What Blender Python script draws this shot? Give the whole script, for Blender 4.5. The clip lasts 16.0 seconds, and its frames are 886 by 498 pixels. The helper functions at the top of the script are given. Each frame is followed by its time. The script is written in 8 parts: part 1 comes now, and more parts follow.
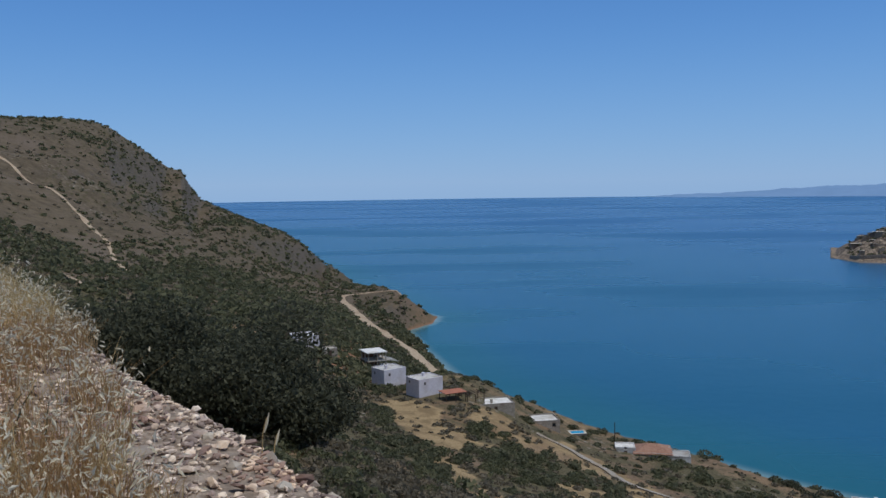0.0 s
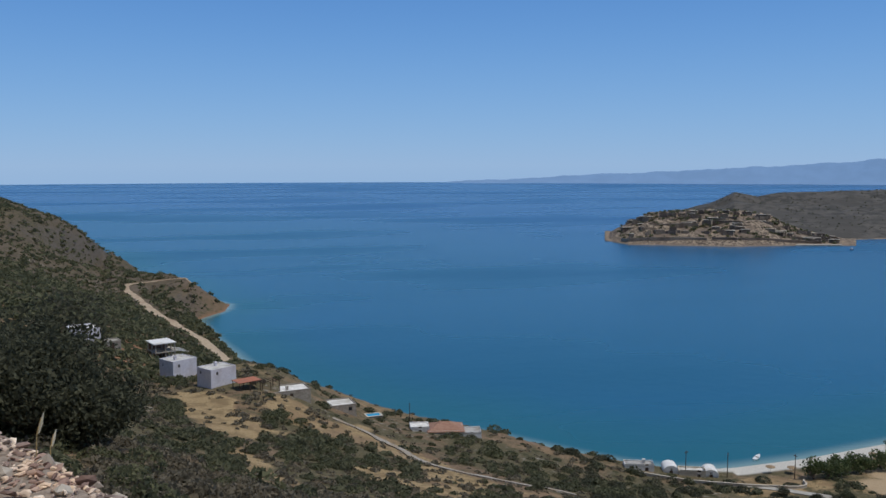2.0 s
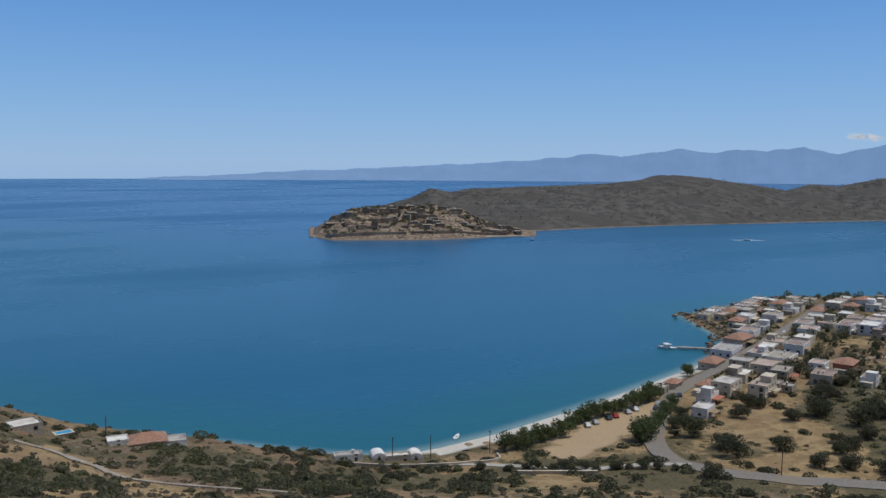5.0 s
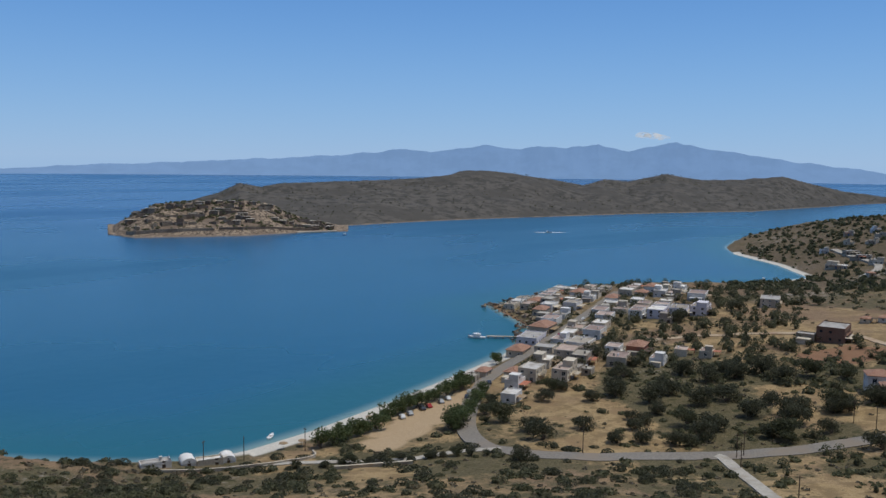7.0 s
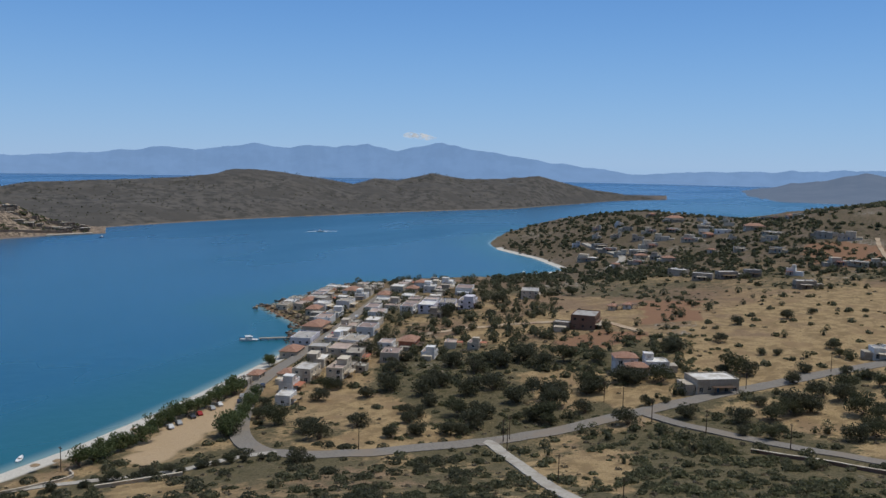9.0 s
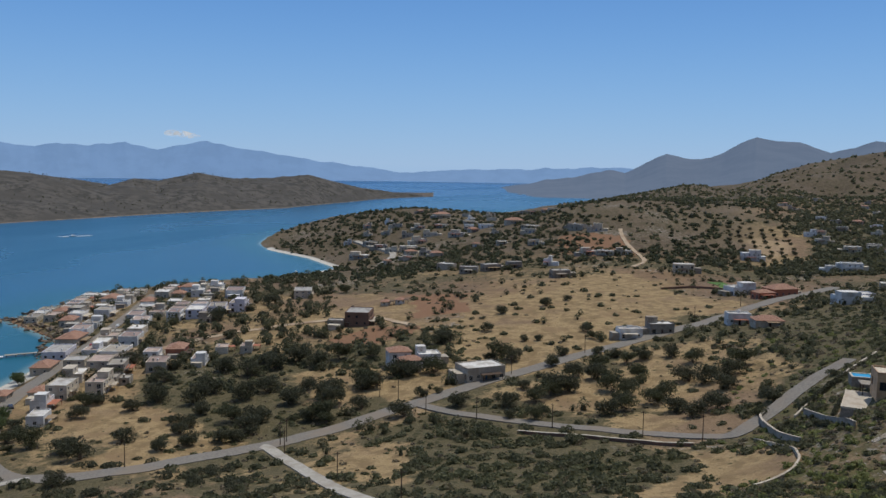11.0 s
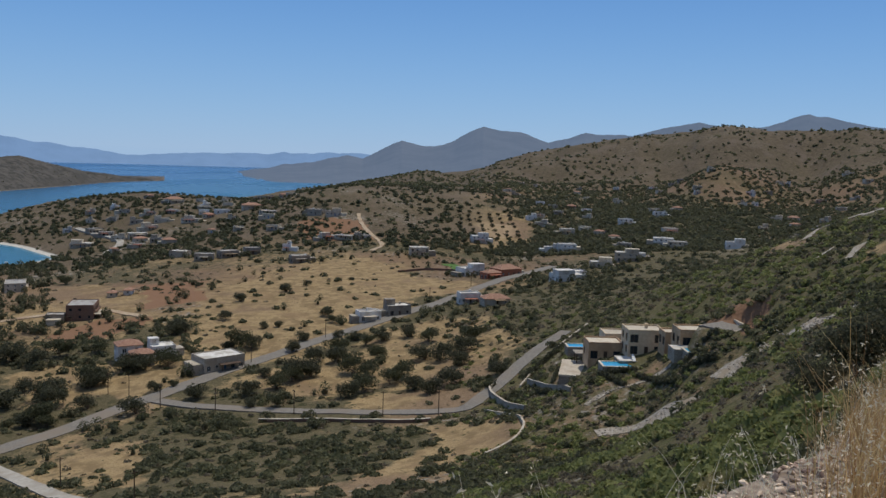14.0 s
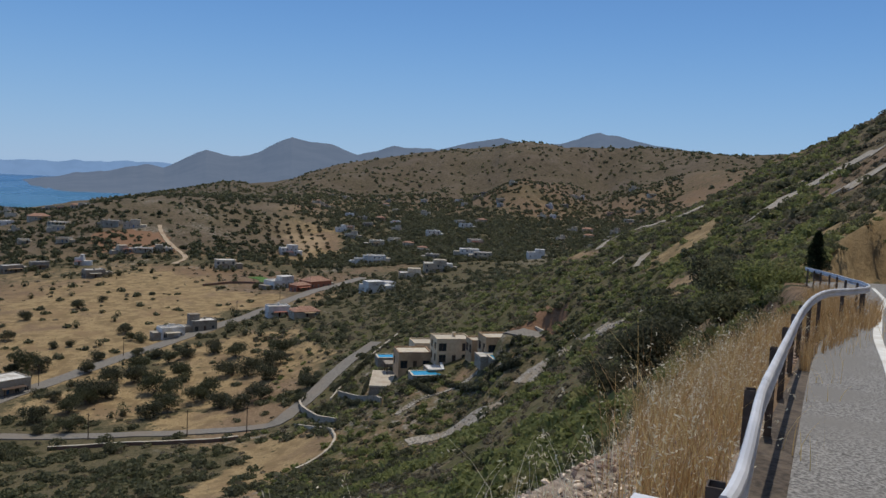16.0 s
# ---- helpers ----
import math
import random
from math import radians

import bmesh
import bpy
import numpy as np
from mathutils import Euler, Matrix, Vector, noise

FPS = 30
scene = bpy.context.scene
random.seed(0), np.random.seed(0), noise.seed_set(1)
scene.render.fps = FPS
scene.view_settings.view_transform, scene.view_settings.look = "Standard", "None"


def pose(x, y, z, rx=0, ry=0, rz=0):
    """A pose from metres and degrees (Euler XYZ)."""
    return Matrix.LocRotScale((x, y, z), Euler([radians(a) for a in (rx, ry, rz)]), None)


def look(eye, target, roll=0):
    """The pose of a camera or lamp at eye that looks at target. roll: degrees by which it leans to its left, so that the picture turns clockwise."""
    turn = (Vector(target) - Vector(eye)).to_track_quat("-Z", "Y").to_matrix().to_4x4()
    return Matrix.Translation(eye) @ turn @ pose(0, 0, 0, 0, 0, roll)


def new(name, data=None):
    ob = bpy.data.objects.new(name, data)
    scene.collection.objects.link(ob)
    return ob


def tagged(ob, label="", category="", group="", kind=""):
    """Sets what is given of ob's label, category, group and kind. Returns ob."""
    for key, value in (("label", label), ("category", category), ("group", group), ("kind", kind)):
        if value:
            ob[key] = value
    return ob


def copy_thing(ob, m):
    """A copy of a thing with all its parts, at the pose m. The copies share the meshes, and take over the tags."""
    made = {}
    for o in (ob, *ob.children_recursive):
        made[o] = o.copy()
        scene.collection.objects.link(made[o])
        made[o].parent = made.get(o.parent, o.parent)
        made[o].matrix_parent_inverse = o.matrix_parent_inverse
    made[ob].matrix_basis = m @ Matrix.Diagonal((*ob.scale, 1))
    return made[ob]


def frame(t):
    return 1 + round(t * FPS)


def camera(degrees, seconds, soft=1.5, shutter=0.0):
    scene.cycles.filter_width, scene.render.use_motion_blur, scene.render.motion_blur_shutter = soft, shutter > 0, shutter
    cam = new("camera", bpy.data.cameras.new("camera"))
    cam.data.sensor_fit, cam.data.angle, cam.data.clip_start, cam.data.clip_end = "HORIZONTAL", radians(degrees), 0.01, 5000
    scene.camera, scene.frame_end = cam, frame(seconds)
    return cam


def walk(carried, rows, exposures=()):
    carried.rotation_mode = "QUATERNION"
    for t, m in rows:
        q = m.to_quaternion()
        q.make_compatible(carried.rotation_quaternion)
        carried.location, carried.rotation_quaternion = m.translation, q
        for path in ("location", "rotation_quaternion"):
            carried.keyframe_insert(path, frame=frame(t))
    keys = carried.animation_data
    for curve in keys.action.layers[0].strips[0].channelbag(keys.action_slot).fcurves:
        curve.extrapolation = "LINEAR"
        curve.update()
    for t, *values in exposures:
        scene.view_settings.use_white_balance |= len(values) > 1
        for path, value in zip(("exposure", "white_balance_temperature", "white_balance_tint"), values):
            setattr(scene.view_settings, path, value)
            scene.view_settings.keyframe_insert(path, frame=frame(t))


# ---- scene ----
EYE = Vector((0.0, 0.0, 95.0))
cam = camera(54.74, 16.0)
# seconds, yaw to the left, pitch, roll in degrees
TURNS = [
    (0.0, 0.00, -4.45, -0.83),
    (0.5, -3.38, -4.78, -0.28),
    (1.0, -7.13, -5.14, -0.02),
    (1.5, -10.74, -5.58, -0.05),
    (2.0, -13.70, -5.57, -0.09),
    (2.5, -17.28, -5.57, -0.15),
    (3.0, -21.02, -5.42, -0.25),
    (3.5, -24.40, -5.25, -0.16),
    (4.0, -27.75, -5.43, -0.34),
    (4.2, -28.91, -5.56, -0.39),
    (6.3, -41.40, -5.68, 1.02),
    (6.5, -42.80, -5.76, 0.74),
    (7.0, -45.92, -6.00, 0.71),
    (7.5, -49.71, -6.01, 1.10),
    (8.0, -53.39, -5.89, 0.86),
    (8.5, -57.35, -5.83, 1.07),
    (9.0, -61.17, -5.83, 1.14),
    (9.5, -65.03, -5.71, 1.02),
    (9.7, -66.54, -5.78, 0.52),
    (11.8, -81.29, -5.84, 1.41),
    (12.0, -82.25, -6.05, 1.19),
    (12.5, -84.77, -6.40, 1.15),
    (13.0, -86.89, -6.66, 3.03),
    (13.5, -90.67, -6.80, 2.07),
    (14.0, -93.86, -6.24, 1.88),
    (14.5, -96.69, -5.82, 1.95),
    (15.0, -99.96, -5.62, 2.48),
    (15.5, -103.11, -5.24, 2.46),
    (16.0, -106.56, -4.95, 2.71),
]


def facing(yaw, pitch, roll):
    a, b = radians(yaw), radians(pitch)
    return look(EYE, EYE + Vector((-math.sin(a) * math.cos(b), math.cos(a) * math.cos(b), math.sin(b))), roll)


walk(cam, [(t, facing(y, p, r)) for t, y, p, r in TURNS], [(0, -0.58, 6020, 10), (2, -0.5, 6230, 10), (4, -0.45, 6350, 10), (9, -0.4, 6460, 10), (12.5, -0.4, 6560, 10), (16, -0.44, 6680, 10)])

# ---- light ----
SUN_BEARING, SUN_HEIGHT = 125.0, 68.0
world = bpy.data.worlds.new("sky")
scene.world = world
world.use_nodes = True
wn = world.node_tree
sky = wn.nodes.new("ShaderNodeTexSky")
sky.sky_type, sky.sun_disc = "NISHITA", False
sky.sun_elevation, sky.sun_rotation = radians(SUN_HEIGHT), radians(SUN_BEARING)
sky.air_density, sky.dust_density, sky.ozone_density = 1.0, 0.0, 4.0
# thin blue haze towards the horizon, over the clear sky
way = wn.nodes.new("ShaderNodeTexCoord")
split = wn.nodes.new("ShaderNodeSeparateXYZ")
wn.links.new(way.outputs["Generated"], split.inputs[0])
haze = wn.nodes.new("ShaderNodeValToRGB")
haze.color_ramp.interpolation = "B_SPLINE"
for e, (place_, colour_) in enumerate(((0.0, (3.35, 5.85, 9.4)), (0.12, (1.85, 4.5, 9.0)), (0.24, (0.8, 2.8, 7.5)), (0.55, (2.2, 3.0, 4.4)))):
    stop = haze.color_ramp.elements[e] if e < 2 else haze.color_ramp.elements.new(place_)
    stop.position, stop.color = place_, (*(v / 10 for v in colour_), 1.0)
wn.links.new(split.outputs[2], haze.inputs[0])
lift = wn.nodes.new("ShaderNodeVectorMath")
lift.operation = "SCALE"
lift.inputs["Scale"].default_value = 10.0
wn.links.new(haze.outputs[0], lift.inputs[0])
blend = wn.nodes.new("ShaderNodeMix")
blend.data_type = "RGBA"
blend.inputs[0].default_value = 0.8
wn.links.new(sky.outputs[0], blend.inputs[6])
wn.links.new(lift.outputs[0], blend.inputs[7])
wn.links.new(blend.outputs[2], wn.nodes["Background"].inputs[0])
wn.nodes["Background"].inputs[1].default_value = 0.11
sun_data = bpy.data.lights.new("sun", "SUN")
sun_data.energy, sun_data.angle, sun_data.color = 3.6, radians(0.5), (1.0, 0.94, 0.83)
sun = new("sun", sun_data)
sb, sh = radians(SUN_BEARING), radians(SUN_HEIGHT)
sun.matrix_world = look((math.sin(sb) * math.cos(sh) * 200, math.cos(sb) * math.cos(sh) * 200, math.sin(sh) * 200 + 100), (0, 0, 100))

# ---- materials ----
class Nodes:
    """A short way to write node trees."""

    def __init__(self, name):
        self.m = bpy.data.materials.new(name)
        self.m.use_nodes = True
        self.t = self.m.node_tree
        self.bsdf = self.t.nodes["Principled BSDF"]
        self.out = self.t.nodes["Material Output"]

    def add(self, kind, inputs=(), **props):
        n = self.t.nodes.new(kind)
        for k, v in props.items():
            if k == "operation":
                n.operation = v
            elif k == "data_type":
                n.data_type = v
            elif k == "interpolation_type":
                n.interpolation_type = v
            elif k == "attribute_name":
                n.attribute_name = v
            elif k == "wave_type":
                n.wave_type = v
            elif k == "bands_direction":
                n.bands_direction = v
        for k, v in dict(inputs).items():
            if isinstance(v, bpy.types.NodeSocket):
                self.t.links.new(v, n.inputs[k])
            else:
                n.inputs[k].default_value = v
        return n

    def place(self):
        return self.add("ShaderNodeNewGeometry").outputs["Position"]

    def local(self):
        return self.add("ShaderNodeTexCoord").outputs["Object"]

    def noise(self, scale, at=None, detail=4.0, rough=0.55, stretch=None):
        v = at if at is not None else self.place()
        if stretch:
            v = self.add("ShaderNodeMapping", {0: v, 3: stretch}).outputs[0]
        return self.add("ShaderNodeTexNoise", {"Vector": v, "Scale": scale, "Detail": detail, "Roughness": rough}).outputs[0]

    def ramp(self, fac, low, high, a=0.0, b=1.0):
        return self.add("ShaderNodeMapRange", {0: fac, 1: low, 2: high, 3: a, 4: b}, interpolation_type="SMOOTHSTEP").outputs[0]

    def mix(self, fac, a, b):
        n = self.add("ShaderNodeMix", data_type="RGBA")
        for k, v in ((0, fac), (6, a), (7, b)):
            if isinstance(v, bpy.types.NodeSocket):
                self.t.links.new(v, n.inputs[k])
            else:
                n.inputs[k].default_value = (*v, 1.0) if k else v
        return n.outputs[2]

    def calc(self, op, a, b=0.0):
        return self.add("ShaderNodeMath", {0: a, 1: b}, operation=op).outputs[0]

    def attr(self, name):
        return self.add("ShaderNodeAttribute", attribute_name=name)

    def chance(self):
        return self.add("ShaderNodeObjectInfo").outputs["Random"]

    def island(self):
        return self.add("ShaderNodeNewGeometry").outputs["Random Per Island"]

    def bump(self, height, strength=0.4, distance=0.05):
        n = self.add("ShaderNodeBump", {"Height": height, "Strength": strength, "Distance": distance})
        self.t.links.new(n.outputs[0], self.bsdf.inputs["Normal"])

    def done(self, colour, roughness=0.85, metal=0.0, specular=0.3):
        for k, v in (("Base Color", colour), ("Roughness", roughness), ("Metallic", metal), ("Specular IOR Level", specular)):
            if isinstance(v, bpy.types.NodeSocket):
                self.t.links.new(v, self.bsdf.inputs[k])
            else:
                self.bsdf.inputs[k].default_value = (*v, 1.0) if k == "Base Color" else v
        return self.m


def speckled(name, a, b, scale, c=None, big=None, roughness=0.85, bump=0.3, distance=0.02, metal=0.0, per_object=0.0, per_island=0.0, specular=0.3, local=False):
    """A surface of two tones at a fine scale, and a third in large patches."""
    n = Nodes(name)
    at = n.local() if local else None
    fine = n.noise(scale, at, 5.0)
    col = n.mix(n.ramp(fine, 0.35, 0.65), a, b)
    if c:
        col = n.mix(n.ramp(n.noise(big, at, 3.0), 0.45, 0.68), col, c)
    if per_object or per_island:
        v = n.chance() if per_object else n.island()
        k = per_object or per_island
        hsv = n.add("ShaderNodeHueSaturation", {"Color": col, "Value": n.ramp(v, 0.0, 1.0, 1 - k, 1 + k), "Hue": n.ramp(v, 0, 1, 0.5 - 0.03 * k, 0.5 + 0.03 * k)})
        col = hsv.outputs[0]
    if bump:
        n.bump(fine, bump, distance)
    return n.done(col, roughness, metal, specular)


def ground_material():
    n = Nodes("hillside_ground")
    cover = n.add("ShaderNodeSeparateColor", {0: n.attr("cover").outputs["Color"]})
    scrub, dry, bare = cover.outputs[0], cover.outputs[1], cover.outputs[2]
    fine, mid, big = n.noise(1.9, detail=6.0, rough=0.65), n.noise(0.17, detail=6.0, rough=0.65), n.noise(0.021, detail=5.0, rough=0.6)
    patch = n.noise(0.055, detail=5.0, rough=0.62)
    soil = n.mix(n.ramp(fine, 0.35, 0.65), (0.125, 0.085, 0.056), (0.235, 0.165, 0.11))
    soil = n.mix(n.ramp(big, 0.45, 0.6), soil, (0.2, 0.13, 0.082))
    straw = n.mix(n.ramp(fine, 0.3, 0.7), (0.27, 0.19, 0.095), (0.39, 0.29, 0.165))
    straw = n.mix(n.ramp(mid, 0.42, 0.6), straw, (0.215, 0.152, 0.082))
    straw = n.mix(n.ramp(patch, 0.5, 0.68), straw, (0.245, 0.168, 0.095))
    green = n.mix(n.ramp(fine, 0.35, 0.65), (0.074, 0.066, 0.038), (0.145, 0.12, 0.07))
    stone = n.mix(n.ramp(fine, 0.35, 0.65), (0.2, 0.175, 0.145), (0.36, 0.325, 0.28))
    col = n.mix(n.ramp(n.calc("ADD", n.calc("MULTIPLY", patch, 0.7), dry), 0.5, 0.95), soil, straw)
    col = n.mix(n.calc("MULTIPLY", n.ramp(n.noise(0.0125, detail=4.0, rough=0.6), 0.5, 0.6), 0.75), col, n.mix(n.ramp(fine, 0.35, 0.65), (0.145, 0.096, 0.064), (0.25, 0.172, 0.118)))
    # stony grey-brown soil of the higher hills
    upland = n.attr("upland").outputs["Fac"]
    mauve = n.mix(n.ramp(mid, 0.35, 0.65), (0.08, 0.064, 0.045), (0.138, 0.11, 0.076))
    mauve = n.mix(n.ramp(big, 0.5, 0.66), mauve, (0.14, 0.112, 0.087))
    col = n.mix(n.calc("MULTIPLY", upland, 0.92), col, mauve)
    col = n.mix(n.ramp(n.calc("ADD", n.calc("MULTIPLY", mid, 1.1), n.calc("MULTIPLY", n.calc("MULTIPLY", scrub, n.calc("SUBTRACT", 1.0, n.calc("MULTIPLY", upland, 0.75))), 0.7)), 0.82, 1.12), col, green)
    # bare rock where the hills are steep
    lean = n.add("ShaderNodeSeparateXYZ", {0: n.add("ShaderNodeNewGeometry").outputs["True Normal"]}).outputs[2]
    crag = n.calc("MULTIPLY", n.ramp(n.calc("ADD", lean, n.calc("MULTIPLY", patch, 0.3)), 0.95, 0.8), n.calc("MULTIPLY", upland, 0.7))
    col = n.mix(crag, col, n.mix(n.ramp(fine, 0.3, 0.7), (0.07, 0.061, 0.055), (0.15, 0.13, 0.115)))
    col = n.mix(n.ramp(n.calc("ADD", n.calc("MULTIPLY", n.noise(0.45, detail=5.0), 1.0), n.calc("MULTIPLY", bare, 0.8)), 0.88, 1.08), col, stone)
    # low tufts and cushions too small to build singly
    for size, share in ((0.33, 0.16), (0.9, 0.12)):
        dots = n.add("ShaderNodeTexVoronoi", {"Vector": n.place(), "Scale": size, "Randomness": 1.0})
        pick = n.add("ShaderNodeSeparateColor", {0: dots.outputs["Color"]})
        reach = n.calc("MULTIPLY", pick.outputs[0], n.calc("ADD", n.calc("MULTIPLY", scrub, 0.42), share))
        tuft = n.ramp(n.calc("SUBTRACT", dots.outputs["Distance"], reach), 0.06, -0.04)
        col = n.mix(tuft, col, n.mix(pick.outputs[1], (0.04, 0.042, 0.02), (0.12, 0.1, 0.055)))
    n.bump(n.calc("ADD", fine, n.calc("MULTIPLY", mid, 3.0)), 0.6, 0.25)
    fresh = n.attr("fresh").outputs["Fac"]
    col = n.mix(n.ramp(n.calc("ADD", fresh, n.calc("MULTIPLY", n.noise(0.3, detail=5.0, rough=0.65), 0.9)), 0.75, 1.1), col, n.mix(fine, (0.05, 0.056, 0.02), (0.13, 0.125, 0.05)))
    sand = n.attr("sand").outputs["Fac"]
    pale = n.mix(n.ramp(fine, 0.3, 0.7), (0.46, 0.43, 0.38), (0.62, 0.59, 0.53))
    col = n.mix(n.ramp(sand, 0.35, 0.65), col, pale)
    lot = n.attr("lot").outputs["Fac"]
    col = n.mix(n.ramp(lot, 0.35, 0.65), col, n.mix(n.ramp(fine, 0.3, 0.7), (0.36, 0.26, 0.16), (0.45, 0.34, 0.22)))
    red = n.attr("red").outputs["Fac"]
    col = n.mix(n.ramp(n.calc("ADD", red, n.calc("MULTIPLY", mid, 0.5)), 0.6, 0.9), col, n.mix(fine, (0.19, 0.105, 0.062), (0.27, 0.16, 0.1)))
    verge = n.attr("verge").outputs["Fac"]
    col = n.mix(n.ramp(verge, 0.35, 0.65), col, n.mix(n.ramp(n.noise(14.0, detail=5.0), 0.35, 0.65), (0.2, 0.155, 0.12), (0.36, 0.295, 0.24)))
    return n.done(col, 0.95, 0.0, 0.1)


def water_material():
    n = Nodes("sea_water")
    depth = n.attr("depth").outputs["Fac"]
    patch = n.noise(0.006, detail=4.0)
    d = n.calc("ADD", depth, n.calc("MULTIPLY", n.calc("SUBTRACT", patch, 0.5), 0.5))
    # far out the water's colour is lightened to stand for distance haze
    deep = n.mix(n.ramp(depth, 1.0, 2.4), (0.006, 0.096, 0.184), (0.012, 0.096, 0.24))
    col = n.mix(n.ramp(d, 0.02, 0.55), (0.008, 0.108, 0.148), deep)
    col = n.mix(n.ramp(depth, 0.0, 0.07), (0.2, 0.3, 0.29), col)
    calm = n.ramp(n.noise(0.004, detail=3.0, stretch=(0.35, 1.0, 1.0)), 0.4, 0.7)
    n.bump(n.calc("ADD", n.noise(0.9, detail=4.0), n.calc("MULTIPLY", n.noise(0.12, detail=3.0), 2.0)), 0.35, 0.2)
    return n.done(col, n.ramp(calm, 0.0, 1.0, 0.25, 0.34), 0.0, 0.32)


# blue distance haze is put into the base colour and a faint glow
def painted_haze_material(name, colour, glow, glow_colour):
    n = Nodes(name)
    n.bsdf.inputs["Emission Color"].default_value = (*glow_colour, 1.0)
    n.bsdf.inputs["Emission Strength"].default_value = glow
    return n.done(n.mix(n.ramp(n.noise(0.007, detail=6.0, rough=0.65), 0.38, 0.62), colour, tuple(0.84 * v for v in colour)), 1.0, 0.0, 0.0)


GROUND = ground_material()
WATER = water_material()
HILL = painted_haze_material("far_hill_painted_haze", (0.088, 0.09, 0.094), 0.25, (0.3, 0.5, 0.86))
MOUNTAIN = painted_haze_material("far_mountain_painted_haze", (0.09, 0.135, 0.21), 0.46, (0.3, 0.52, 0.9))


def leaf_material(name, a, b, dry=(0.12, 0.11, 0.06)):
    n = Nodes(name)
    v = n.island()
    col = n.mix(n.ramp(v, 0.1, 0.9), a, b)
    col = n.mix(n.ramp(n.noise(0.25, detail=3.0), 0.56, 0.74), col, dry)
    n.done(col, 0.65, 0.0, 0.2)
    thin = n.add("ShaderNodeBsdfTranslucent", {"Color": col})
    both = n.add("ShaderNodeMixShader", {0: 0.5})
    n.t.links.new(n.bsdf.outputs[0], both.inputs[1])
    n.t.links.new(thin.outputs[0], both.inputs[2])
    n.t.links.new(both.outputs[0], n.out.inputs["Surface"])
    return n.m


def tile_material():
    n = Nodes("clay_roof_tiles")
    wave = n.add("ShaderNodeTexWave", {"Vector": n.local(), "Scale": 1.6, "Distortion": 0.6}, wave_type="BANDS", bands_direction="X").outputs[1]
    col = n.mix(n.ramp(n.noise(1.2, n.local()), 0.35, 0.65), (0.3, 0.16, 0.11), (0.38, 0.225, 0.16))
    n.bump(wave, 0.6, 0.08)
    return n.done(col, 0.85)


def glass_material():
    n = Nodes("window_glass")
    return n.done((0.02, 0.03, 0.04), 0.06, 0.0, 0.6)


LEAF_DARK = leaf_material("carob_leaves", (0.056, 0.06, 0.039), (0.13, 0.132, 0.083), (0.13, 0.122, 0.083))
LEAF_OLIVE = leaf_material("olive_leaves", (0.058, 0.065, 0.036), (0.126, 0.131, 0.074), (0.126, 0.121, 0.079))
LEAF_SHRUB = leaf_material("lentisk_leaves", (0.085, 0.091, 0.049), (0.189, 0.189, 0.104), (0.213, 0.183, 0.116))
LEAF_PHRYGANA = leaf_material("thorny_cushions", (0.126, 0.110, 0.077), (0.246, 0.210, 0.150), (0.276, 0.210, 0.138))
LEAF_GREEN = leaf_material("fresh_leaves", (0.142, 0.163, 0.060), (0.284, 0.298, 0.121), (0.312, 0.263, 0.135))
LEAF_TAMARISK = leaf_material("tamarisk_leaves", (0.066, 0.090, 0.040), (0.149, 0.182, 0.077), (0.143, 0.154, 0.075))
LEAF_BUSH = leaf_material("field_shrub_leaves", (0.076, 0.081, 0.045), (0.162, 0.162, 0.095), (0.184, 0.154, 0.099))
LEAF_PINE = leaf_material("pine_needles", (0.016, 0.028, 0.013), (0.04, 0.055, 0.024), (0.045, 0.05, 0.03))
BARK = speckled("bark", (0.1, 0.075, 0.055), (0.2, 0.16, 0.125), 9.0, bump=0.6)
STRAW = leaf_material("dry_grass", (0.5, 0.36, 0.165), (0.72, 0.57, 0.31), (0.6, 0.42, 0.2))
STRAW_RED = leaf_material("dry_grass_russet", (0.33, 0.195, 0.085), (0.6, 0.42, 0.22), (0.42, 0.255, 0.11))
OAT = leaf_material("oat_husks", (0.7, 0.64, 0.48), (0.88, 0.83, 0.69), (0.76, 0.68, 0.51))
ASPHALT = speckled("asphalt", (0.1, 0.096, 0.095), (0.33, 0.322, 0.315), 38.0, (0.2, 0.192, 0.185), 0.6, 0.9, 0.4, 0.008)
ASPHALT_FAR = speckled("worn_asphalt", (0.17, 0.155, 0.138), (0.23, 0.21, 0.185), 1.5, (0.22, 0.185, 0.15), 0.08, 0.9, 0.2)
CONCRETE = speckled("concrete", (0.34, 0.315, 0.275), (0.44, 0.41, 0.36), 1.2, (0.3, 0.265, 0.22), 0.15)
DIRT = speckled("dirt_track", (0.36, 0.27, 0.18), (0.47, 0.37, 0.26), 0.8, (0.33, 0.23, 0.15), 0.12)
RUBBLE = speckled("pale_rubble", (0.24, 0.205, 0.165), (0.42, 0.38, 0.325), 2.2, (0.3, 0.235, 0.16), 0.2, bump=0.8, distance=0.2)
# soil tones darkened to paint in the guard rail's shade
PAINTED_SHADE_SOIL = speckled("soil_with_painted_shade", (0.05, 0.04, 0.032), (0.11, 0.085, 0.066), 18.0, (0.14, 0.11, 0.085), 3.0, bump=0.6)
PAINT_LINE = speckled("road_paint", (0.72, 0.72, 0.7), (0.8, 0.8, 0.78), 8.0, (0.62, 0.6, 0.56), 1.5, 0.7, 0.1)
ZINC = speckled("galvanised_steel", (0.58, 0.6, 0.66), (0.7, 0.72, 0.78), 5.0, (0.5, 0.52, 0.58), 1.2, 0.5, 0.05, 0.002, metal=0.1, specular=0.5)
DARK_STEEL = speckled("dark_steel", (0.07, 0.055, 0.05), (0.13, 0.1, 0.085), 12.0, roughness=0.8)
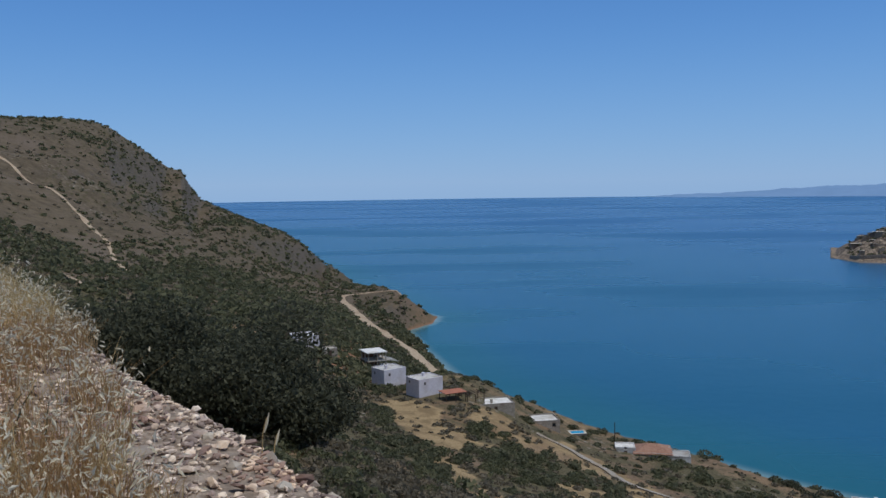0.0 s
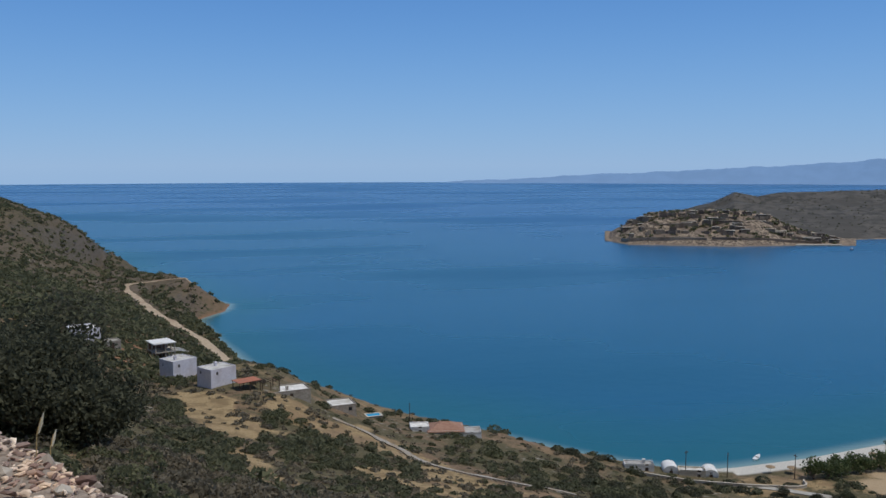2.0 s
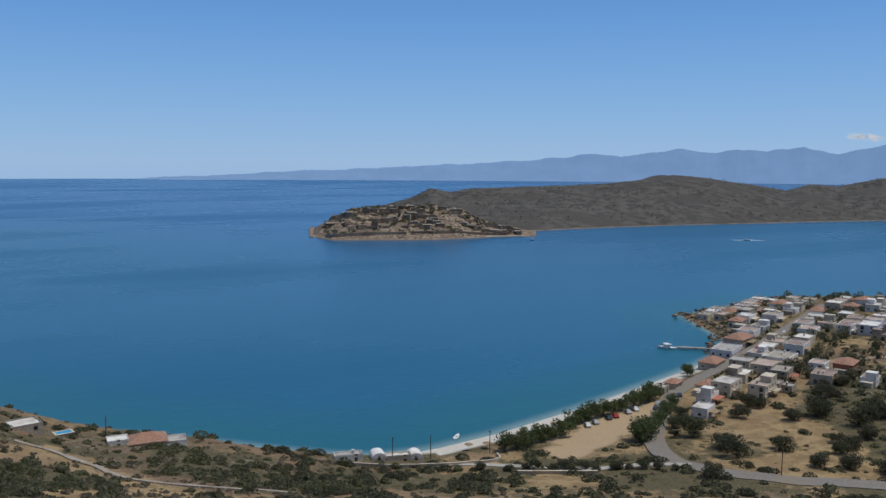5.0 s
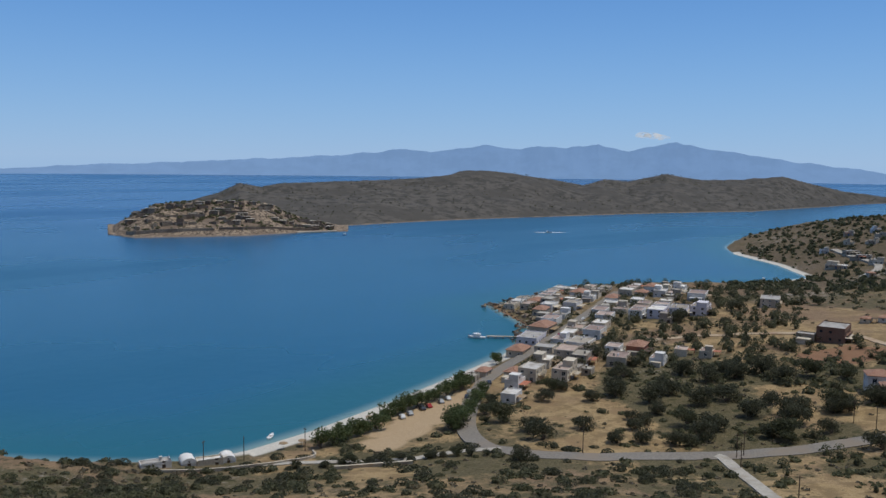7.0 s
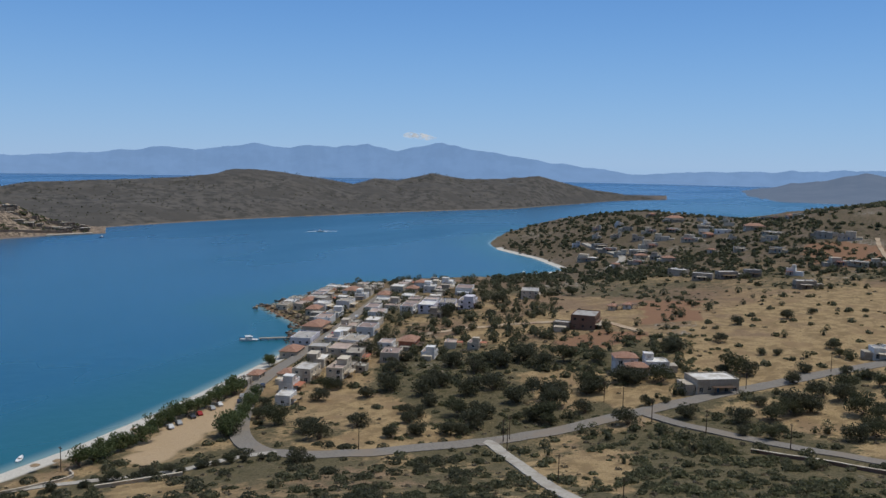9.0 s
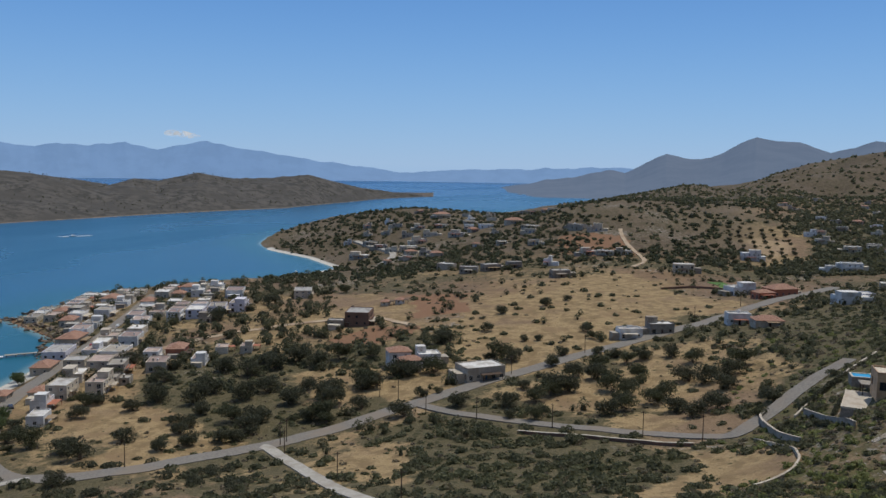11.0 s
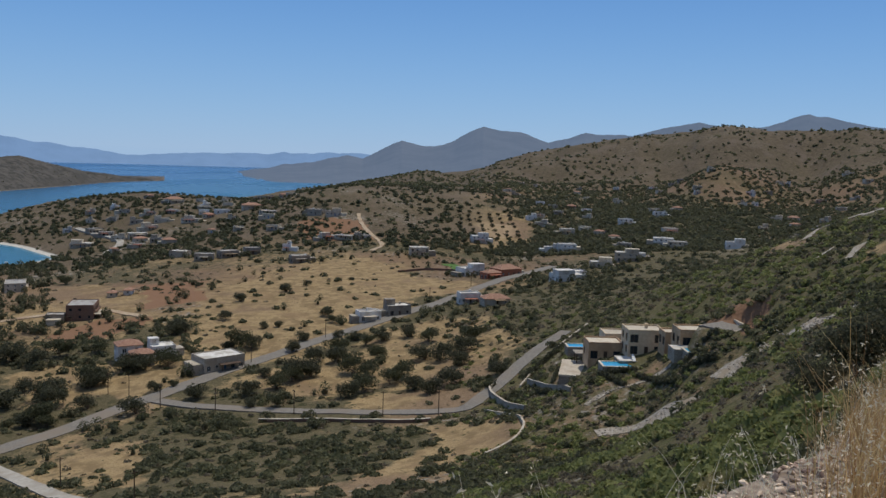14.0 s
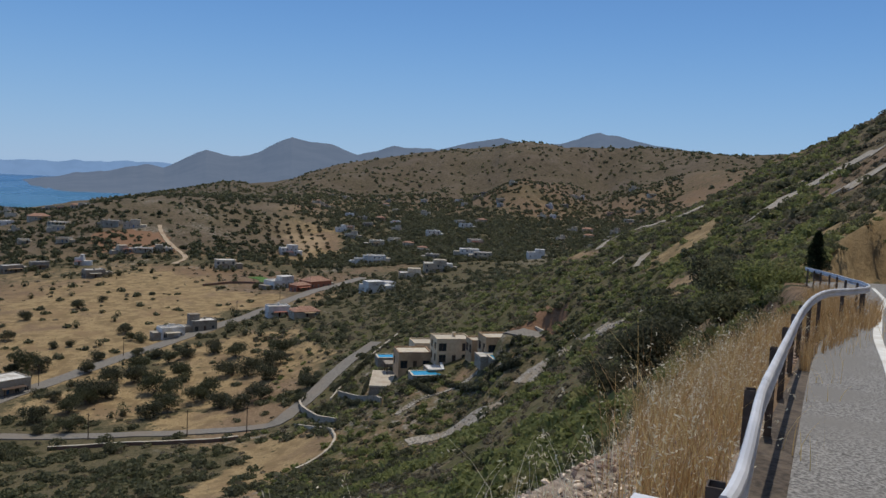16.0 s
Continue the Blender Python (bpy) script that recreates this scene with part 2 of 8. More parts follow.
GRAVEL = speckled("gravel_stone", (0.37, 0.28, 0.225), (0.66, 0.54, 0.455), 14.0, (0.5, 0.335, 0.245), 1.2, per_island=0.55)
STONE = speckled("limestone", (0.32, 0.27, 0.22), (0.45, 0.4, 0.34), 9.0, (0.38, 0.3, 0.23), 2.0, per_object=0.25)
WHITEWASH = speckled("whitewashed_wall", (0.64, 0.63, 0.62), (0.74, 0.73, 0.72), 1.5, (0.55, 0.52, 0.48), 0.3, 0.9, 0.15, per_object=0.08)
LILAC = speckled("lilac_white_wall", (0.6, 0.58, 0.64), (0.67, 0.65, 0.7), 1.5, (0.55, 0.52, 0.55), 0.3, 0.9, 0.15)
CREAM = speckled("cream_wall", (0.48, 0.42, 0.34), (0.57, 0.51, 0.42), 1.5, (0.43, 0.36, 0.28), 0.3, 0.9, 0.15, per_object=0.12)
OCHRE = speckled("ochre_render", (0.46, 0.31, 0.19), (0.54, 0.38, 0.25), 1.5, (0.41, 0.27, 0.17), 0.3, 0.9, 0.15, per_object=0.1)
BROWN = speckled("brown_render", (0.17, 0.1, 0.075), (0.23, 0.14, 0.105), 1.5, (0.2, 0.13, 0.1), 0.3, 0.9, 0.15)
BRICK_RED = speckled("red_render", (0.36, 0.13, 0.08), (0.44, 0.18, 0.11), 1.5, (0.32, 0.14, 0.1), 0.3, 0.9, 0.15)
GREY_STONE = speckled("grey_stone_wall", (0.27, 0.24, 0.2), (0.4, 0.36, 0.31), 2.5, (0.26, 0.22, 0.18), 0.4, 0.95, 0.5, per_object=0.15)
BEIGE = speckled("beige_render", (0.62, 0.49, 0.34), (0.7, 0.57, 0.41), 1.5, (0.56, 0.43, 0.29), 0.3, 0.9, 0.15)
SHORE_ROCK = speckled("brown_shore_rock", (0.11, 0.085, 0.066), (0.2, 0.155, 0.12), 1.2, (0.24, 0.18, 0.13), 0.3, 0.9, 0.6, 0.1, per_island=0.35)
RUBBLE_STONE = speckled("grey_rubble_stone", (0.22, 0.195, 0.165), (0.4, 0.365, 0.32), 2.0, (0.28, 0.23, 0.175), 0.3, 0.9, 0.4, 0.05, per_island=0.4)
RUIN_STONE = speckled("ruin_stone", (0.2, 0.155, 0.115), (0.33, 0.265, 0.2), 1.2, (0.16, 0.12, 0.09), 0.1, 0.95, 0.5, per_object=0.25)
DECK = speckled("roof_screed", (0.48, 0.46, 0.43), (0.62, 0.6, 0.58), 1.2, (0.36, 0.33, 0.29), 0.3, 0.9, 0.1, per_object=0.3)
ROOF_PINK = speckled("terracotta_screed", (0.33, 0.25, 0.215), (0.43, 0.34, 0.3), 1.2, (0.28, 0.21, 0.18), 0.3, 0.9, 0.1, per_object=0.2)
TILES = tile_material()
DARK_WOOD = speckled("dark_timber", (0.06, 0.04, 0.03), (0.11, 0.075, 0.055), 6.0)
THATCH = speckled("reed_thatch", (0.24, 0.17, 0.1), (0.34, 0.25, 0.16), 5.0, bump=0.5)
FRAME_WHITE = speckled("painted_frame", (0.66, 0.66, 0.66), (0.74, 0.74, 0.74), 4.0, roughness=0.5, bump=0.0)
FRAME_DARK = speckled("dark_frame", (0.07, 0.05, 0.045), (0.11, 0.08, 0.07), 4.0, roughness=0.5, bump=0.0)
SHUTTER = speckled("blue_shutter", (0.05, 0.13, 0.3), (0.07, 0.17, 0.36), 4.0, roughness=0.6, bump=0.0)
GLASS = glass_material()
POOL = speckled("pool_water", (0.03, 0.3, 0.55), (0.05, 0.38, 0.62), 1.0, roughness=0.08, bump=0.1, specular=0.5)
CANVAS = speckled("white_canvas", (0.72, 0.72, 0.72), (0.8, 0.8, 0.8), 3.0, roughness=0.8)
LAWN = speckled("green_lawn", (0.05, 0.12, 0.02), (0.09, 0.18, 0.035), 3.0)
HULL = speckled("boat_paint", (0.68, 0.68, 0.68), (0.76, 0.76, 0.76), 2.0, roughness=0.4, bump=0.0)
HULL_BLUE = speckled("blue_boat_paint", (0.06, 0.12, 0.25), (0.08, 0.15, 0.3), 2.0, roughness=0.4, bump=0.0)
RUBBER = speckled("tyre_rubber", (0.02, 0.02, 0.02), (0.035, 0.035, 0.035), 20.0)
CAR_PAINTS = [speckled("car_" + k, c, tuple(0.9 * v for v in c), 1.0, roughness=0.25, bump=0.0, specular=0.6) for k, c in (("white", (0.7, 0.7, 0.7)), ("silver", (0.4, 0.41, 0.42)), ("dark", (0.04, 0.045, 0.06)), ("red", (0.35, 0.03, 0.03)))]


# ---- shape of the land ----
def bearing_xy(b, r):
    return math.sin(radians(b)) * r, math.cos(radians(b)) * r


# heights of the land round the lookout: bearing, distance, height
SLOPE = [
    (-30, 8, 94.0), (-30, 20, 93.2), (-9, 4.5, 93.4), (20, 3, 93.3), (60, 2.5, 93.2), (100, 3, 93.2), (131, 20, 92.1), (131, 6, 93.1), (127, 45, 89.5), (150, 30, 95),
    (-12, 12, 89.5), (-9, 33, 85), (-20, 30, 86.5), (20, 15, 87.5), (60, 15, 87), (100, 15, 87.5), (116, 15, 89), (-9, 60, 73), (30, 60, 70), (70, 60, 69), (115, 40, 80), (120, 60, 82),
    (-24, 80, 76), (-25, 180, 62), (-4, 130, 49), (10, 130, 42), (30, 120, 45), (65, 120, 43), (100, 110, 52),
]
SHORE = [
    (-1.2, 253, 31.6), (-3.8, 272, 30.4), (3.9, 259, 26.4), (-8.5, 300, 37.5),     (-1.5, 360, 13), (1, 335, 13), (-1, 320, 19),     (-5, 300, 30), (-8, 330, 37), (0, 300, 26), (8, 225, 22), (8, 290, 12), (16, 265, 9), (30, 210, 11), (46, 210, 12), (46, 300, 2.6), (40, 270, 2.6), (65, 190, 18), (65, 258, 8), (56, 420, 5), (58, 540, 6), (56, 620, 4)] + [(62, 640, 6),
    (-12, 450, 40), (-6.6, 607, 15), (-3.3, 433, 14), (-3, 560, 16), (-7, 800, 13), (-10.25, 950, 41), (-15.2, 920, 72), (-16, 930, 84), (-16.8, 960, 106), (-14, 950, 62), (-12.5, 920, 55), (-19.2, 920, 127), (-8, 830, 28), (-4.5, 670, 15),
    (-21, 930, 147), (-23, 920, 157), (-30, 900, 158), (-20, 500, 57), (-28, 550, 90), (-40, 600, 140), (-15, 700, 62),
]
PLAIN = [
    (70, 474, 14), (75, 359, 14), (74, 285, 11), (85, 386, 19), (85, 505, 23), (85, 640, 27), (76, 640, 16), (70, 830, 4), (71, 1050, 28), (76, 1050, 37), (67, 1050, 10),
    (81.5, 950, 38), (85, 900, 55), (92, 900, 57), (80, 1500, 4), (86, 1500, 20), (98, 690, 30)] + [(98, 800, 42), (105, 720, 36), (112, 950, 46), (100, 450, 30), (92, 300, 20), (100, 215, 31), (107, 215, 45), (112, 150, 54),
    (103.3, 214, 39.4), (105.1, 222, 43.2), (106.2, 215, 44.4), (107.5, 221, 46.2), (109.8, 205, 50), (110.8, 188, 53.9), (104.5, 240, 41), (113.3, 168, 55), (115.5, 158, 62.5), (118.5, 127, 74.3),
]
HILLS = [
    (118.5, 150, 71), (117, 300, 73), (106, 160, 40), (108.5, 182, 44), (110, 165, 48), (124, 350, 90), (127, 300, 102), (129, 380, 115), (133.5, 350, 130), (145, 350, 175), (121, 520, 62), (135, 120, 100),
    (93, 1700, 66), (97, 1750, 84), (100.5, 1800, 112), (106, 1850, 155), (111, 1900, 182), (115, 1800, 172), (107, 1350, 75), (113, 1350, 105), (119, 1600, 162), (124, 1550, 158), (128, 1500, 166), (118, 1050, 62), (124, 900, 80),
]
FAR = [
    (87, 3300, 14), (93, 3500, 40), (99, 3500, 70), (105, 3500, 80), (112, 3500, 90), (120, 3500, 95), (86, 2800, 8), (91, 2700, 20), (97, 2700, 50), (105, 2700, 90), (112, 2700, 100), (130, 2700, 110), (78, 3600, 12), (84, 3500, 14),
    (180, 25, 100), (180, 120, 150), (180, 500, 270)] + [(230, 25, 101), (230, 120, 150), (230, 600, 290), (290, 60, 112), (290, 300, 190), (300, 900, 240), (160, 900, 260), (150, 2500, 200), (240, 3500, 300), (320, 2500, 150), (86, 4700, 10), (98, 4700, 40), (112, 4700, 60),
    (-19, 1150, 95), (-14, 1150, 50), (-11, 1060, 24), (-25, 1200, 120),
]
SPOTS = np.array(SLOPE + SHORE + PLAIN + HILLS + FAR)


def log_polar(b, r):
    a = np.radians(b)
    return np.stack([np.log(np.maximum(r, 1.0)), 2.0 * np.cos(a), 2.0 * np.sin(a)], -1)


SPOT_AT = log_polar(SPOTS[:, 0], SPOTS[:, 1])


def spread(p, q):
    return np.sqrt(((p[:, None, :] - q[None, :, :]) ** 2).sum(-1) + 0.03)


WEIGHTS = np.linalg.solve(spread(SPOT_AT, SPOT_AT) + 1e-6 * np.eye(len(SPOTS)), SPOTS[:, 2] - 60.0)

# the waterline of the mainland, as bearing and distance; land lies behind it
COAST = [
    (-60, 3500), (-30, 2200), (-20, 1500), (-14, 1280), (-10, 1120), (-8.2, 980), (-7.0, 870), (-4.5, 720), (-2.5, 640), (-0.6, 600), (-0.9, 575), (-2.7, 545), (-1.6, 480), (0.2, 420), (1.7, 386), (6, 343), (10.3, 317), (17, 294), (22, 279), (25.5, 272),
    (29, 269), (32.8, 275), (37.5, 294), (43, 330), (47.6, 376), (50.0, 408), (52, 448), (52.2, 481), (50.6, 520), (49.4, 552), (51.4, 580), (53.6, 632), (56, 652), (60, 668), (64, 694), (67.5, 735), (69.4, 772), (67.5, 855), (65, 935), (64.4, 1010),
    (65.0, 1110), (68.5, 1290), (74, 1500), (79, 1640), (83, 1900), (87.0, 2050), (89.5, 2200), (91.5, 2600), (93, 4900),
]
COAST_XY = np.array([bearing_xy(b, r) for b, r in COAST])
MAINLAND = np.vstack([COAST_XY, [(9000, -400), (9000, -9000), (-9000, -9000), (-9000, 3000)]])


def inside(x, y, ring):
    hit = np.zeros(x.shape, bool)
    for (ax, ay), (bx, by) in zip(ring, np.roll(ring, -1, 0)):
        cross = ((ay > y) != (by > y)) & (x < (bx - ax) * (y - ay) / (by - ay + 1e-12) + ax)
        hit ^= cross
    return hit


def line_distance(x, y, line):
    best = np.full(x.shape, 1e9)
    for (ax, ay), (bx, by) in zip(line[:-1], line[1:]):
        dx, dy = bx - ax, by - ay
        u = np.clip(((x - ax) * dx + (y - ay) * dy) / (dx * dx + dy * dy + 1e-9), 0, 1)
        best = np.minimum(best, np.hypot(x - ax - u * dx, y - ay - u * dy))
    return best


def rough(x, y, size, octaves=4, seed=0):
    """Smooth noise about -1 to 1 from a few turned lattices."""
    x, y, total, amp = np.asarray(x, float) / size, np.asarray(y, float) / size, 0.0, 1.0
    for k in range(octaves):
        c, s = math.cos(1.1 * k + seed), math.sin(1.1 * k + seed)
        u, v = c * x - s * y + 17.3 * k + seed * 5.1, s * x + c * y - 9.7 * k
        i, j = np.floor(u).astype(np.int64), np.floor(v).astype(np.int64)
        fu, fv = u - i, v - j
        fu, fv = fu * fu * (3 - 2 * fu), fv * fv * (3 - 2 * fv)

        def h(a, b):
            n = (a * 374761393 + b * 668265263 + k * 974634 + seed * 69069) & 0x7FFFFFFF
            n = ((n ^ (n >> 13)) * 1274126177) & 0x7FFFFFFF
            return ((n ^ (n >> 16)) & 0xFFFF) / 32767.5 - 1.0

        total = total + amp * ((h(i, j) * (1 - fu) + h(i + 1, j) * fu) * (1 - fv) + (h(i, j + 1) * (1 - fu) + h(i + 1, j + 1) * fu) * fv)
        x, y, amp = x * 2.03, y * 2.03, amp * 0.5
    return total


# outer edge of the hill road past the lookout, and the road's middle line
ROAD_EDGE = np.array([(-24.5, 36.2), (-5.55, 10.6), (-4.26, 8.75), (-3.35, 7.42), (-2.6, 6.34), (-2.03, 5.54), (-1.58, 4.9), (-1.06, 4.22), (-0.7, 3.68), (0.2, 2.4), (1.9, 0.6), (3.6, -1.1), (5.2, -2.9), (10.5, -8.0), (14.9, -13.2), (16.2, -14.5), (18.4, -16.3), (22.6, -19.2), (26.2, -21.6), (29.7, -23.9), (33.6, -27), (36.5, -34), (38.5, -46)])
ROAD_MID = np.array([(-28.0, 34.0), (-11.5, 12.6), (-6.9, 5.3), (-3.6, 1.2), (-0.6, -2.0), (2.4, -5.1), (4.4, -7.2), (7.7, -10.7), (12.4, -15.8), (16.2, -19.6), (22.4, -23.6), (26.8, -26.2), (36, -30), (51, -35)])


ROAD_SIDE = np.vstack([ROAD_EDGE, [(45, -60), (45, -120), (-120, -120), (-120, 60), (-40, 60)]])


def road_level(x, y):
    """Height of the hill road's bed, which falls along its way."""
    along = (x * 0.72 - y * 0.69)
    return 93.5 - np.where(along > 0, 0.062, 0.03) * along


# skylines as seen from the lookout: bearing, rise in degrees
HEADLAND_LINE = [(-40, 4.6), (-27, 4.2), (-24, 4.23), (-22.3, 4.12), (-21.1, 3.72), (-20.8, 3.52), (-19.2, 2.36), (-17.6, 1.14), (-16.8, 0.99), (-16.4, -0.08), (-15.7, -0.9), (-14.9, -1.28), (-13.1, -2.15), (-10.6, -3.12), (-8.6, -4.25), (-7.9, -5.1)]
RIDGE_LINE = [(92, -2.1), (95, -1.4), (97.2, -0.35), (99.4, 0.4), (102.4, 0.95), (104.6, 1.38), (106.8, 1.7), (109.5, 2.05), (111.7, 2.46), (112.8, 2.4), (114.3, 2.2), (117.9, 2.28), (119.7, 2.4), (122.2, 2.22), (125, 2.05), (128.2, 2.3), (134, 2.6), (140, 3.0)]
SLOPE_LINE = [(126, 1.2), (127, 1.7), (128.2, 2.25), (129.5, 2.7), (131.3, 3.75), (132.3, 4.28), (133.3, 4.85), (137, 7.0), (142, 9.5)]


def smooth_step(v):
    v = np.clip(v, 0, 1)
    return v * v * (3 - 2 * v)


def raw_land(x, y, b, r):
    """Height of the land before shores and skylines are set."""
    z = np.empty(len(x))
    for k in range(0, len(x), 20000):
        z[k:k + 20000] = spread(log_polar(b[k:k + 20000], r[k:k + 20000]), SPOT_AT) @ WEIGHTS + 60.0
    hilly = np.clip((z - 18) / 60, 0, 1) * np.clip((r - 25) / 120, 0, 1)
    z = z + hilly * (rough(x, y, 160, 5, 1) * 4.0 * np.clip(r / 900, 0.12, 1.6)) + 0.25 * rough(x, y, 14, 3, 2) * np.clip((r - 8) / 40, 0, 1)
    crags = np.clip((r - 450) / 200, 0, 1) * np.clip((-5 - b) / 4, 0, 1) * np.clip(0.35 + rough(x, y, 110, 2, 31), 0, 1)
    z = z + crags * 5.0 * np.sin(z / 6.2 + 2.0 * rough(x, y, 150, 2, 33))
    far_crags = np.clip((r - 1150) / 200, 0, 1) * np.clip((b - 92) / 5, 0, 1)
    z = z + far_crags * (9.0 * rough(x, y, 130, 5, 35) + 24.0 * rough(x, y, 420, 3, 36))
    # the bare round knoll before the ridge, and the gorge beside it
    u, v = (r - 1130) / 150.0, (b - 111.2) / 2.6
    z = z + 30.0 * np.exp(-u * u - v * v)
    u, v = (r - 1350) / 260.0, (b - 116.6) / 1.5
    return z - 26.0 * np.exp(-u * u - v * v)


def lift_to(line, r0, r1):
    """Rise, in metres per metre of distance, that brings the land's skyline to the given one."""
    at = np.arange(line[0][0], line[-1][0] + 0.05, 0.1)
    rr = np.geomspace(r0, r1, 90)
    b, r = np.meshgrid(at, rr, indexing="ij")
    z = raw_land(np.ravel(r * np.sin(np.radians(b))), np.ravel(r * np.cos(np.radians(b))), np.ravel(b), np.ravel(r)).reshape(b.shape)
    top = ((z - 95) / r).max(1)
    want = np.tan(np.radians(np.interp(at, [p[0] for p in line], [p[1] for p in line])))
    return at, want - top


PLOTS = [(181, -76, 59.0, 6.0)]
HEADLAND_LIFT = lift_to(HEADLAND_LINE, 720, 1250)
RIDGE_LIFT = lift_to(RIDGE_LINE, 1300, 2300)
SLOPE_LIFT = lift_to(SLOPE_LINE, 170, 700)


def land(x, y):
    """Height of the mainland and the sea bed."""
    shape = np.shape(x)
    x, y = np.ravel(np.asarray(x, float)), np.ravel(np.asarray(y, float))
    r, b = np.hypot(x, y), np.degrees(np.arctan2(x, y))
    z = raw_land(x, y, b, r)
    z = z + r * np.interp(b, *HEADLAND_LIFT, left=0, right=0) * smooth_step((r - 560) / 200) * smooth_step((b + 39) / 4)
    z = z + r * np.interp(b, *RIDGE_LIFT, left=0, right=0) * smooth_step((r - 1050) / 350) * smooth_step((b - 92) / 3.5) * smooth_step((138 - b) / 6) * smooth_step((2700 - r) / 400)
    z = z + r * np.interp(b, *SLOPE_LIFT, left=0, right=0) * smooth_step((r - 110) / 90) * smooth_step((b - 126) / 1.5) * smooth_step((142 - b) / 4) * smooth_step((900 - r) / 200)
    on = inside(x, y, MAINLAND)
    d = line_distance(x, y, COAST_XY) * np.where(on, 1, -1)
    flat = (b > 33) & (b < 51.5) & (r < 440) | (b > 65.5) & (b < 70.5) & (r > 740) & (r < 900)
    steep = np.where(flat, 0.09, np.where(b < -0.3, 0.9, 0.45) + 0.35 * rough(x, y, 40, 3, 3))
    z = np.where(d > 0, np.minimum(np.maximum(z, 0.8 + 0.004 * d), 0.15 + steep * d + 0.006 * d * d), np.maximum(0.15 + 0.11 * d, -25))
    # levelled plots of the villas on the slope
    for px, py, pz, reach in PLOTS:
        d = np.hypot(x - px, y - py)
        cut = smooth_step((reach + 4 - d) / 4)
        z = z * (1 - cut) + pz * cut
    # bench of the hill road
    near = r < 75
    if near.any():
        xn, yn = x[near], y[near]
        e = line_distance(xn, yn, ROAD_EDGE) * np.where(inside(xn, yn, ROAD_SIDE), -1, 1)
        uphill = np.clip((9.5 + e) / 2.0, 0, 1)
        fall = np.clip(1.0 - e / np.where(yn > 0, 0.6, 1.0), 0, 1)
        bench = np.where(e < 0, uphill, fall)
        drop = road_level(xn, yn) - 0.85 * np.minimum(e, 4.0)
        z[near] = np.where((e > 0) & (np.hypot(xn, yn) < 20), np.minimum(z[near], drop), z[near])
        bench = bench * bench * (3 - 2 * bench) * np.clip((75 - np.hypot(xn, yn)) / 12, 0, 1)
        z[near] = z[near] * (1 - bench) + road_level(xn, yn) * bench
    return z.reshape(shape)


def shore_gap(x, y):
    """Distance from the mainland's waterline, positive on land."""
    x, y = np.asarray(x, float), np.asarray(y, float)
    return line_distance(x, y, COAST_XY) * np.where(inside(x, y, MAINLAND), 1, -1)


# ---- ground, sea and distance ----
def mesh_of(name, verts, faces, material=None, smooth=True):
    me = bpy.data.meshes.new(name)
    verts, faces = np.asarray(verts, np.float32), np.asarray(faces, np.int32)
    k = faces.shape[1]
    me.vertices.add(len(verts))
    me.vertices.foreach_set("co", verts.ravel())
    me.loops.add(faces.size)
    me.loops.foreach_set("vertex_index", faces.ravel())
    me.polygons.add(len(faces))
    me.polygons.foreach_set("loop_start", np.arange(0, faces.size, k, dtype=np.int32))
    me.polygons.foreach_set("use_smooth", np.full(len(faces), smooth))
    if material:
        me.materials.append(material)
    me.update(calc_edges=True)
    return me


def grid_faces(rows, cols, closed=False):
    i, j = np.meshgrid(np.arange(rows - 1), np.arange(cols if closed else cols - 1), indexing="ij")
    i, j = i.ravel(), j.ravel()
    jn = (j + 1) % cols
    return np.stack([i * cols + j, (i + 1) * cols + j, (i + 1) * cols + jn, i * cols + jn], 1)


def give(me, name, values):
    a = me.attributes.new(name, "FLOAT", "POINT")
    a.data.foreach_set("value", np.asarray(values, np.float32).ravel())


def blobs(x, y, places):
    """1 inside soft ovals: bearing, distance, half depth, half width."""
    total = np.zeros(np.shape(x))
    for b, r, deep, wide in places:
        cx, cy = bearing_xy(b, r)
        s, c = math.sin(radians(b)), math.cos(radians(b))
        u, v = ((x - cx) * s + (y - cy) * c) / deep, ((x - cx) * c - (y - cy) * s) / wide
        total = np.maximum(total, np.clip(1.5 - np.sqrt(u * u + v * v) - 0.25 * rough(x, y, 18, 3, 5), 0, 1))
    return total


# straw-coloured fields, red earth and thickets as outlines on the plan
STRAW_PLAIN = [
    [(378, 84), (450, 91), (481, 71), (523, 42), (478, 6), (406, -11), (370, -3), (358, 11), (322, 34), (319, 49), (344, 65), (354, 80)],
    [(526, 14), (497, -13), (464, -46), (435, -40), (425, -12), (452, 9)],
    [(260, 11), (268, -1), (256, -25), (248, -28), (243, -22), (251, 9)],
    [(217, -24), (202, -32), (193, -32), (186, -30), (183, -24), (194, -22), (200, -15), (219, -13)],
    [(174, 5), (195, -6), (207, -14), (182, -11), (165, -2)],
]
STRAW_WEST = [
    [(318, 138), (328, 112), (321, 78), (298, 70), (288, 84), (289, 99), (272, 101), (284, 116)],
    [(268, 175), (266, 162), (254, 145), (231, 141), (228, 149)],
    [(408, 240), (413, 221), (408, 195), (371, 170), (370, 198), (377, 219)],
    [(239, 87), (237, 68), (220, 64), (193, 57), (204, 67)],
    [(254, 198), (275, 197), (265, 165), (246, 162), (243, 170), (238, 176), (242, 188)],
    [(206, 165), (228, 150), (242, 129), (240, 116), (214, 133), (198, 150)],
]
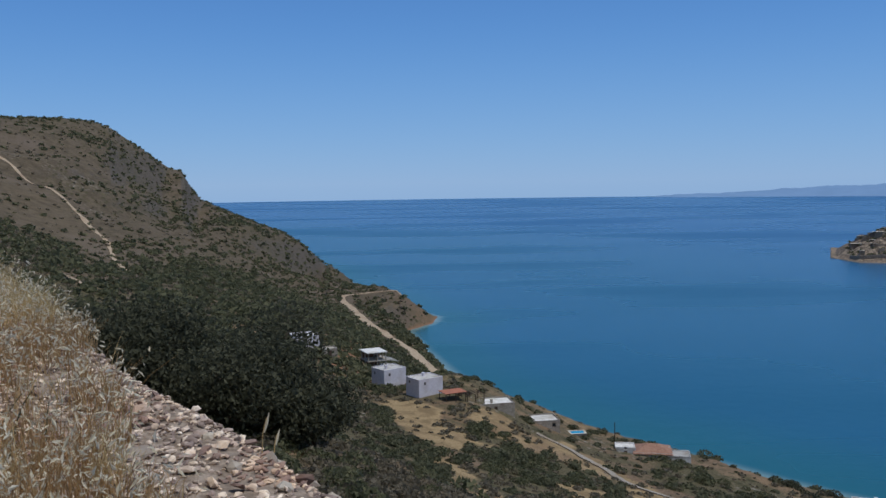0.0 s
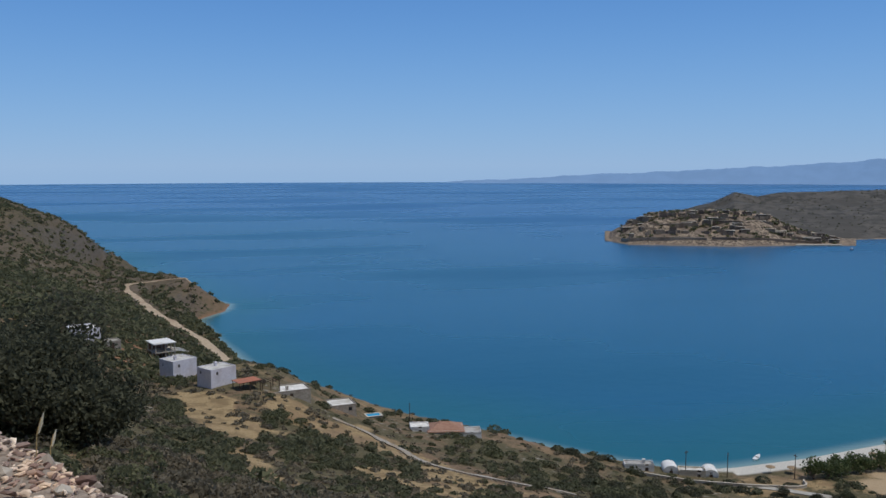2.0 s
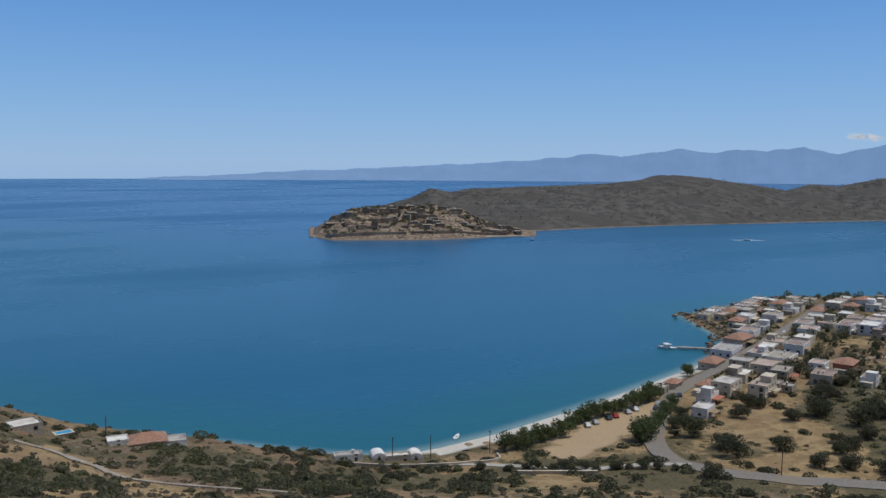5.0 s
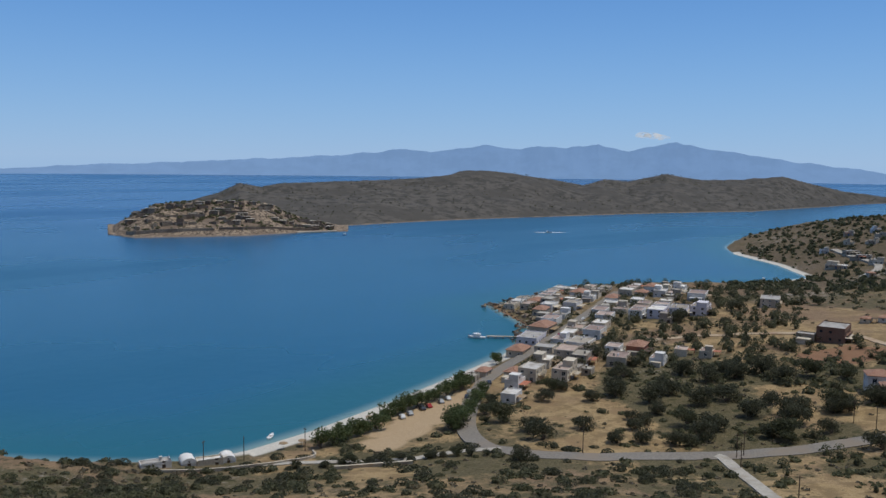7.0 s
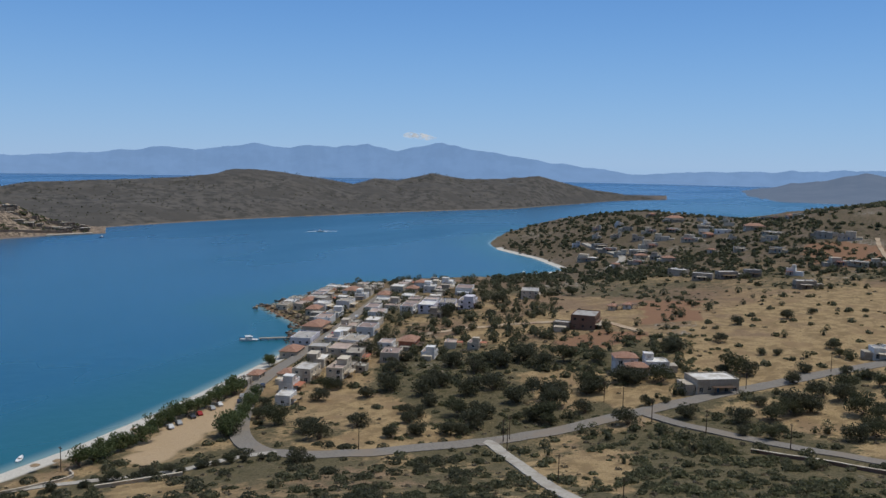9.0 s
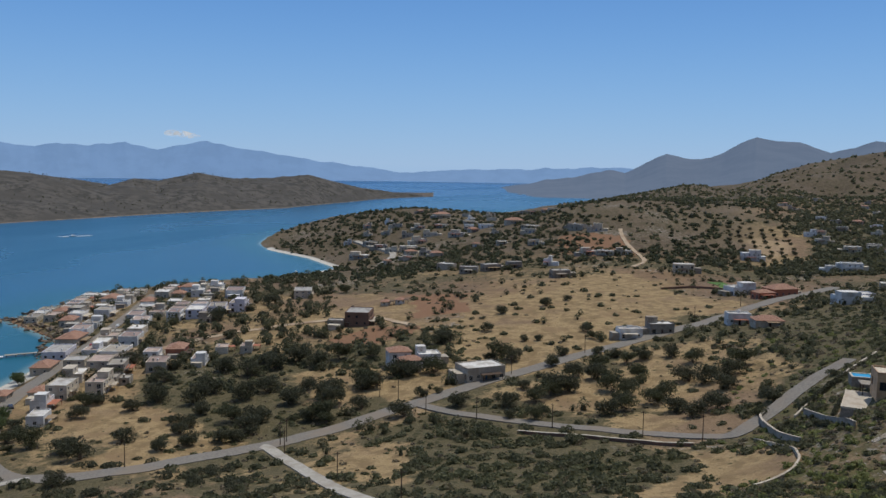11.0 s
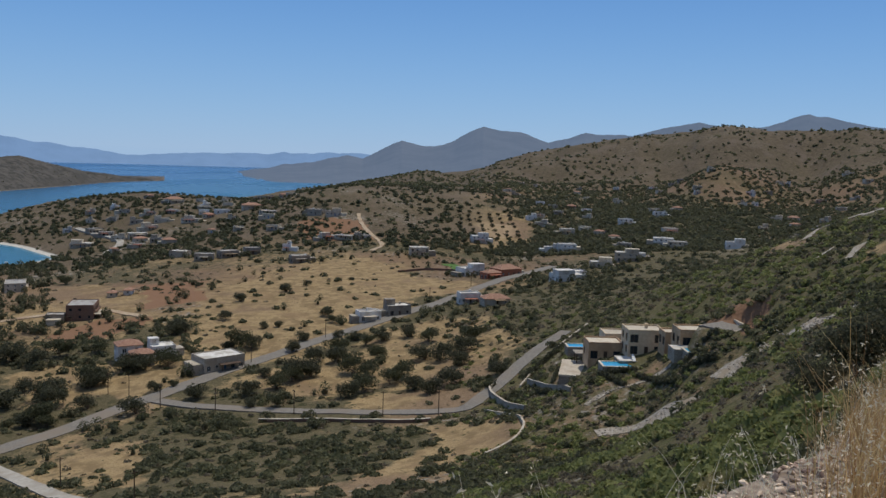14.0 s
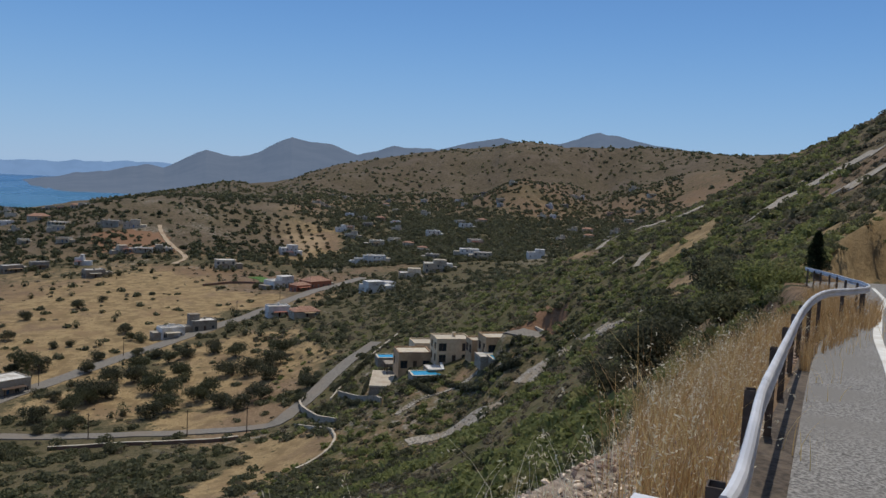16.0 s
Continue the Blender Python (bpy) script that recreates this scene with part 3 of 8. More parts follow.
STRAW_THIN = [
    [(-292, 570), (-278, 575), (-238, 545), (-186, 468), (-130, 360), (-170, 420), (-205, 455), (-240, 470), (-250, 480)],
    [(357, 4), (369, -44), (291, -50), (284, -42), (262, -25), (276, 3), (307, 16)],
    [(475, 230), (521, 222), (477, 136), (436, 106), (417, 125), (390, 155), (402, 195)],
    [(546, 66), (563, 17), (516, -12), (455, -4), (457, 37)],
    [(288, 59), (317, 31), (346, -18), (286, -16), (273, 10), (279, 36)],
]
STRAW_BAY = [
    [(9, 232), (17, 242), (21, 228), (35, 244), (46, 228), (48, 197), (60, 173), (43, 159), (41, 205), (28, 214), (19, 214), (14, 223)],
    [(-1, 177), (6, 162), (9, 143), (11, 124), (5, 128), (0, 155)],
    [(24, 185), (32, 183), (35, 172), (54, 171), (35, 149), (26, 167)],
    [(-16, 248), (-5, 236), (8, 206), (2, 194), (-9, 210)],
    [(152, 182), (167, 176), (156, 164), (142, 172)],
    [(148, 216), (166, 219), (160, 206), (142, 195), (134, 201)],
]
STRAW_SLOPE = [
    [(126, -75), (135, -84), (123, -82), (98, -65), (96, -59)],
    [(76, -54), (78, -58), (43, -36), (41, -33), (66, -48)],
    [(160, -100), (173, -110), (169, -114), (154, -101)],
    [(262, -120), (254, -125), (229, -117), (244, -115)],
    [(65, -56), (45, -43), (37, -36), (36, -32), (36, -30)],
    [(178, -12), (182, -20), (195, -29), (204, -34), (220, -30), (208, -19)],
    [(195, -56), (199, -62), (201, -67), (193, -68), (192, -61)],
    [(171, -98), (170, -106), (160, -101), (160, -94)],
]
RED_GROUND = [
    [(368, 145), (398, 127), (393, 101), (364, 119), (359, 138)],
    [(487, 139), (490, 106), (435, 94), (423, 115)],
    [(702, 75), (728, 65), (713, 26), (641, 12), (656, 58)],
    [(205, -80), (200, -84), (178, -83), (170, -80), (169, -76), (176, -76)],
    [(-45, 302), (-37, 355), (-28, 284), (-23, 271), (-29, 273), (-37, 282)],
]
THICK_PLAIN = [
    [(329, 214), (328, 184), (343, 152), (318, 136), (284, 130), (261, 106), (233, 109), (233, 126), (254, 147), (271, 177)],
    [(350, 150), (356, 117), (395, 96), (384, 83), (345, 84), (323, 106), (325, 137)],
    [(265, 79), (267, 46), (243, 19), (219, -13), (204, -7), (174, 6), (167, 24), (177, 43), (219, 63)],
    [(396, -47), (509, -108), (508, -156), (588, -238), (205, -84), (269, -67), (305, -55)],
]
THICK_SLOPE = [
    [(164, -88), (162, -100), (155, -102), (102, -75), (75, -53), (78, -48), (94, -51)],
    [(5, 227), (15, 229), (31, 211), (38, 196), (24, 168), (10, 159), (7, 185)],
    [(69, 322), (70, 270), (83, 239), (68, 198), (54, 209)],
    [(-26, 246), (-16, 240), (-14, 207), (-21, 212)],
    [(161, 201), (192, 179), (193, 161), (182, 154), (170, 179), (155, 190)],
    [(88, 244), (83, 205), (108, 201), (101, 187), (72, 179), (57, 208)],
]
BARE_KNOLL = [
    [(1266, -414), (1323, -500), (1278, -571), (1072, -540), (960, -469), (900, -342), (990, -332)],
]
GROVE_PLOT = [(97.3, 715, 75, 30)]


def patches(x, y, areas, soft=0.02):
    """1 inside the given outlines, with frayed edges that grow softer with distance."""
    shape = np.shape(x)
    x, y = np.ravel(np.asarray(x, float)), np.ravel(np.asarray(y, float))
    total = np.zeros(len(x))
    for area in areas:
        ring = np.array(area, float)
        pad = 0.05 * np.hypot(*ring.mean(0))
        near = np.flatnonzero((x > ring[:, 0].min() - pad) & (x < ring[:, 0].max() + pad) & (y > ring[:, 1].min() - pad) & (y < ring[:, 1].max() + pad))
        if len(near):
            px, py = x[near], y[near]
            edge = soft * np.hypot(px, py)
            d = line_distance(px, py, np.vstack([ring, ring[:1]])) * np.where(inside(px, py, ring), 1, -1)
            total[near] = np.maximum(total[near], np.clip(0.6 + d / edge + 0.7 * rough(px, py, 9, 3, 5), 0, 1))
    return total.reshape(shape)


def fields_at(x, y):
    full = patches(x, y, STRAW_PLAIN + STRAW_WEST + STRAW_BAY + STRAW_SLOPE)
    return np.maximum(np.maximum(full, 0.6 * patches(x, y, STRAW_THIN)), blobs(x, y, GROVE_PLOT))


THICKETS = [(84, 205, 35, 50), (92, 205, 30, 40), (76, 190, 30, 40), (115, 260, 90, 45), (120, 170, 70, 30), (109, 230, 60, 30), (81, 620, 25, 60), (79, 395, 14, 40), (90, 620, 30, 60), (64, 310, 35, 45), (69, 300, 40, 40), (83, 245, 32, 42), (104, 300, 60, 50), (110, 420, 110, 70), (75, 250, 30, 30), (7, 200, 25, 30), (9, 245, 14, 22), (18, 235, 22, 30), (30, 230, 15, 40), (40, 245, 14, 40)] + [(50, 235, 18, 40), (100, 700, 130, 130), (108, 850, 160, 160), (-8, 180, 60, 30), (112, 120, 60, 40), (106, 130, 40, 40), (70, 1000, 110, 110), (76, 760, 90, 90), (80, 980, 100, 100), (66.5, 340, 25, 30), (71, 345, 30, 28), (88, 340, 30, 30), (93, 400, 50, 50), (80, 285, 25, 30), (62, 255, 22, 40), (72, 930, 150, 130), (78, 900, 120, 110), (88, 790, 110, 110), (-6, 140, 50, 30), (3, 150, 30, 30), (112, 560, 120, 90)]
CAR_PARK = [(41.7, 268, 9, 9), (43.4, 284, 10, 10), (45.0, 300, 10, 11), (45.9, 315, 10, 11), (47.0, 330, 10, 9)]


def scrubbiness(x, y):
    b, r = np.degrees(np.arctan2(x, y)), np.hypot(x, y)
    s = 0.5 + 0.35 * rough(x, y, 60, 3, 7)
    s = s + 0.2 * np.clip((land_height_hint(b, r) - 30) / 60, 0, 1)
    s = np.maximum(s, 0.9 * np.maximum(blobs(x, y, THICKETS), patches(x, y, THICK_PLAIN + THICK_SLOPE))) - 0.75 * fields_at(x, y)
    return np.clip(s, 0, 1)


def land_height_hint(b, r):
    return np.where((b > 95) & (r < 400) | (b < 5), 80.0, 20.0)


def build_ground():
    az = np.concatenate([np.arange(-40, 150, 0.3), np.arange(150, 320, 2.5)])
    rad = np.concatenate([[0.02, 0.3], np.geomspace(0.6, 150, 170)[:-1], np.geomspace(150, 1200, 190)[:-1], np.geomspace(1200, 4900, 70)])
    a, r = np.meshgrid(np.radians(az), rad)
    x, y = r * np.sin(a), r * np.cos(a)
    z = land(x, y)
    me = mesh_of("ground", np.stack([x, y, z], -1).reshape(-1, 3), grid_faces(len(rad), len(az), True), GROUND)
    gap = shore_gap(x, y)
    b = np.degrees(a)
    fields, red = fields_at(x, y), np.maximum(patches(x, y, RED_GROUND), 0.42 * patches(x, y, BARE_KNOLL, 0.03))
    scrub = scrubbiness(x, y)
    dry = np.clip(0.35 + 0.3 * rough(x, y, 90, 3, 9) - np.where((r > 700) & (b > 97) | (r > 1100) | (b < -1) & (r > 250), 0.28, 0) + fields, 0, 1)
    bare = np.clip(0.25 + 0.3 * rough(x, y, 45, 3, 11) - np.where((r > 900) & (b > 84) | (b < -1) & (r > 250), 0.08, 0), 0, 1) * (1 - 0.8 * fields)
    cover = me.attributes.new("cover", "FLOAT_COLOR", "POINT")
    cover.data.foreach_set("color", np.stack([scrub, dry, bare, np.ones_like(bare)], -1).astype(np.float32).ravel())
    verge = np.where(r < 60, np.clip(0.5 - (line_distance(x, y, ROAD_EDGE) - np.where(y < -5, 0.4, 1.1)) * 0.8, 0, 1) * np.clip((16 - r) / 4, 0, 1), 0)
    give(me, "verge", verge)
    give(me, "upland", np.clip(np.maximum(np.clip((r - 1050) / 250, 0, 1) * (b > 84), np.clip((r - 260) / 120, 0, 1) * np.clip((-1.0 - b) / 3, 0, 1)) + 0.9 * np.clip((r - 600) / 80, 0, 1) * (b > 64) * np.clip((98 - b) / 3, 0, 1), 0, 1))
    give(me, "fresh", np.clip(np.where((b > 96) & (b < 132), 1, 0) * np.clip((420 - r) / 120, 0, 1) * (1 - 0.6 * np.clip((b - 122) / 5, 0, 1)), 0, 1) * 0.42 * (1 - fields))
    beach = (b > 30) & (b < 50.8) & (r < 440) | (b > 64.5) & (b < 70.5) & (r > 740) & (r < 960)
    give(me, "sand", np.clip(np.where(beach, np.where(r > 600, 0.95 - gap / 11.0, 1.2 - gap / np.where(b > 44, 9.0, 11.0)), np.where((r < 400) & (b > 0), 0.5 - gap / 7.0, 0.0)), 0, 1))
    tip = np.where((b > 48.5) & (b < 66) & (r > 440) & (r < 760), np.clip(0.5 - gap / 12.0, 0, 1), 0)
    give(me, "red", np.maximum(np.maximum(red, tip), np.where((b > -3.5) & (b < 0.5) & (r > 470) & (r < 640), np.clip(0.5 - gap / 14.0, 0, 1), 0)))
    give(me, "lot", np.maximum(blobs(x, y, CAR_PARK), 0.5 * blobs(x, y, [(97.3, 715, 62, 24)])))
    ground = tagged(new("ground", me), "dry scrub hillside and coastal plain of soil and straw grass", "ground", kind="structure")
    return ground


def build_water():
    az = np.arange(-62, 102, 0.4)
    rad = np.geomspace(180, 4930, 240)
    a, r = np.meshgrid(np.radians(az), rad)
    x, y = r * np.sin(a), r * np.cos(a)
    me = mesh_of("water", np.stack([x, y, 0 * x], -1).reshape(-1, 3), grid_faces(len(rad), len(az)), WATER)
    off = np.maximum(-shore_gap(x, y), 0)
    # values above 1 only drive the haze tone painted far out
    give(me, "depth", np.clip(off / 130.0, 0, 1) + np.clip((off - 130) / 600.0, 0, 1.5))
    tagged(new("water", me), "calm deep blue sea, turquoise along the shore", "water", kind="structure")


def curve_at(table, b):
    t = np.array(table)
    return np.interp(b, t[:, 0], t[:, 1])


def landmass(name, shore, crest, back, start, end, step, material, label, deep=60, bumps=5.0, size=60.0, tail=0.5):
    """A long island: bearing tables of the near shore's distance and of the crest's rise (degrees) and distance."""
    az = np.arange(start, end + step, step)
    near, far = curve_at(shore, az), curve_at([(c[0], c[2]) for c in crest], az)
    top = 95 + far * np.tan(np.radians(curve_at([(c[0], c[1]) for c in crest], az)))
    edge = np.clip(np.minimum((az - start) / 0.5, (end - az) / tail), 0, 1) ** 0.5
    u = np.concatenate([np.linspace(-0.06, 1, deep), np.linspace(1, 2, deep // 2)[1:]])
    uu, aa = np.meshgrid(u, az, indexing="ij")
    r = np.where(uu < 1, near + (far - near) * uu, far + back * (uu - 1))
    h = np.where(uu < 0, uu * 40, np.where(uu < 1, np.clip(uu, 0, 1) ** 0.8, 1 - np.clip(uu - 1, 0, 1) ** 1.6 * 1.1))
    x, y = r * np.sin(np.radians(aa)), r * np.cos(np.radians(aa))
    lump = rough(x, y, size, 5, 4) * bumps * np.clip(np.sin(np.clip(uu, 0, 2) / 2 * math.pi), 0, 1) * np.where(np.abs(uu - 1) < 0.12, 0.25, 1)
    lump = lump * np.clip(top / 35.0, 0.05, 1)
    z = np.where(uu < 0, uu * 40, top * h + lump) * np.where(uu < 0, 1, edge) - (1 - edge) * 3
    z = np.where((uu > 0.015) & (edge > 0.3) & (uu < 1.8), np.maximum(z, 1.2 + 0.8 * rough(x, y, 12, 2, 3)), z)
    me = mesh_of(name, np.stack([x, y, z], -1).reshape(-1, 3), grid_faces(len(u), len(az)), material)
    return tagged(new(name, me), label, "island", kind="structure")


def headland_material(name, a, b, c, scale):
    n = Nodes(name)
    big, mid, fine = n.noise(0.02 * scale, detail=5.0), n.noise(0.1 * scale, detail=5.0, rough=0.7), n.noise(0.7, detail=4.0)
    col = n.mix(n.ramp(mid, 0.42, 0.56), a, b)
    col = n.mix(n.ramp(big, 0.45, 0.65), col, c)
    z = n.add("ShaderNodeSeparateXYZ", {0: n.place()}).outputs[2]
    col = n.mix(n.ramp(n.calc("ADD", z, n.calc("MULTIPLY", mid, 6.0)), 4.6, 3.0), col, (0.22, 0.175, 0.135))
    n.bump(mid, 0.5, 1.2)
    return n.done(col, 0.95, 0.0, 0.1)


# peninsula scrub is greyed in its base colour to stand for distance haze
PENINSULA = headland_material("peninsula_scrub", (0.062, 0.06, 0.055), (0.112, 0.103, 0.093), (0.082, 0.077, 0.07), 0.6)
FORTRESS = headland_material("fortress_rock", (0.07, 0.057, 0.046), (0.32, 0.25, 0.185), (0.17, 0.13, 0.1), 2.2)

build_ground()
build_water()

PEN_SHORE = [(28, 1180), (39.3, 1206), (46.5, 1337), (54, 1481), (59.5, 1622), (65.8, 1785), (70, 2080), (72, 2280), (73.5, 2390), (75.8, 2490), (78, 2530)]
PEN_CREST = [(28.5, -3.6, 1500), (30, -2.8, 1500), (31.2, -2.3, 1500), (32.5, -1.66, 1520), (33.8, -1.95, 1520), (35.1, -1.72, 1560), (40.8, -1.5, 1600), (45.3, -1.25, 1680), (48.3, -0.76, 1750), (50.6, -0.86, 1780), (53, -1.2, 1800), (55.1, -1.6, 1850), (56.5, -1.18, 1900), (58, -1.26, 1950),
             (60.4, -0.76, 2000), (62.6, -1.08, 2050), (65, -1.12, 2100), (67.4, -0.84, 2150), (68.9, -1.22, 2200), (70.8, -1.61, 2300), (73, -1.98, 2420), (75.5, -2.15, 2500), (77.5, -2.25, 2550)]
landmass("peninsula", PEN_SHORE, PEN_CREST, 420, 28.3, 75.9, 0.1, PENINSULA, "long low peninsula of brown scrub beyond the bay", 70, 9.0, 130.0, 2.2)
ISL_SHORE = [(24.4, 1100), (26, 1046), (28.8, 1047), (32.7, 1052), (36.7, 1096), (39.6, 1116)]
ISL_CREST = [(24.4, -4.9, 1150), (25.2, -4.2, 1150), (26, -3.75, 1155), (27.1, -3.2, 1160), (28.2, -3.02, 1170), (30, -2.95, 1180), (32.7, -2.9, 1180), (34.5, -3.2, 1180), (35.6, -3.76, 1180), (37.1, -4.2, 1180), (39, -4.6, 1170), (39.6, -4.75, 1160)]
landmass("fortress_island", ISL_SHORE, ISL_CREST, 120, 24.4, 39.6, 0.05, FORTRESS, "rocky fortress island with ruined stone walls", 80, 6.0, 26.0)


def build_mountains(name, crest, near, far, material, label, fade):
    az = np.arange(crest[0][0], crest[-1][0], 0.1)
    el = curve_at(crest, az) + fade * rough(az * 10, az * 0, 9, 4, 2)
    top = 95 + far * np.tan(np.radians(el))
    rows = []
    for u in np.linspace(0, 1, 16):
        fold = rough(az * 40, az * 0 + u * 60, 40, 4, 6)
        r = near + (far - near) * u + 60 * fold * u * (1 - u)
        z = -4 + (top + 4) * u ** 1.15 + 14 * fold * u * (1 - u)
        rows.append(np.stack([r * np.sin(np.radians(az)), r * np.cos(np.radians(az)), z], -1))
    me = mesh_of(name, np.concatenate(rows), grid_faces(16, len(az)), material)
    tagged(new(name, me), label, "mountains", kind="structure")


build_mountains("backdrop_mountains", [(14, -1.1), (21.6, -0.72), (30, -0.3), (39, 0.18), (43.4, 0.64), (45, 0.43), (49, 0.95), (51, 0.69), (52.2, 0.97), (54, 0.79), (56.1, 1.08), (58, 0.66), (61, 1.27), (62.8, 0.8), (65.4, 0.5), (68, 0.08), (73.9, -0.6), (77.8, -0.38), (81.5, -0.26), (85.6, -0.08), (92, -0.1), (96, -1.2)], 4550, 4850, MOUNTAIN, "mountain range across the sea in painted blue haze", 0.06)
build_mountains("backdrop_hills", [(77, -2.2), (78.5, -1.87), (81, -1.35), (83.8, -0.84), (85.5, -0.6), (87.3, -0.2), (88.3, -0.42), (89.6, 0.3), (90.9, 0.87), (92, 0.66), (93, 0.5), (94.4, 1.0), (95.4, 1.6), (96.3, 1.97), (97.6, 1.75), (98.8, 1.7), (99.7, 1.35), (100.6, 1.05), (101.8, 1.35), (103, 1.73), (106, 1.67), (108, 2.2), (110.1, 2.6), (112, 2.3), (114.2, 2.45), (116.5, 3.22), (118.4, 2.85), (120.3, 2.5), (123, 2.2), (127, 2.0)], 2450, 3700, HILL, "brown hills beyond the plain in painted bluish haze", 0.05)
# ---- small builders ----
rng = np.random.default_rng(7)


def spot(x, y):
    return float(land(np.array([float(x)]), np.array([float(y)]))[0])


def thing(name, x, y, z, turn, label, category, group=""):
    ob = new(name)
    ob.empty_display_size = 0.3
    ob.matrix_world = pose(x, y, z, 0, 0, turn)
    return tagged(ob, label, category, group)


def part(name, me, parent, label="", at=None):
    ob = new(name, me)
    ob.parent = parent
    if at is not None:
        ob.matrix_basis = at
    if label:
        ob["label"] = label
    return ob


class Shape:
    """Collects boxes, prisms and tubes into one mesh."""

    def __init__(self):
        self.v, self.f = [], []

    def quad(self, a, b, c, d):
        k = len(self.v)
        self.v += [a, b, c, d]
        self.f.append((k, k + 1, k + 2, k + 3))

    def box(self, x0, y0, z0, x1, y1, z1):
        k = len(self.v)
        self.v += [(x0, y0, z0), (x1, y0, z0), (x1, y1, z0), (x0, y1, z0), (x0, y0, z1), (x1, y0, z1), (x1, y1, z1), (x0, y1, z1)]
        self.f += [(k, k + 3, k + 2, k + 1), (k + 4, k + 5, k + 6, k + 7), (k, k + 1, k + 5, k + 4), (k + 1, k + 2, k + 6, k + 5), (k + 2, k + 3, k + 7, k + 6), (k + 3, k, k + 4, k + 7)]
        return self

    def loft(self, rings, caps=True):
        k, n = len(self.v), len(rings[0])
        for ring in rings:
            self.v += [tuple(p) for p in ring]
        for i in range(len(rings) - 1):
            for j in range(n):
                a, b = k + i * n + j, k + i * n + (j + 1) % n
                self.f.append((a, b, b + n, a + n))
        if caps:
            self.f.append(tuple(k + j for j in reversed(range(n))))
            self.f.append(tuple(k + (len(rings) - 1) * n + j for j in range(n)))
        return self

    def tube(self, path, radii, sides=6):
        rings = []
        for i, p in enumerate(path):
            a, b = Vector(path[max(i - 1, 0)]), Vector(path[min(i + 1, len(path) - 1)])
            way = (b - a).normalized() if (b - a).length > 1e-6 else Vector((0, 0, 1))
            u = way.orthogonal().normalized()
            w = way.cross(u)
            rings.append([Vector(p) + (u * math.cos(t) + w * math.sin(t)) * radii[i] for t in (2 * math.pi * s / sides for s in range(sides))])
        return self.loft(rings)

    def mesh(self, name, *materials, smooth=False):
        me = bpy.data.meshes.new(name)
        me.from_pydata([tuple(v) for v in self.v], [], self.f)
        for m in materials:
            me.materials.append(m)
        if smooth:
            me.polygons.foreach_set("use_smooth", np.full(len(me.polygons), True))
        me.update()
        return me


def cards(centres, out, sizes, seed, narrow=0.55, wild=0.6, corners=4):
    """Small leaf-shaped faces round the given centres, facing roughly out."""
    g = np.random.default_rng(seed)
    n = len(centres)
    nor = out + wild * g.normal(size=(n, 3))
    nor /= np.linalg.norm(nor, axis=1, keepdims=True) + 1e-9
    tan = np.cross(nor, g.normal(size=(n, 3)))
    tan /= np.linalg.norm(tan, axis=1, keepdims=True) + 1e-9
    bit = np.cross(nor, tan)
    s = np.asarray(sizes).reshape(-1, 1)
    if corners == 3:
        v = np.stack([centres - tan * s, centres + bit * s * narrow * 1.6 + tan * s * 0.5, centres - bit * s * narrow * 1.6 + tan * s * 0.8], 1).reshape(-1, 3)
    else:
        v = np.stack([centres - tan * s, centres - bit * s * narrow + nor * s * 0.2, centres + tan * s, centres + bit * s * narrow + nor * s * 0.2], 1).reshape(-1, 3)
    return v, np.arange(corners * n).reshape(-1, corners)


def bushes(x, y, z, radius, height, per, leaf, seed):
    """Leaf faces of many low rounded bushes at once."""
    g = np.random.default_rng(seed)
    n = len(x)
    d = g.normal(size=(n, per, 3))
    d[:, :, 2] = np.abs(d[:, :, 2]) * 0.95 + 0.2
    d /= np.linalg.norm(d, axis=2, keepdims=True)
    # a few lobes give an uneven outline
    lobes = g.normal(size=(n, 3, 3))
    lobes /= np.linalg.norm(lobes, axis=2, keepdims=True)
    swell = 0.72 + 0.42 * np.max(np.einsum("npk,nlk->npl", d, lobes), axis=2)
    depth = 0.72 + 0.28 * g.random((n, per)) ** 0.5
    rad = (swell * depth)[..., None] * d
    p = np.stack([x[:, None] + rad[..., 0] * radius[:, None], y[:, None] + rad[..., 1] * radius[:, None], z[:, None] + rad[..., 2] * height[:, None]], -1).reshape(-1, 3)
    size = np.repeat(leaf * radius, per) * g.uniform(0.6, 1.3, n * per)
    v, f = cards(p, d.reshape(-1, 3), size, seed + 1, 0.62, 0.85, 3)
    # a ragged inner mass of twigs, so that no bush is see-through
    turn_ = g.uniform(0, 2 * math.pi, (n, 1)) + np.arange(4) * math.pi / 2
    core = []
    small = 0.62 if per > 140 else 1.0
    for reach, rise in ((0.74 * small, -0.05), (0.6 * small, 0.52 * small)):
        k = reach * g.uniform(0.75, 1.15, (n, 4))
        core.append(np.stack([x[:, None] + np.cos(turn_) * k * radius[:, None], y[:, None] + np.sin(turn_) * k * radius[:, None], z[:, None] + rise * height[:, None] * g.uniform(0.8, 1.2, (n, 4))], -1))
        turn_ = turn_ + 0.6
    core.append(np.stack([x, y, z + 0.8 * small * height], -1)[:, None])
    cv = np.concatenate(core, 1).reshape(-1, 3)
    cf = np.array([(a, (a + 1) % 4, 4 + a) for a in range(4)] + [((a + 1) % 4, 4 + (a + 1) % 4, 4 + a) for a in range(4)] + [(4 + a, 4 + (a + 1) % 4, 8) for a in range(4)])
    cf = (np.arange(n)[:, None, None] * 9 + cf).reshape(-1, 3)
    return np.concatenate([v, cv]), np.concatenate([f, cf + len(v)])


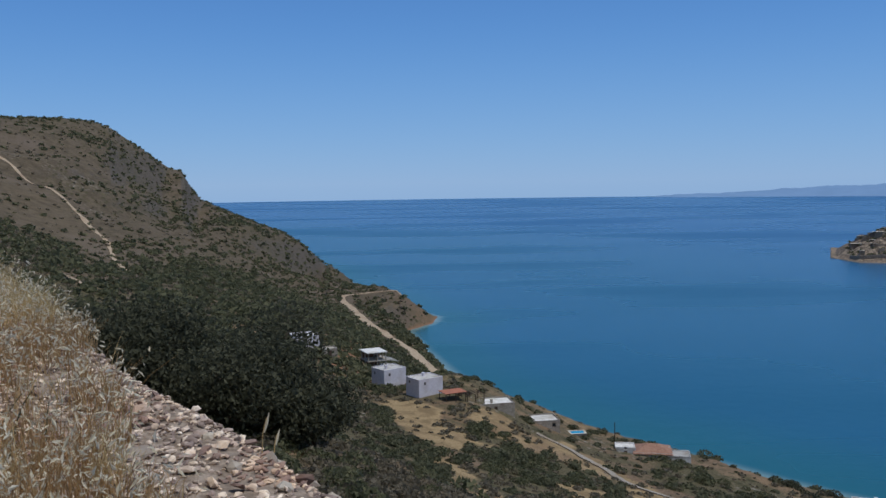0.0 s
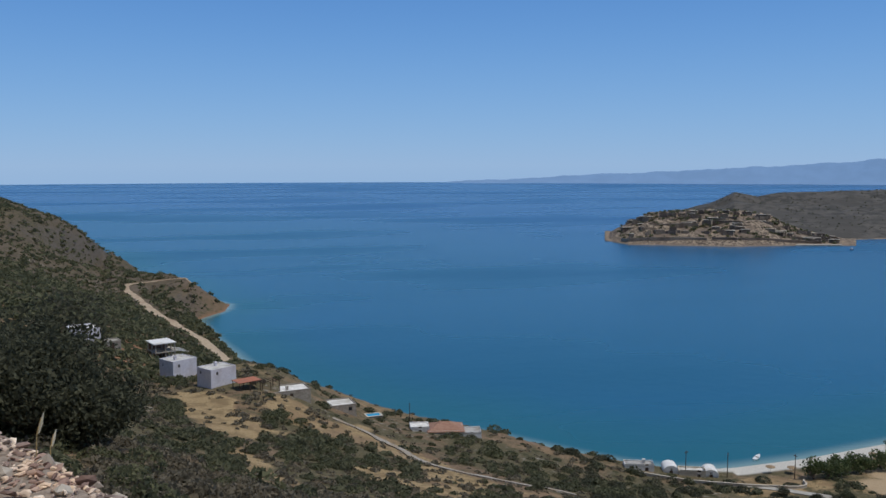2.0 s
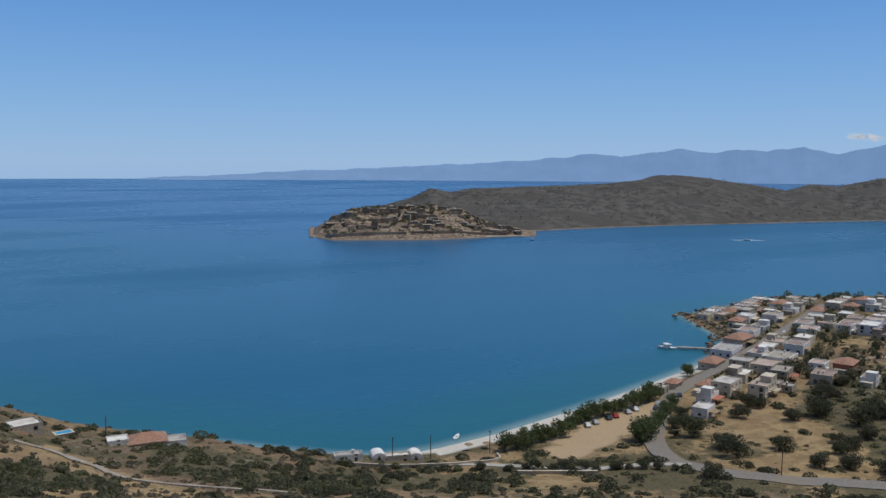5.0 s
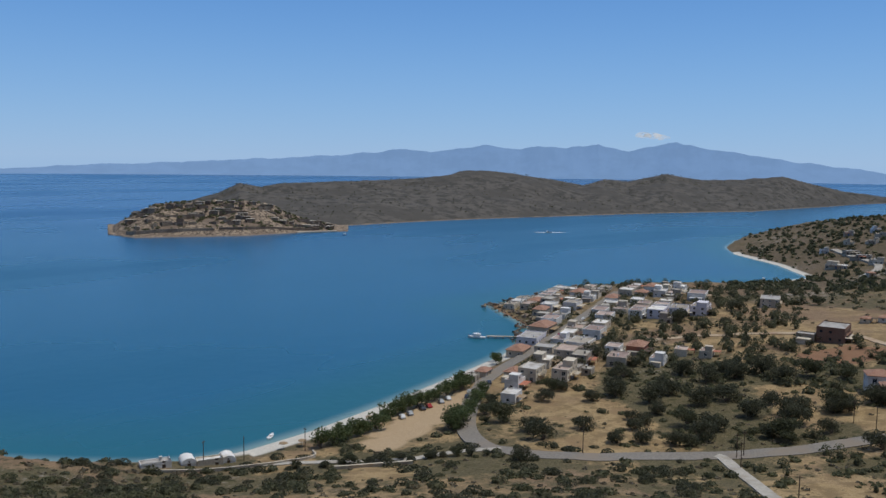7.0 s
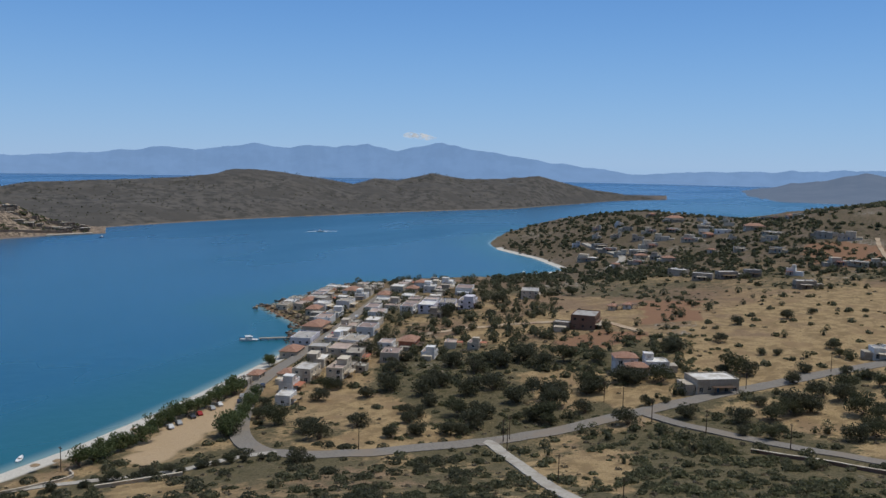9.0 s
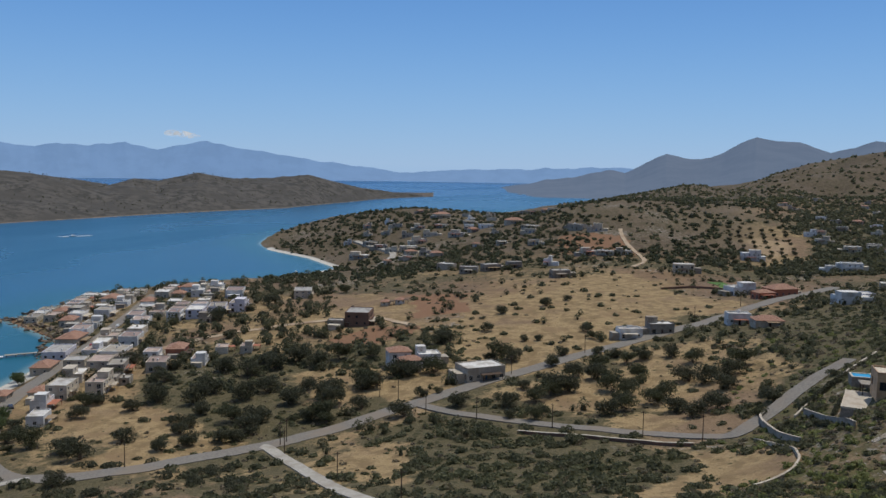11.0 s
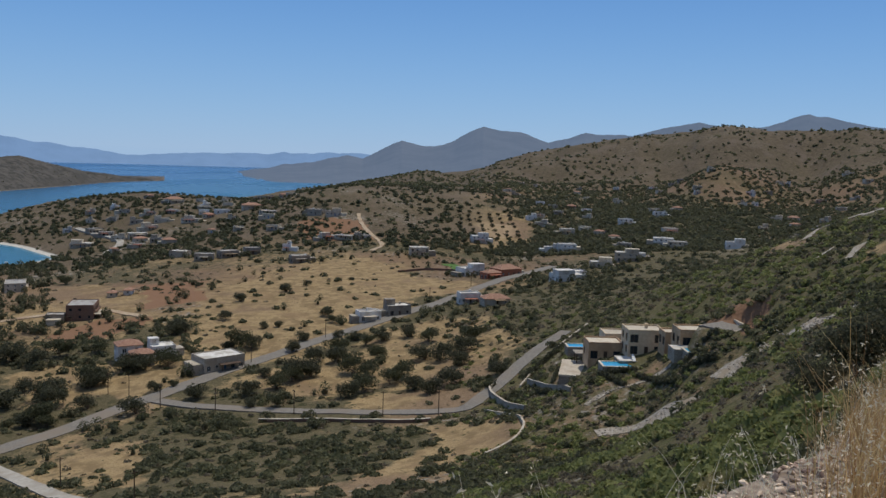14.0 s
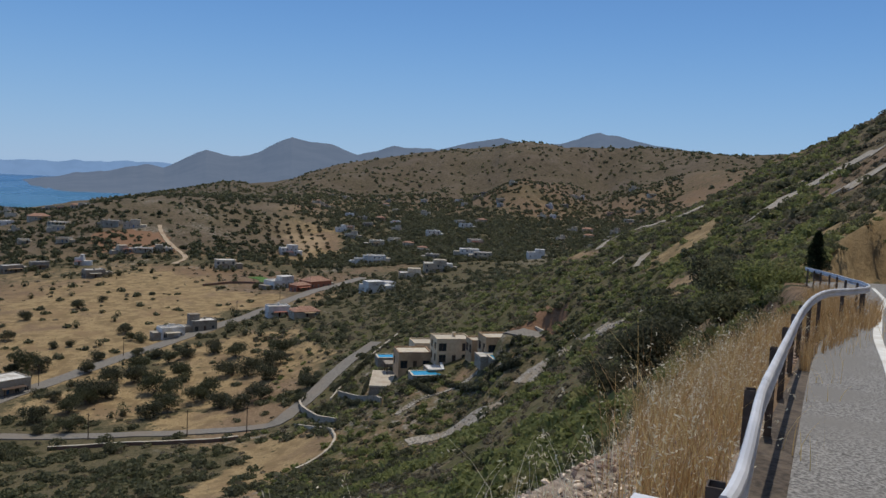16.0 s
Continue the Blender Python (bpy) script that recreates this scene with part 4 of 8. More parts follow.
def leaves_object(name, bunches, material, label, category):
    vs, fs, k = [], [], 0
    for v, f in bunches:
        vs.append(v)
        fs.append(f + k)
        k += len(v)
    me = mesh_of(name, np.concatenate(vs), np.concatenate(fs), material, smooth=False)
    return tagged(new(name, me), label, category, kind="stuff")


def smooth_line(points, step):
    """Points along a soft curve through the given ones."""
    p = np.array(points, float)
    p = np.vstack([2 * p[0] - p[1], p, 2 * p[-1] - p[-2]])
    out = []
    for i in range(1, len(p) - 2):
        n = max(2, int(np.linalg.norm(p[i + 1] - p[i]) / step))
        for t in np.arange(n) / n:
            out.append(0.5 * (2 * p[i] + (p[i + 1] - p[i - 1]) * t + (2 * p[i - 1] - 5 * p[i] + 4 * p[i + 1] - p[i + 2]) * t * t + (3 * p[i] - p[i - 1] - 3 * p[i + 1] + p[i + 2]) * t ** 3))
    out.append(p[-2])
    return np.array(out)


def ribbon(name, points, width, material, label, category="road", lift=0.12, step=3.0, shift=0.0, level=None, ragged=0.0, drape=False):
    """A strip laid over the ground, with sides that run down into it."""
    line = smooth_line(points, step)
    way = np.gradient(line, axis=0)
    way /= np.linalg.norm(way, axis=1, keepdims=True)
    side = np.stack([way[:, 1], -way[:, 0]], 1)
    half = np.full(len(line), width / 2.0) * (1 + ragged * rough(line[:, 0], line[:, 1], 6.0, 2, 8))
    cols = [-1.0, -1.0, -0.5, 0.0, 0.5, 1.0, 1.0]
    at = np.stack([line + side * (shift + c * half)[:, None] for c in cols], 1)
    z = land(at[..., 0], at[..., 1]) if level is None else level(at[..., 0], at[..., 1])
    if level is None and not drape:
        z[:, 1:6] = 0.35 * z[:, 1:6] + 0.65 * z[:, 1:6].max(1, keepdims=True)
    z = z + lift
    z[:, 0] -= 0.5 if drape else 1.2
    z[:, -1] -= 0.5 if drape else 1.2
    v = np.concatenate([at, z[..., None]], -1).reshape(-1, 3)
    me = mesh_of(name, v, grid_faces(len(line), len(cols)), material, smooth=False)
    me.flip_normals()
    return tagged(new(name, me), label, category, kind="structure")


# ---- roads and tracks on the plain ----
MAIN = [(265.0, 231.7), (232.1, 209.8), (207.7, 188.9), (195.0, 169.0), (196.8, 150.5), (206.5, 136.3), (218.6, 127), (230.3, 117), (243.4, 105.6), (259.0, 93.4), (274.6, 83.0), (285.9, 74.2), (298.3, 65), (312.8, 55), (330.0, 40), (346.0, 28), (371.0, 5), (388.2, -10.2), (417.8, -35.5), (457.5, -59.5), (502.7, -91), (523.3, -104.9)]
BRANCH = [(279.6, 74.0), (272.2, 62.6), (265.0, 49.7), (256.8, 26.8), (246.6, 2.2), (239.2, -14.0), (236.0, -24.0), (242.1, -29.0), (251.1, -35.6), (265.7, -44.3), (278.6, -53.4), (288.0, -63.0)]
TRACK = [(234.9, 113.0), (233.4, 109.7), (218.8, 95.7), (200.2, 80.3), (181.9, 65.1), (165.1, 51.9), (153, 44)]
STREET = [(265.0, 231.7), (288.5, 241.0), (315.8, 250.1), (346.9, 260.3), (387.4, 275.1), (436.5, 293.1), (503.0, 318.8)]
COAST_ROAD = [(139, 209.5), (152.5, 199.3), (170.1, 178.6), (185.4, 172.6), (195, 163)]
COAST_TRACK = [(-20, 610), (-69.8, 605.8), (-58, 540), (-43.2, 477.4), (-28.4, 441.2), (-17.5, 418), (-7.5, 385), (0, 356), (3, 346)]
BROWN_ROAD = [(345, 225), (373.8, 212.7), (399.0, 186.5), (412.4, 158.9), (416.6, 134.6), (399.8, 110.9)]
RESORT_ROAD = [(850, 300), (813.6, 270.4), (775.5, 239.5), (743.2, 226.7), (702.1, 224.7)]
DIRT_ROAD = [(735, 24), (706.5, 21.0), (674.9, 14.5), (626.8, 2.8), (600, 10)]
BAND_LOW = [(152.0, -59.6), (157.6, -56.6), (165, -54.8), (170.5, -51), (173.5, -48.0), (173.7, -45.6)]
BAND_HIGH = [(106, -58.2), (118, -63), (132.2, -68.1), (146, -71), (154.1, -71.6), (157.6, -69.2), (157, -65.2)]
BAND_MID = [(190.1, -66.6), (192.3, -61.1), (192.3, -55.5), (189.1, -46.7)]
TERRACE_EDGE = [(26, 240), (33.8, 237.4), (38.5, 228), (41.2, 221.5), (43, 209), (45, 200), (50.3, 195.0), (57.5, 191.7), (64.3, 186.9), (77.0, 182.9)]
FORECOURT = [(186, -73.6), (182, -76), (178.5, -78.6)]
SCREES = [
    ([(135.8, -102.0), (137.2, -109.0), (135.0, -114.0), (124.0, -111.9), (115.7, -108.9)], 6.0), ([(110.5, -91.1), (102.8, -91.2), (93.4, -87.2)], 3.5), ([(149.1, -117.2), (147.2, -120.7)], 3.0), ([(213.8, -132.6), (213.6, -137.7), (203.6, -136.8)], 5.0),
    ([(239.9, -121.4), (257.5, -136.6), (247.3, -139.1), (223.5, -134.9)], 3.0), ([(193.6, -101.0), (197.1, -108.1)], 2.0), ([(174.0, -97.2), (181.0, -104.6)], 2.2),
]
ROADS = SCREES + [(MAIN, 7.0), (BRANCH, 6.5), (TRACK, 4.0), (STREET, 6.5), (COAST_ROAD, 5.0), (COAST_TRACK, 6.0), (BAND_LOW, 4.0), (BAND_HIGH, 7.0), (BAND_MID, 2.0), (TERRACE_EDGE, 2.0), (FORECOURT, 8.0), (BROWN_ROAD, 5.0), (RESORT_ROAD, 9.0), (DIRT_ROAD, 6.0)]
ribbon("road", MAIN, 7.0, ASPHALT_FAR, "grey asphalt road across the coastal plain", lift=0.2)
ribbon("road", BRANCH, 4.8, ASPHALT_FAR, "grey asphalt side road towards the villas", lift=0.24)
ribbon("road", STREET, 6.0, ASPHALT_FAR, "narrow grey village street between houses", lift=0.28)
ribbon("road", TRACK, 4.0, CONCRETE, "pale concrete track down to the plain road", lift=0.3)
ribbon("road", COAST_ROAD, 2.8, CONCRETE, "pale concrete lane behind the beach", lift=0.22)
ribbon("footpath", [(-320, 612), (-294.0, 595.1), (-242.2, 554.3), (-210, 510), (-189.4, 482.1), (-165, 430), (-146.3, 397.7)], 2.8, DIRT, "eroded pale path down the hillside", lift=0.3, ragged=0.5, drape=True)
ribbon("footpath", [(-172, 331), (-155, 321), (-134, 303), (-124, 294)], 3.0, DIRT, "pale path across the lower hillside", lift=0.3, ragged=0.5, drape=True)
ribbon("road", COAST_TRACK, 4.6, DIRT, "sandy dirt track along the shore", lift=0.25, ragged=0.25)
ribbon("road", BROWN_ROAD, 4.5, DIRT, "pale dirt road through dry fields", lift=0.25)
ribbon("road", RESORT_ROAD, 6.0, CONCRETE, "pale winding resort road", lift=0.5)
ribbon("road", DIRT_ROAD, 3.2, DIRT, "dirt road cut into the knoll", lift=0.4, ragged=0.3)
ribbon("lawn", [(506, -41), (522, -46), (540, -44), (552, -40)], 9.0, LAWN, "green watered lawn beside the farm plot", "lawn", lift=0.25, drape=True, ragged=0.3)
# bands of loose rubble on the slopes
ribbon("rubble_band", BAND_LOW, 3.8, RUBBLE, "band of grey rubble down the slope", "rubble", lift=0.16, ragged=0.4, drape=True, step=1.5)
ribbon("rubble_band", BAND_HIGH, 6.5, RUBBLE, "band of grey rubble down the slope", "rubble", lift=0.16, ragged=0.4, drape=True, step=1.5)

ribbon("rubble_band", BAND_MID, 1.4, RUBBLE, "thin band of grey rubble below the villas", "rubble", lift=0.16, ragged=0.9, drape=True, step=1.5)
ribbon("rubble_band", TERRACE_EDGE, 2.2, RUBBLE, "tumbled dry-stone terrace edge", "rubble", lift=0.35, ragged=0.5, drape=True, step=1.2)
for scree, wide in SCREES:
    ribbon("rubble_band", scree, wide, RUBBLE, "pale stony band across the upper slope", "rubble", lift=0.2, ragged=0.8, drape=True, step=1.5)


def off_roads(x, y, extra=1.0):
    ok = np.ones(len(x), bool)
    for line, width in ROADS:
        ok &= line_distance(x, y, np.array(line)) > width / 2 + extra
    return ok


def off_road(x, y):
    return bool(off_roads(np.array([x]), np.array([y]), 3.0)[0])


# ---- houses ----
def facade(s, w, h, place, holes, depth=0.22):
    """One wall face with recessed openings. place(u, v, n) maps width, height and inward depth to a point."""
    us = sorted({0.0, w, *(a for a, b, c, d in holes), *(c for a, b, c, d in holes)})
    vs = sorted({0.0, h, *(b for a, b, c, d in holes), *(d for a, b, c, d in holes)})
    for u0, u1 in zip(us[:-1], us[1:]):
        for v0, v1 in zip(vs[:-1], vs[1:]):
            if not any(a <= u0 + 1e-6 and u1 <= c + 1e-6 and b <= v0 + 1e-6 and v1 <= d + 1e-6 for a, b, c, d in holes):
                s.quad(place(u0, v0, 0), place(u1, v0, 0), place(u1, v1, 0), place(u0, v1, 0))
    for a, b, c, d in holes:
        e = depth
        s.quad(place(a, b, 0), place(a, b, e), place(a, d, e), place(a, d, 0))
        s.quad(place(c, b, e), place(c, b, 0), place(c, d, 0), place(c, d, e))
        s.quad(place(a, b, 0), place(c, b, 0), place(c, b, e), place(a, b, e))
        s.quad(place(a, d, e), place(c, d, e), place(c, d, 0), place(a, d, 0))
        s.quad(place(a, b, e), place(c, b, e), place(c, d, e), place(a, d, e))


WINDOW_MESHES = {}


def window_meshes(w, h, dark):
    key = (round(w, 2), round(h, 2), dark)
    if key not in WINDOW_MESHES:
        f = Shape()
        f.box(0, -0.04, 0, 0.09, 0.03, h).box(w - 0.09, -0.04, 0, w, 0.03, h).box(0.09, -0.04, 0, w - 0.09, 0.03, 0.09).box(0.09, -0.04, h - 0.09, w - 0.09, 0.03, h).box(w / 2 - 0.03, -0.03, 0.09, w / 2 + 0.03, 0.02, h - 0.09)
        p = Shape()
        p.box(0.09, 0.0, 0.09, w - 0.09, 0.015, h - 0.09)
        WINDOW_MESHES[key] = (f.mesh("window", FRAME_DARK if dark else FRAME_WHITE), p.mesh("pane", GLASS))
    return WINDOW_MESHES[key]


DOOR_MESHES = {}


def door_mesh(material):
    if material.name not in DOOR_MESHES:
        s = Shape()
        s.box(0, -0.02, 0, 1.0, 0.04, 2.1).box(0.12, -0.04, 0.2, 0.88, -0.02, 0.95).box(0.12, -0.04, 1.1, 0.88, -0.02, 1.95)
        DOOR_MESHES[material.name] = s.mesh("door", material)
    return DOOR_MESHES[material.name]


def hipped(s, w, d, z, rise, over=0.45):
    x0, x1, y0, y1 = -w / 2 - over, w / 2 + over, -d / 2 - over, d / 2 + over
    e = min(w, d) / 2 + over
    if w >= d:
        a, b = (x0 + e * 0.9, 0, z + rise), (x1 - e * 0.9, 0, z + rise)
    else:
        a, b = (0, y0 + e * 0.9, z + rise), (0, y1 - e * 0.9, z + rise)
    k = len(s.v)
    s.v += [(x0, y0, z), (x1, y0, z), (x1, y1, z), (x0, y1, z), a, b, (x0, y0, z - 0.18), (x1, y0, z - 0.18), (x1, y1, z - 0.18), (x0, y1, z - 0.18)]
    if w >= d:
        s.f += [(k, k + 1, k + 5, k + 4), (k + 1, k + 2, k + 5), (k + 2, k + 3, k + 4, k + 5), (k + 3, k, k + 4)]
    else:
        s.f += [(k, k + 1, k + 4), (k + 1, k + 2, k + 5, k + 4), (k + 2, k + 3, k + 5), (k + 3, k, k + 4, k + 5)]
    s.f += [(k + 6, k + 7, k + 1, k), (k + 7, k + 8, k + 2, k + 1), (k + 8, k + 9, k + 3, k + 2), (k + 9, k + 6, k, k + 3), (k + 9, k + 8, k + 7, k + 6)]


STYLES = {
    "white": (WHITEWASH, DECK, "whitewashed flat-roofed house", False), "lilac": (LILAC, DECK, "pale lilac-white cubic house with a flat roof", True),
    "beige": (BEIGE, CREAM, "beige rendered flat-roofed villa", True), "cream": (CREAM, DECK, "cream rendered flat-roofed house", False), "ochre": (OCHRE, CREAM, "ochre rendered flat-roofed villa", True),
    "brown": (BROWN, DECK, "dark brown flat-roofed house in a dry field", True), "stone": (GREY_STONE, DECK, "grey stone house with a flat roof", True),
    "tile": (WHITEWASH, TILES, "white house with a red clay tile roof", False), "tile_cream": (CREAM, TILES, "cream house with a red clay tile roof", False),
    "red": (BRICK_RED, TILES, "brick-red house with a clay tile roof", False), "shed": (GREY_STONE, CONCRETE, "low grey concrete outbuilding", True),
}
TAKEN = []


def house(x, y, w, d, h, turn, style, seed, name="house", base=None, label="", group="", openings=True, parapet=0.45, few=False):
    g = random.Random(seed)
    wall, top, text, dark = STYLES[style]
    if top is DECK and group == "village houses":
        top = g.choice([DECK, DECK, DECK, GREY_STONE, ROOF_PINK, ROOF_PINK])
    z = spot(x, y) if base is None else base
    TAKEN.append((x, y, max(w, d) * 0.62))
    if not label:
        label = text.replace(" in a dry field", "") + (" of two storeys" if h > 5.2 else " of one storey")
    ob = thing(name, x, y, z, turn, label, "house", group)
    storeys = max(1, round(h / 3.1))
    sh = h / storeys
    s = Shape()
    wins = []
    a, b = w / 2, d / 2
    sides = [(w, lambda u, v, n: (-a + u, -b + n, v), 0), (d, lambda u, v, n: (a - n, -b + u, v), 90), (w, lambda u, v, n: (a - u, b - n, v), 180), (d, lambda u, v, n: (-a + n, b - u, v), 270)]
    for k, (width, place, ang) in enumerate(sides):
        holes = []
        if openings and k != 2:
            for st in range(storeys):
                n = max(1, int(width / (2.8 if name == "villa" else 3.2)))
                for i in range(n):
                    if g.random() < (0.08 if name == "villa" else 0.18) or few and (i or st == 0 or k == 1):
                        continue
                    c = width * (i + 0.5) / n
                    if st == 0 and i == n // 2 and k in (0, 1):
                        hole = (c - 0.5, 0.05, c + 0.5, 2.15)
                        wins.append(("door", hole, place, ang))
                    else:
                        ww, hh = g.choice([(0.7, 0.9)] if few else [(1.1, 1.2), (1.3, 1.25), (1.6, 2.0)] if name != "villa" else [(2.1, 2.1), (1.9, 2.1)])
                        low = st * sh + (0.95 if hh < 1.9 else 0.15)
                        hole = (c - ww / 2, low, c + ww / 2, min(low + hh, st * sh + sh - 0.3))
                        wins.append(("window", hole, place, ang))
                    holes.append(hole)
        facade(s, width, h, place, holes)
        s.quad(place(0, -2.5, 0), place(width, -2.5, 0), place(width, 0, 0), place(0, 0, 0))
    part("wall", s.mesh("wall", wall), ob)
    r = Shape()
    if top is TILES:
        hipped(r, w, d, h + 0.16, min(w, d) * 0.22)
        part("roof", r.mesh("roof", TILES), ob, "red clay tile roof")
    else:
        r.box(-a + 0.02, -b + 0.02, h - 0.15, a - 0.02, b - 0.02, h + 0.06)
        part("roof", r.mesh("roof", top), ob)
        if parapet:
            p, t = Shape(), 0.22
            p.box(-a, -b, h, a, -b + t, h + parapet).box(-a, b - t, h, a, b, h + parapet).box(-a, -b + t, h, -a + t, b - t, h + parapet).box(a - t, -b + t, h, a, b - t, h + parapet)
            part("parapet", p.mesh("parapet", wall), ob)
        if g.random() < 0.45:
            c = Shape().box(-0.35, -0.35, 0, 0.35, 0.35, 1.1).box(-0.45, -0.45, 1.1, 0.45, 0.45, 1.25)
            part("chimney", c.mesh("chimney", wall), ob, at=pose(g.uniform(-a + 1, a - 1), g.uniform(-b + 1, b - 1), h))
    if group in ("village houses", "resort buildings on the knoll", "scattered houses on the plain", "houses in the valley"):
        if top is not TILES and g.random() < 0.35:
            uw, ud, ux, uy = w * g.uniform(0.35, 0.6), d * g.uniform(0.4, 0.7), g.choice([-1, 1]), g.choice([-1, 1])
            ux, uy = ux * (w - uw) / 2 * 0.98, uy * (d - ud) / 2 * 0.98
            room = Shape().box(-uw / 2, -ud / 2, 0, uw / 2, ud / 2, 2.5).box(-uw / 2 - 0.12, -ud / 2 - 0.12, 2.5, uw / 2 + 0.12, ud / 2 + 0.12, 2.66)
            up = part("upper_room", room.mesh("upper_room", wall), ob, at=pose(ux, uy, h + 0.06))
            part("window", window_meshes(1.1, 1.2, True)[0], up, at=pose(-0.55, -ud / 2 - 0.01, 0.9))
        if g.random() < 0.55:
            aw = g.uniform(0.4, 0.8) * w
            lean = Shape().box(-aw / 2, -3.0, 0, aw / 2, 0.0, 0.1).box(-aw / 2, -3.0, -2.5, -aw / 2 + 0.15, -2.85, 0).box(aw / 2 - 0.15, -3.0, -2.5, aw / 2, -2.85, 0)
            part("awning", lean.mesh("awning", g.choice([THATCH, DARK_WOOD, CREAM, BRICK_RED])), ob, at=pose(g.uniform(-0.1, 0.1) * w, -b, 2.6))
        if storeys > 1:
            part("balcony", Shape().box(-w * 0.3, -1.2, 0, w * 0.3, 0, 0.15).box(-w * 0.3, -1.2, 0.15, w * 0.3, -1.12, 1.0).mesh("balcony", wall), ob, at=pose(0, -b, sh))
        if g.random() < 0.6:
            ew, eh = g.uniform(3, 5), h * g.uniform(0.45, 0.7)
            annex = Shape().box(0, -d * 0.35, -2, ew, d * 0.35, eh).box(-0.02, -d * 0.35 - 0.1, eh, ew + 0.1, d * 0.35 + 0.1, eh + 0.15)
            part("annex", annex.mesh("annex", g.choice([wall, GREY_STONE, CREAM])), ob, at=pose(a, 0, 0) if g.random() < 0.5 else pose(-a, 0, 0, 0, 0, 180))
        if top is not TILES and g.random() < 0.3:
            tank = Shape().tube([(-0.6, 0, 0.75), (0.6, 0, 0.75)], [0.28, 0.28], 10).box(-0.5, -0.2, 0, -0.4, 0.2, 0.5).box(0.4, -0.2, 0, 0.5, 0.2, 0.5)
            part("water_tank", tank.mesh("water_tank", FRAME_WHITE), ob, at=pose(g.uniform(-0.3, 0.3) * w, g.uniform(-0.3, 0.3) * d, h + 0.06))
    for kind, (u0, v0, u1, v1), place, ang in wins:
        m = Matrix.Translation(place(u0, v0, 0.13)) @ pose(0, 0, 0, 0, 0, ang)
        if kind == "door":
            part("door", door_mesh(DARK_WOOD if dark or seed % 3 else SHUTTER), ob, at=m)
        else:
            fm, pm = window_meshes(u1 - u0, v1 - v0, dark)
            win = part("window", fm, ob, at=m)
            part("pane", pm, win)
    return ob


def facing_turn(x, y, more=0.0):
    return -math.degrees(math.atan2(x, y)) + more


# half-built and finished villas on the slope above the shore track
SHORE_VILLAS = "villas above the shore track"
house(-49, 296, 9.0, 8, 3.4, facing_turn(-49, 296, 12), "lilac", 3, group=SHORE_VILLAS)
house(-40, 292, 5.0, 5, 2.4, facing_turn(-40, 292, 12), "shed", 4, group=SHORE_VILLAS)
house(-18, 271, 8.4, 7.2, 5.6, facing_turn(-18, 271, 34), "lilac", 5, group=SHORE_VILLAS, few=True, parapet=0.25)
house(-6.2, 254.5, 8.6, 7.0, 5.0, facing_turn(-6.2, 254.5, 34), "lilac", 6, group=SHORE_VILLAS, few=True, parapet=0.25)
house(14.2, 252, 11.5, 8, 2.6, facing_turn(17.5, 258, 15), "stone", 7, base=spot(14.2, 252) - 1.6, group=SHORE_VILLAS)
house(29.2, 263, 11.5, 8, 2.6, facing_turn(31.5, 266, 15), "stone", 8, base=spot(29.2, 263) - 1.6, group=SHORE_VILLAS)
house(64, 260, 11.0, 9, 1.7, facing_turn(64, 260, 4), "tile", 9, group=SHORE_VILLAS)
house(56.0, 262, 6.0, 7, 1.2, facing_turn(56, 262, 4), "white", 10, group=SHORE_VILLAS)
house(72.0, 257.5, 6.0, 7, 1.5, facing_turn(71, 257, 4), "white", 11, group=SHORE_VILLAS)


def concrete_skeleton(x, y, turn):
    """A house under construction: slabs on columns."""
    z = spot(x, y)
    TAKEN.append((x, y, 9))
    ob = thing("unfinished_house", x, y, z, turn, "unfinished concrete house frame with a pale roof slab", "house", SHORE_VILLAS)
    part("slab", Shape().box(-5, -4, -1.5, 6, 4.5, 0.25).mesh("slab", CONCRETE), ob)
    part("slab", Shape().box(-5, -4, 3.1, 3.5, 4, 3.35).mesh("slab", CONCRETE), ob)
    part("roof", Shape().box(-5.3, -4.3, 6.2, 2.4, 4.3, 6.5).mesh("roof", WHITEWASH), ob, "white roof slab")
    col = Shape().box(-0.18, -0.18, 0, 0.18, 0.18, 6.2).mesh("column", CONCRETE)
    for cx in (-4.6, -1.2, 2.0):
        for cy in (-3.6, 0, 3.6):
            part("column", col, ob, at=pose(cx, cy, 0.2))
    part("wall", Shape().box(-4.4, 3.2, 0.25, 2.0, 3.42, 6.2).box(-4.4, -0.2, 0.25, -1.4, 0.0, 3.1).mesh("wall", BROWN), ob, "dark unrendered brick wall")
    for k in range(4):
        part("beam", Shape().box(-0.09, -0.1, 0, 4.6, 0.1, 0.2).mesh("beam", WHITEWASH), ob, at=pose(2.4, -3.6 + 2.3 * k, 3.4, 0, 14, 0))


concrete_skeleton(-24.5, 307, facing_turn(-24.5, 307, 20))


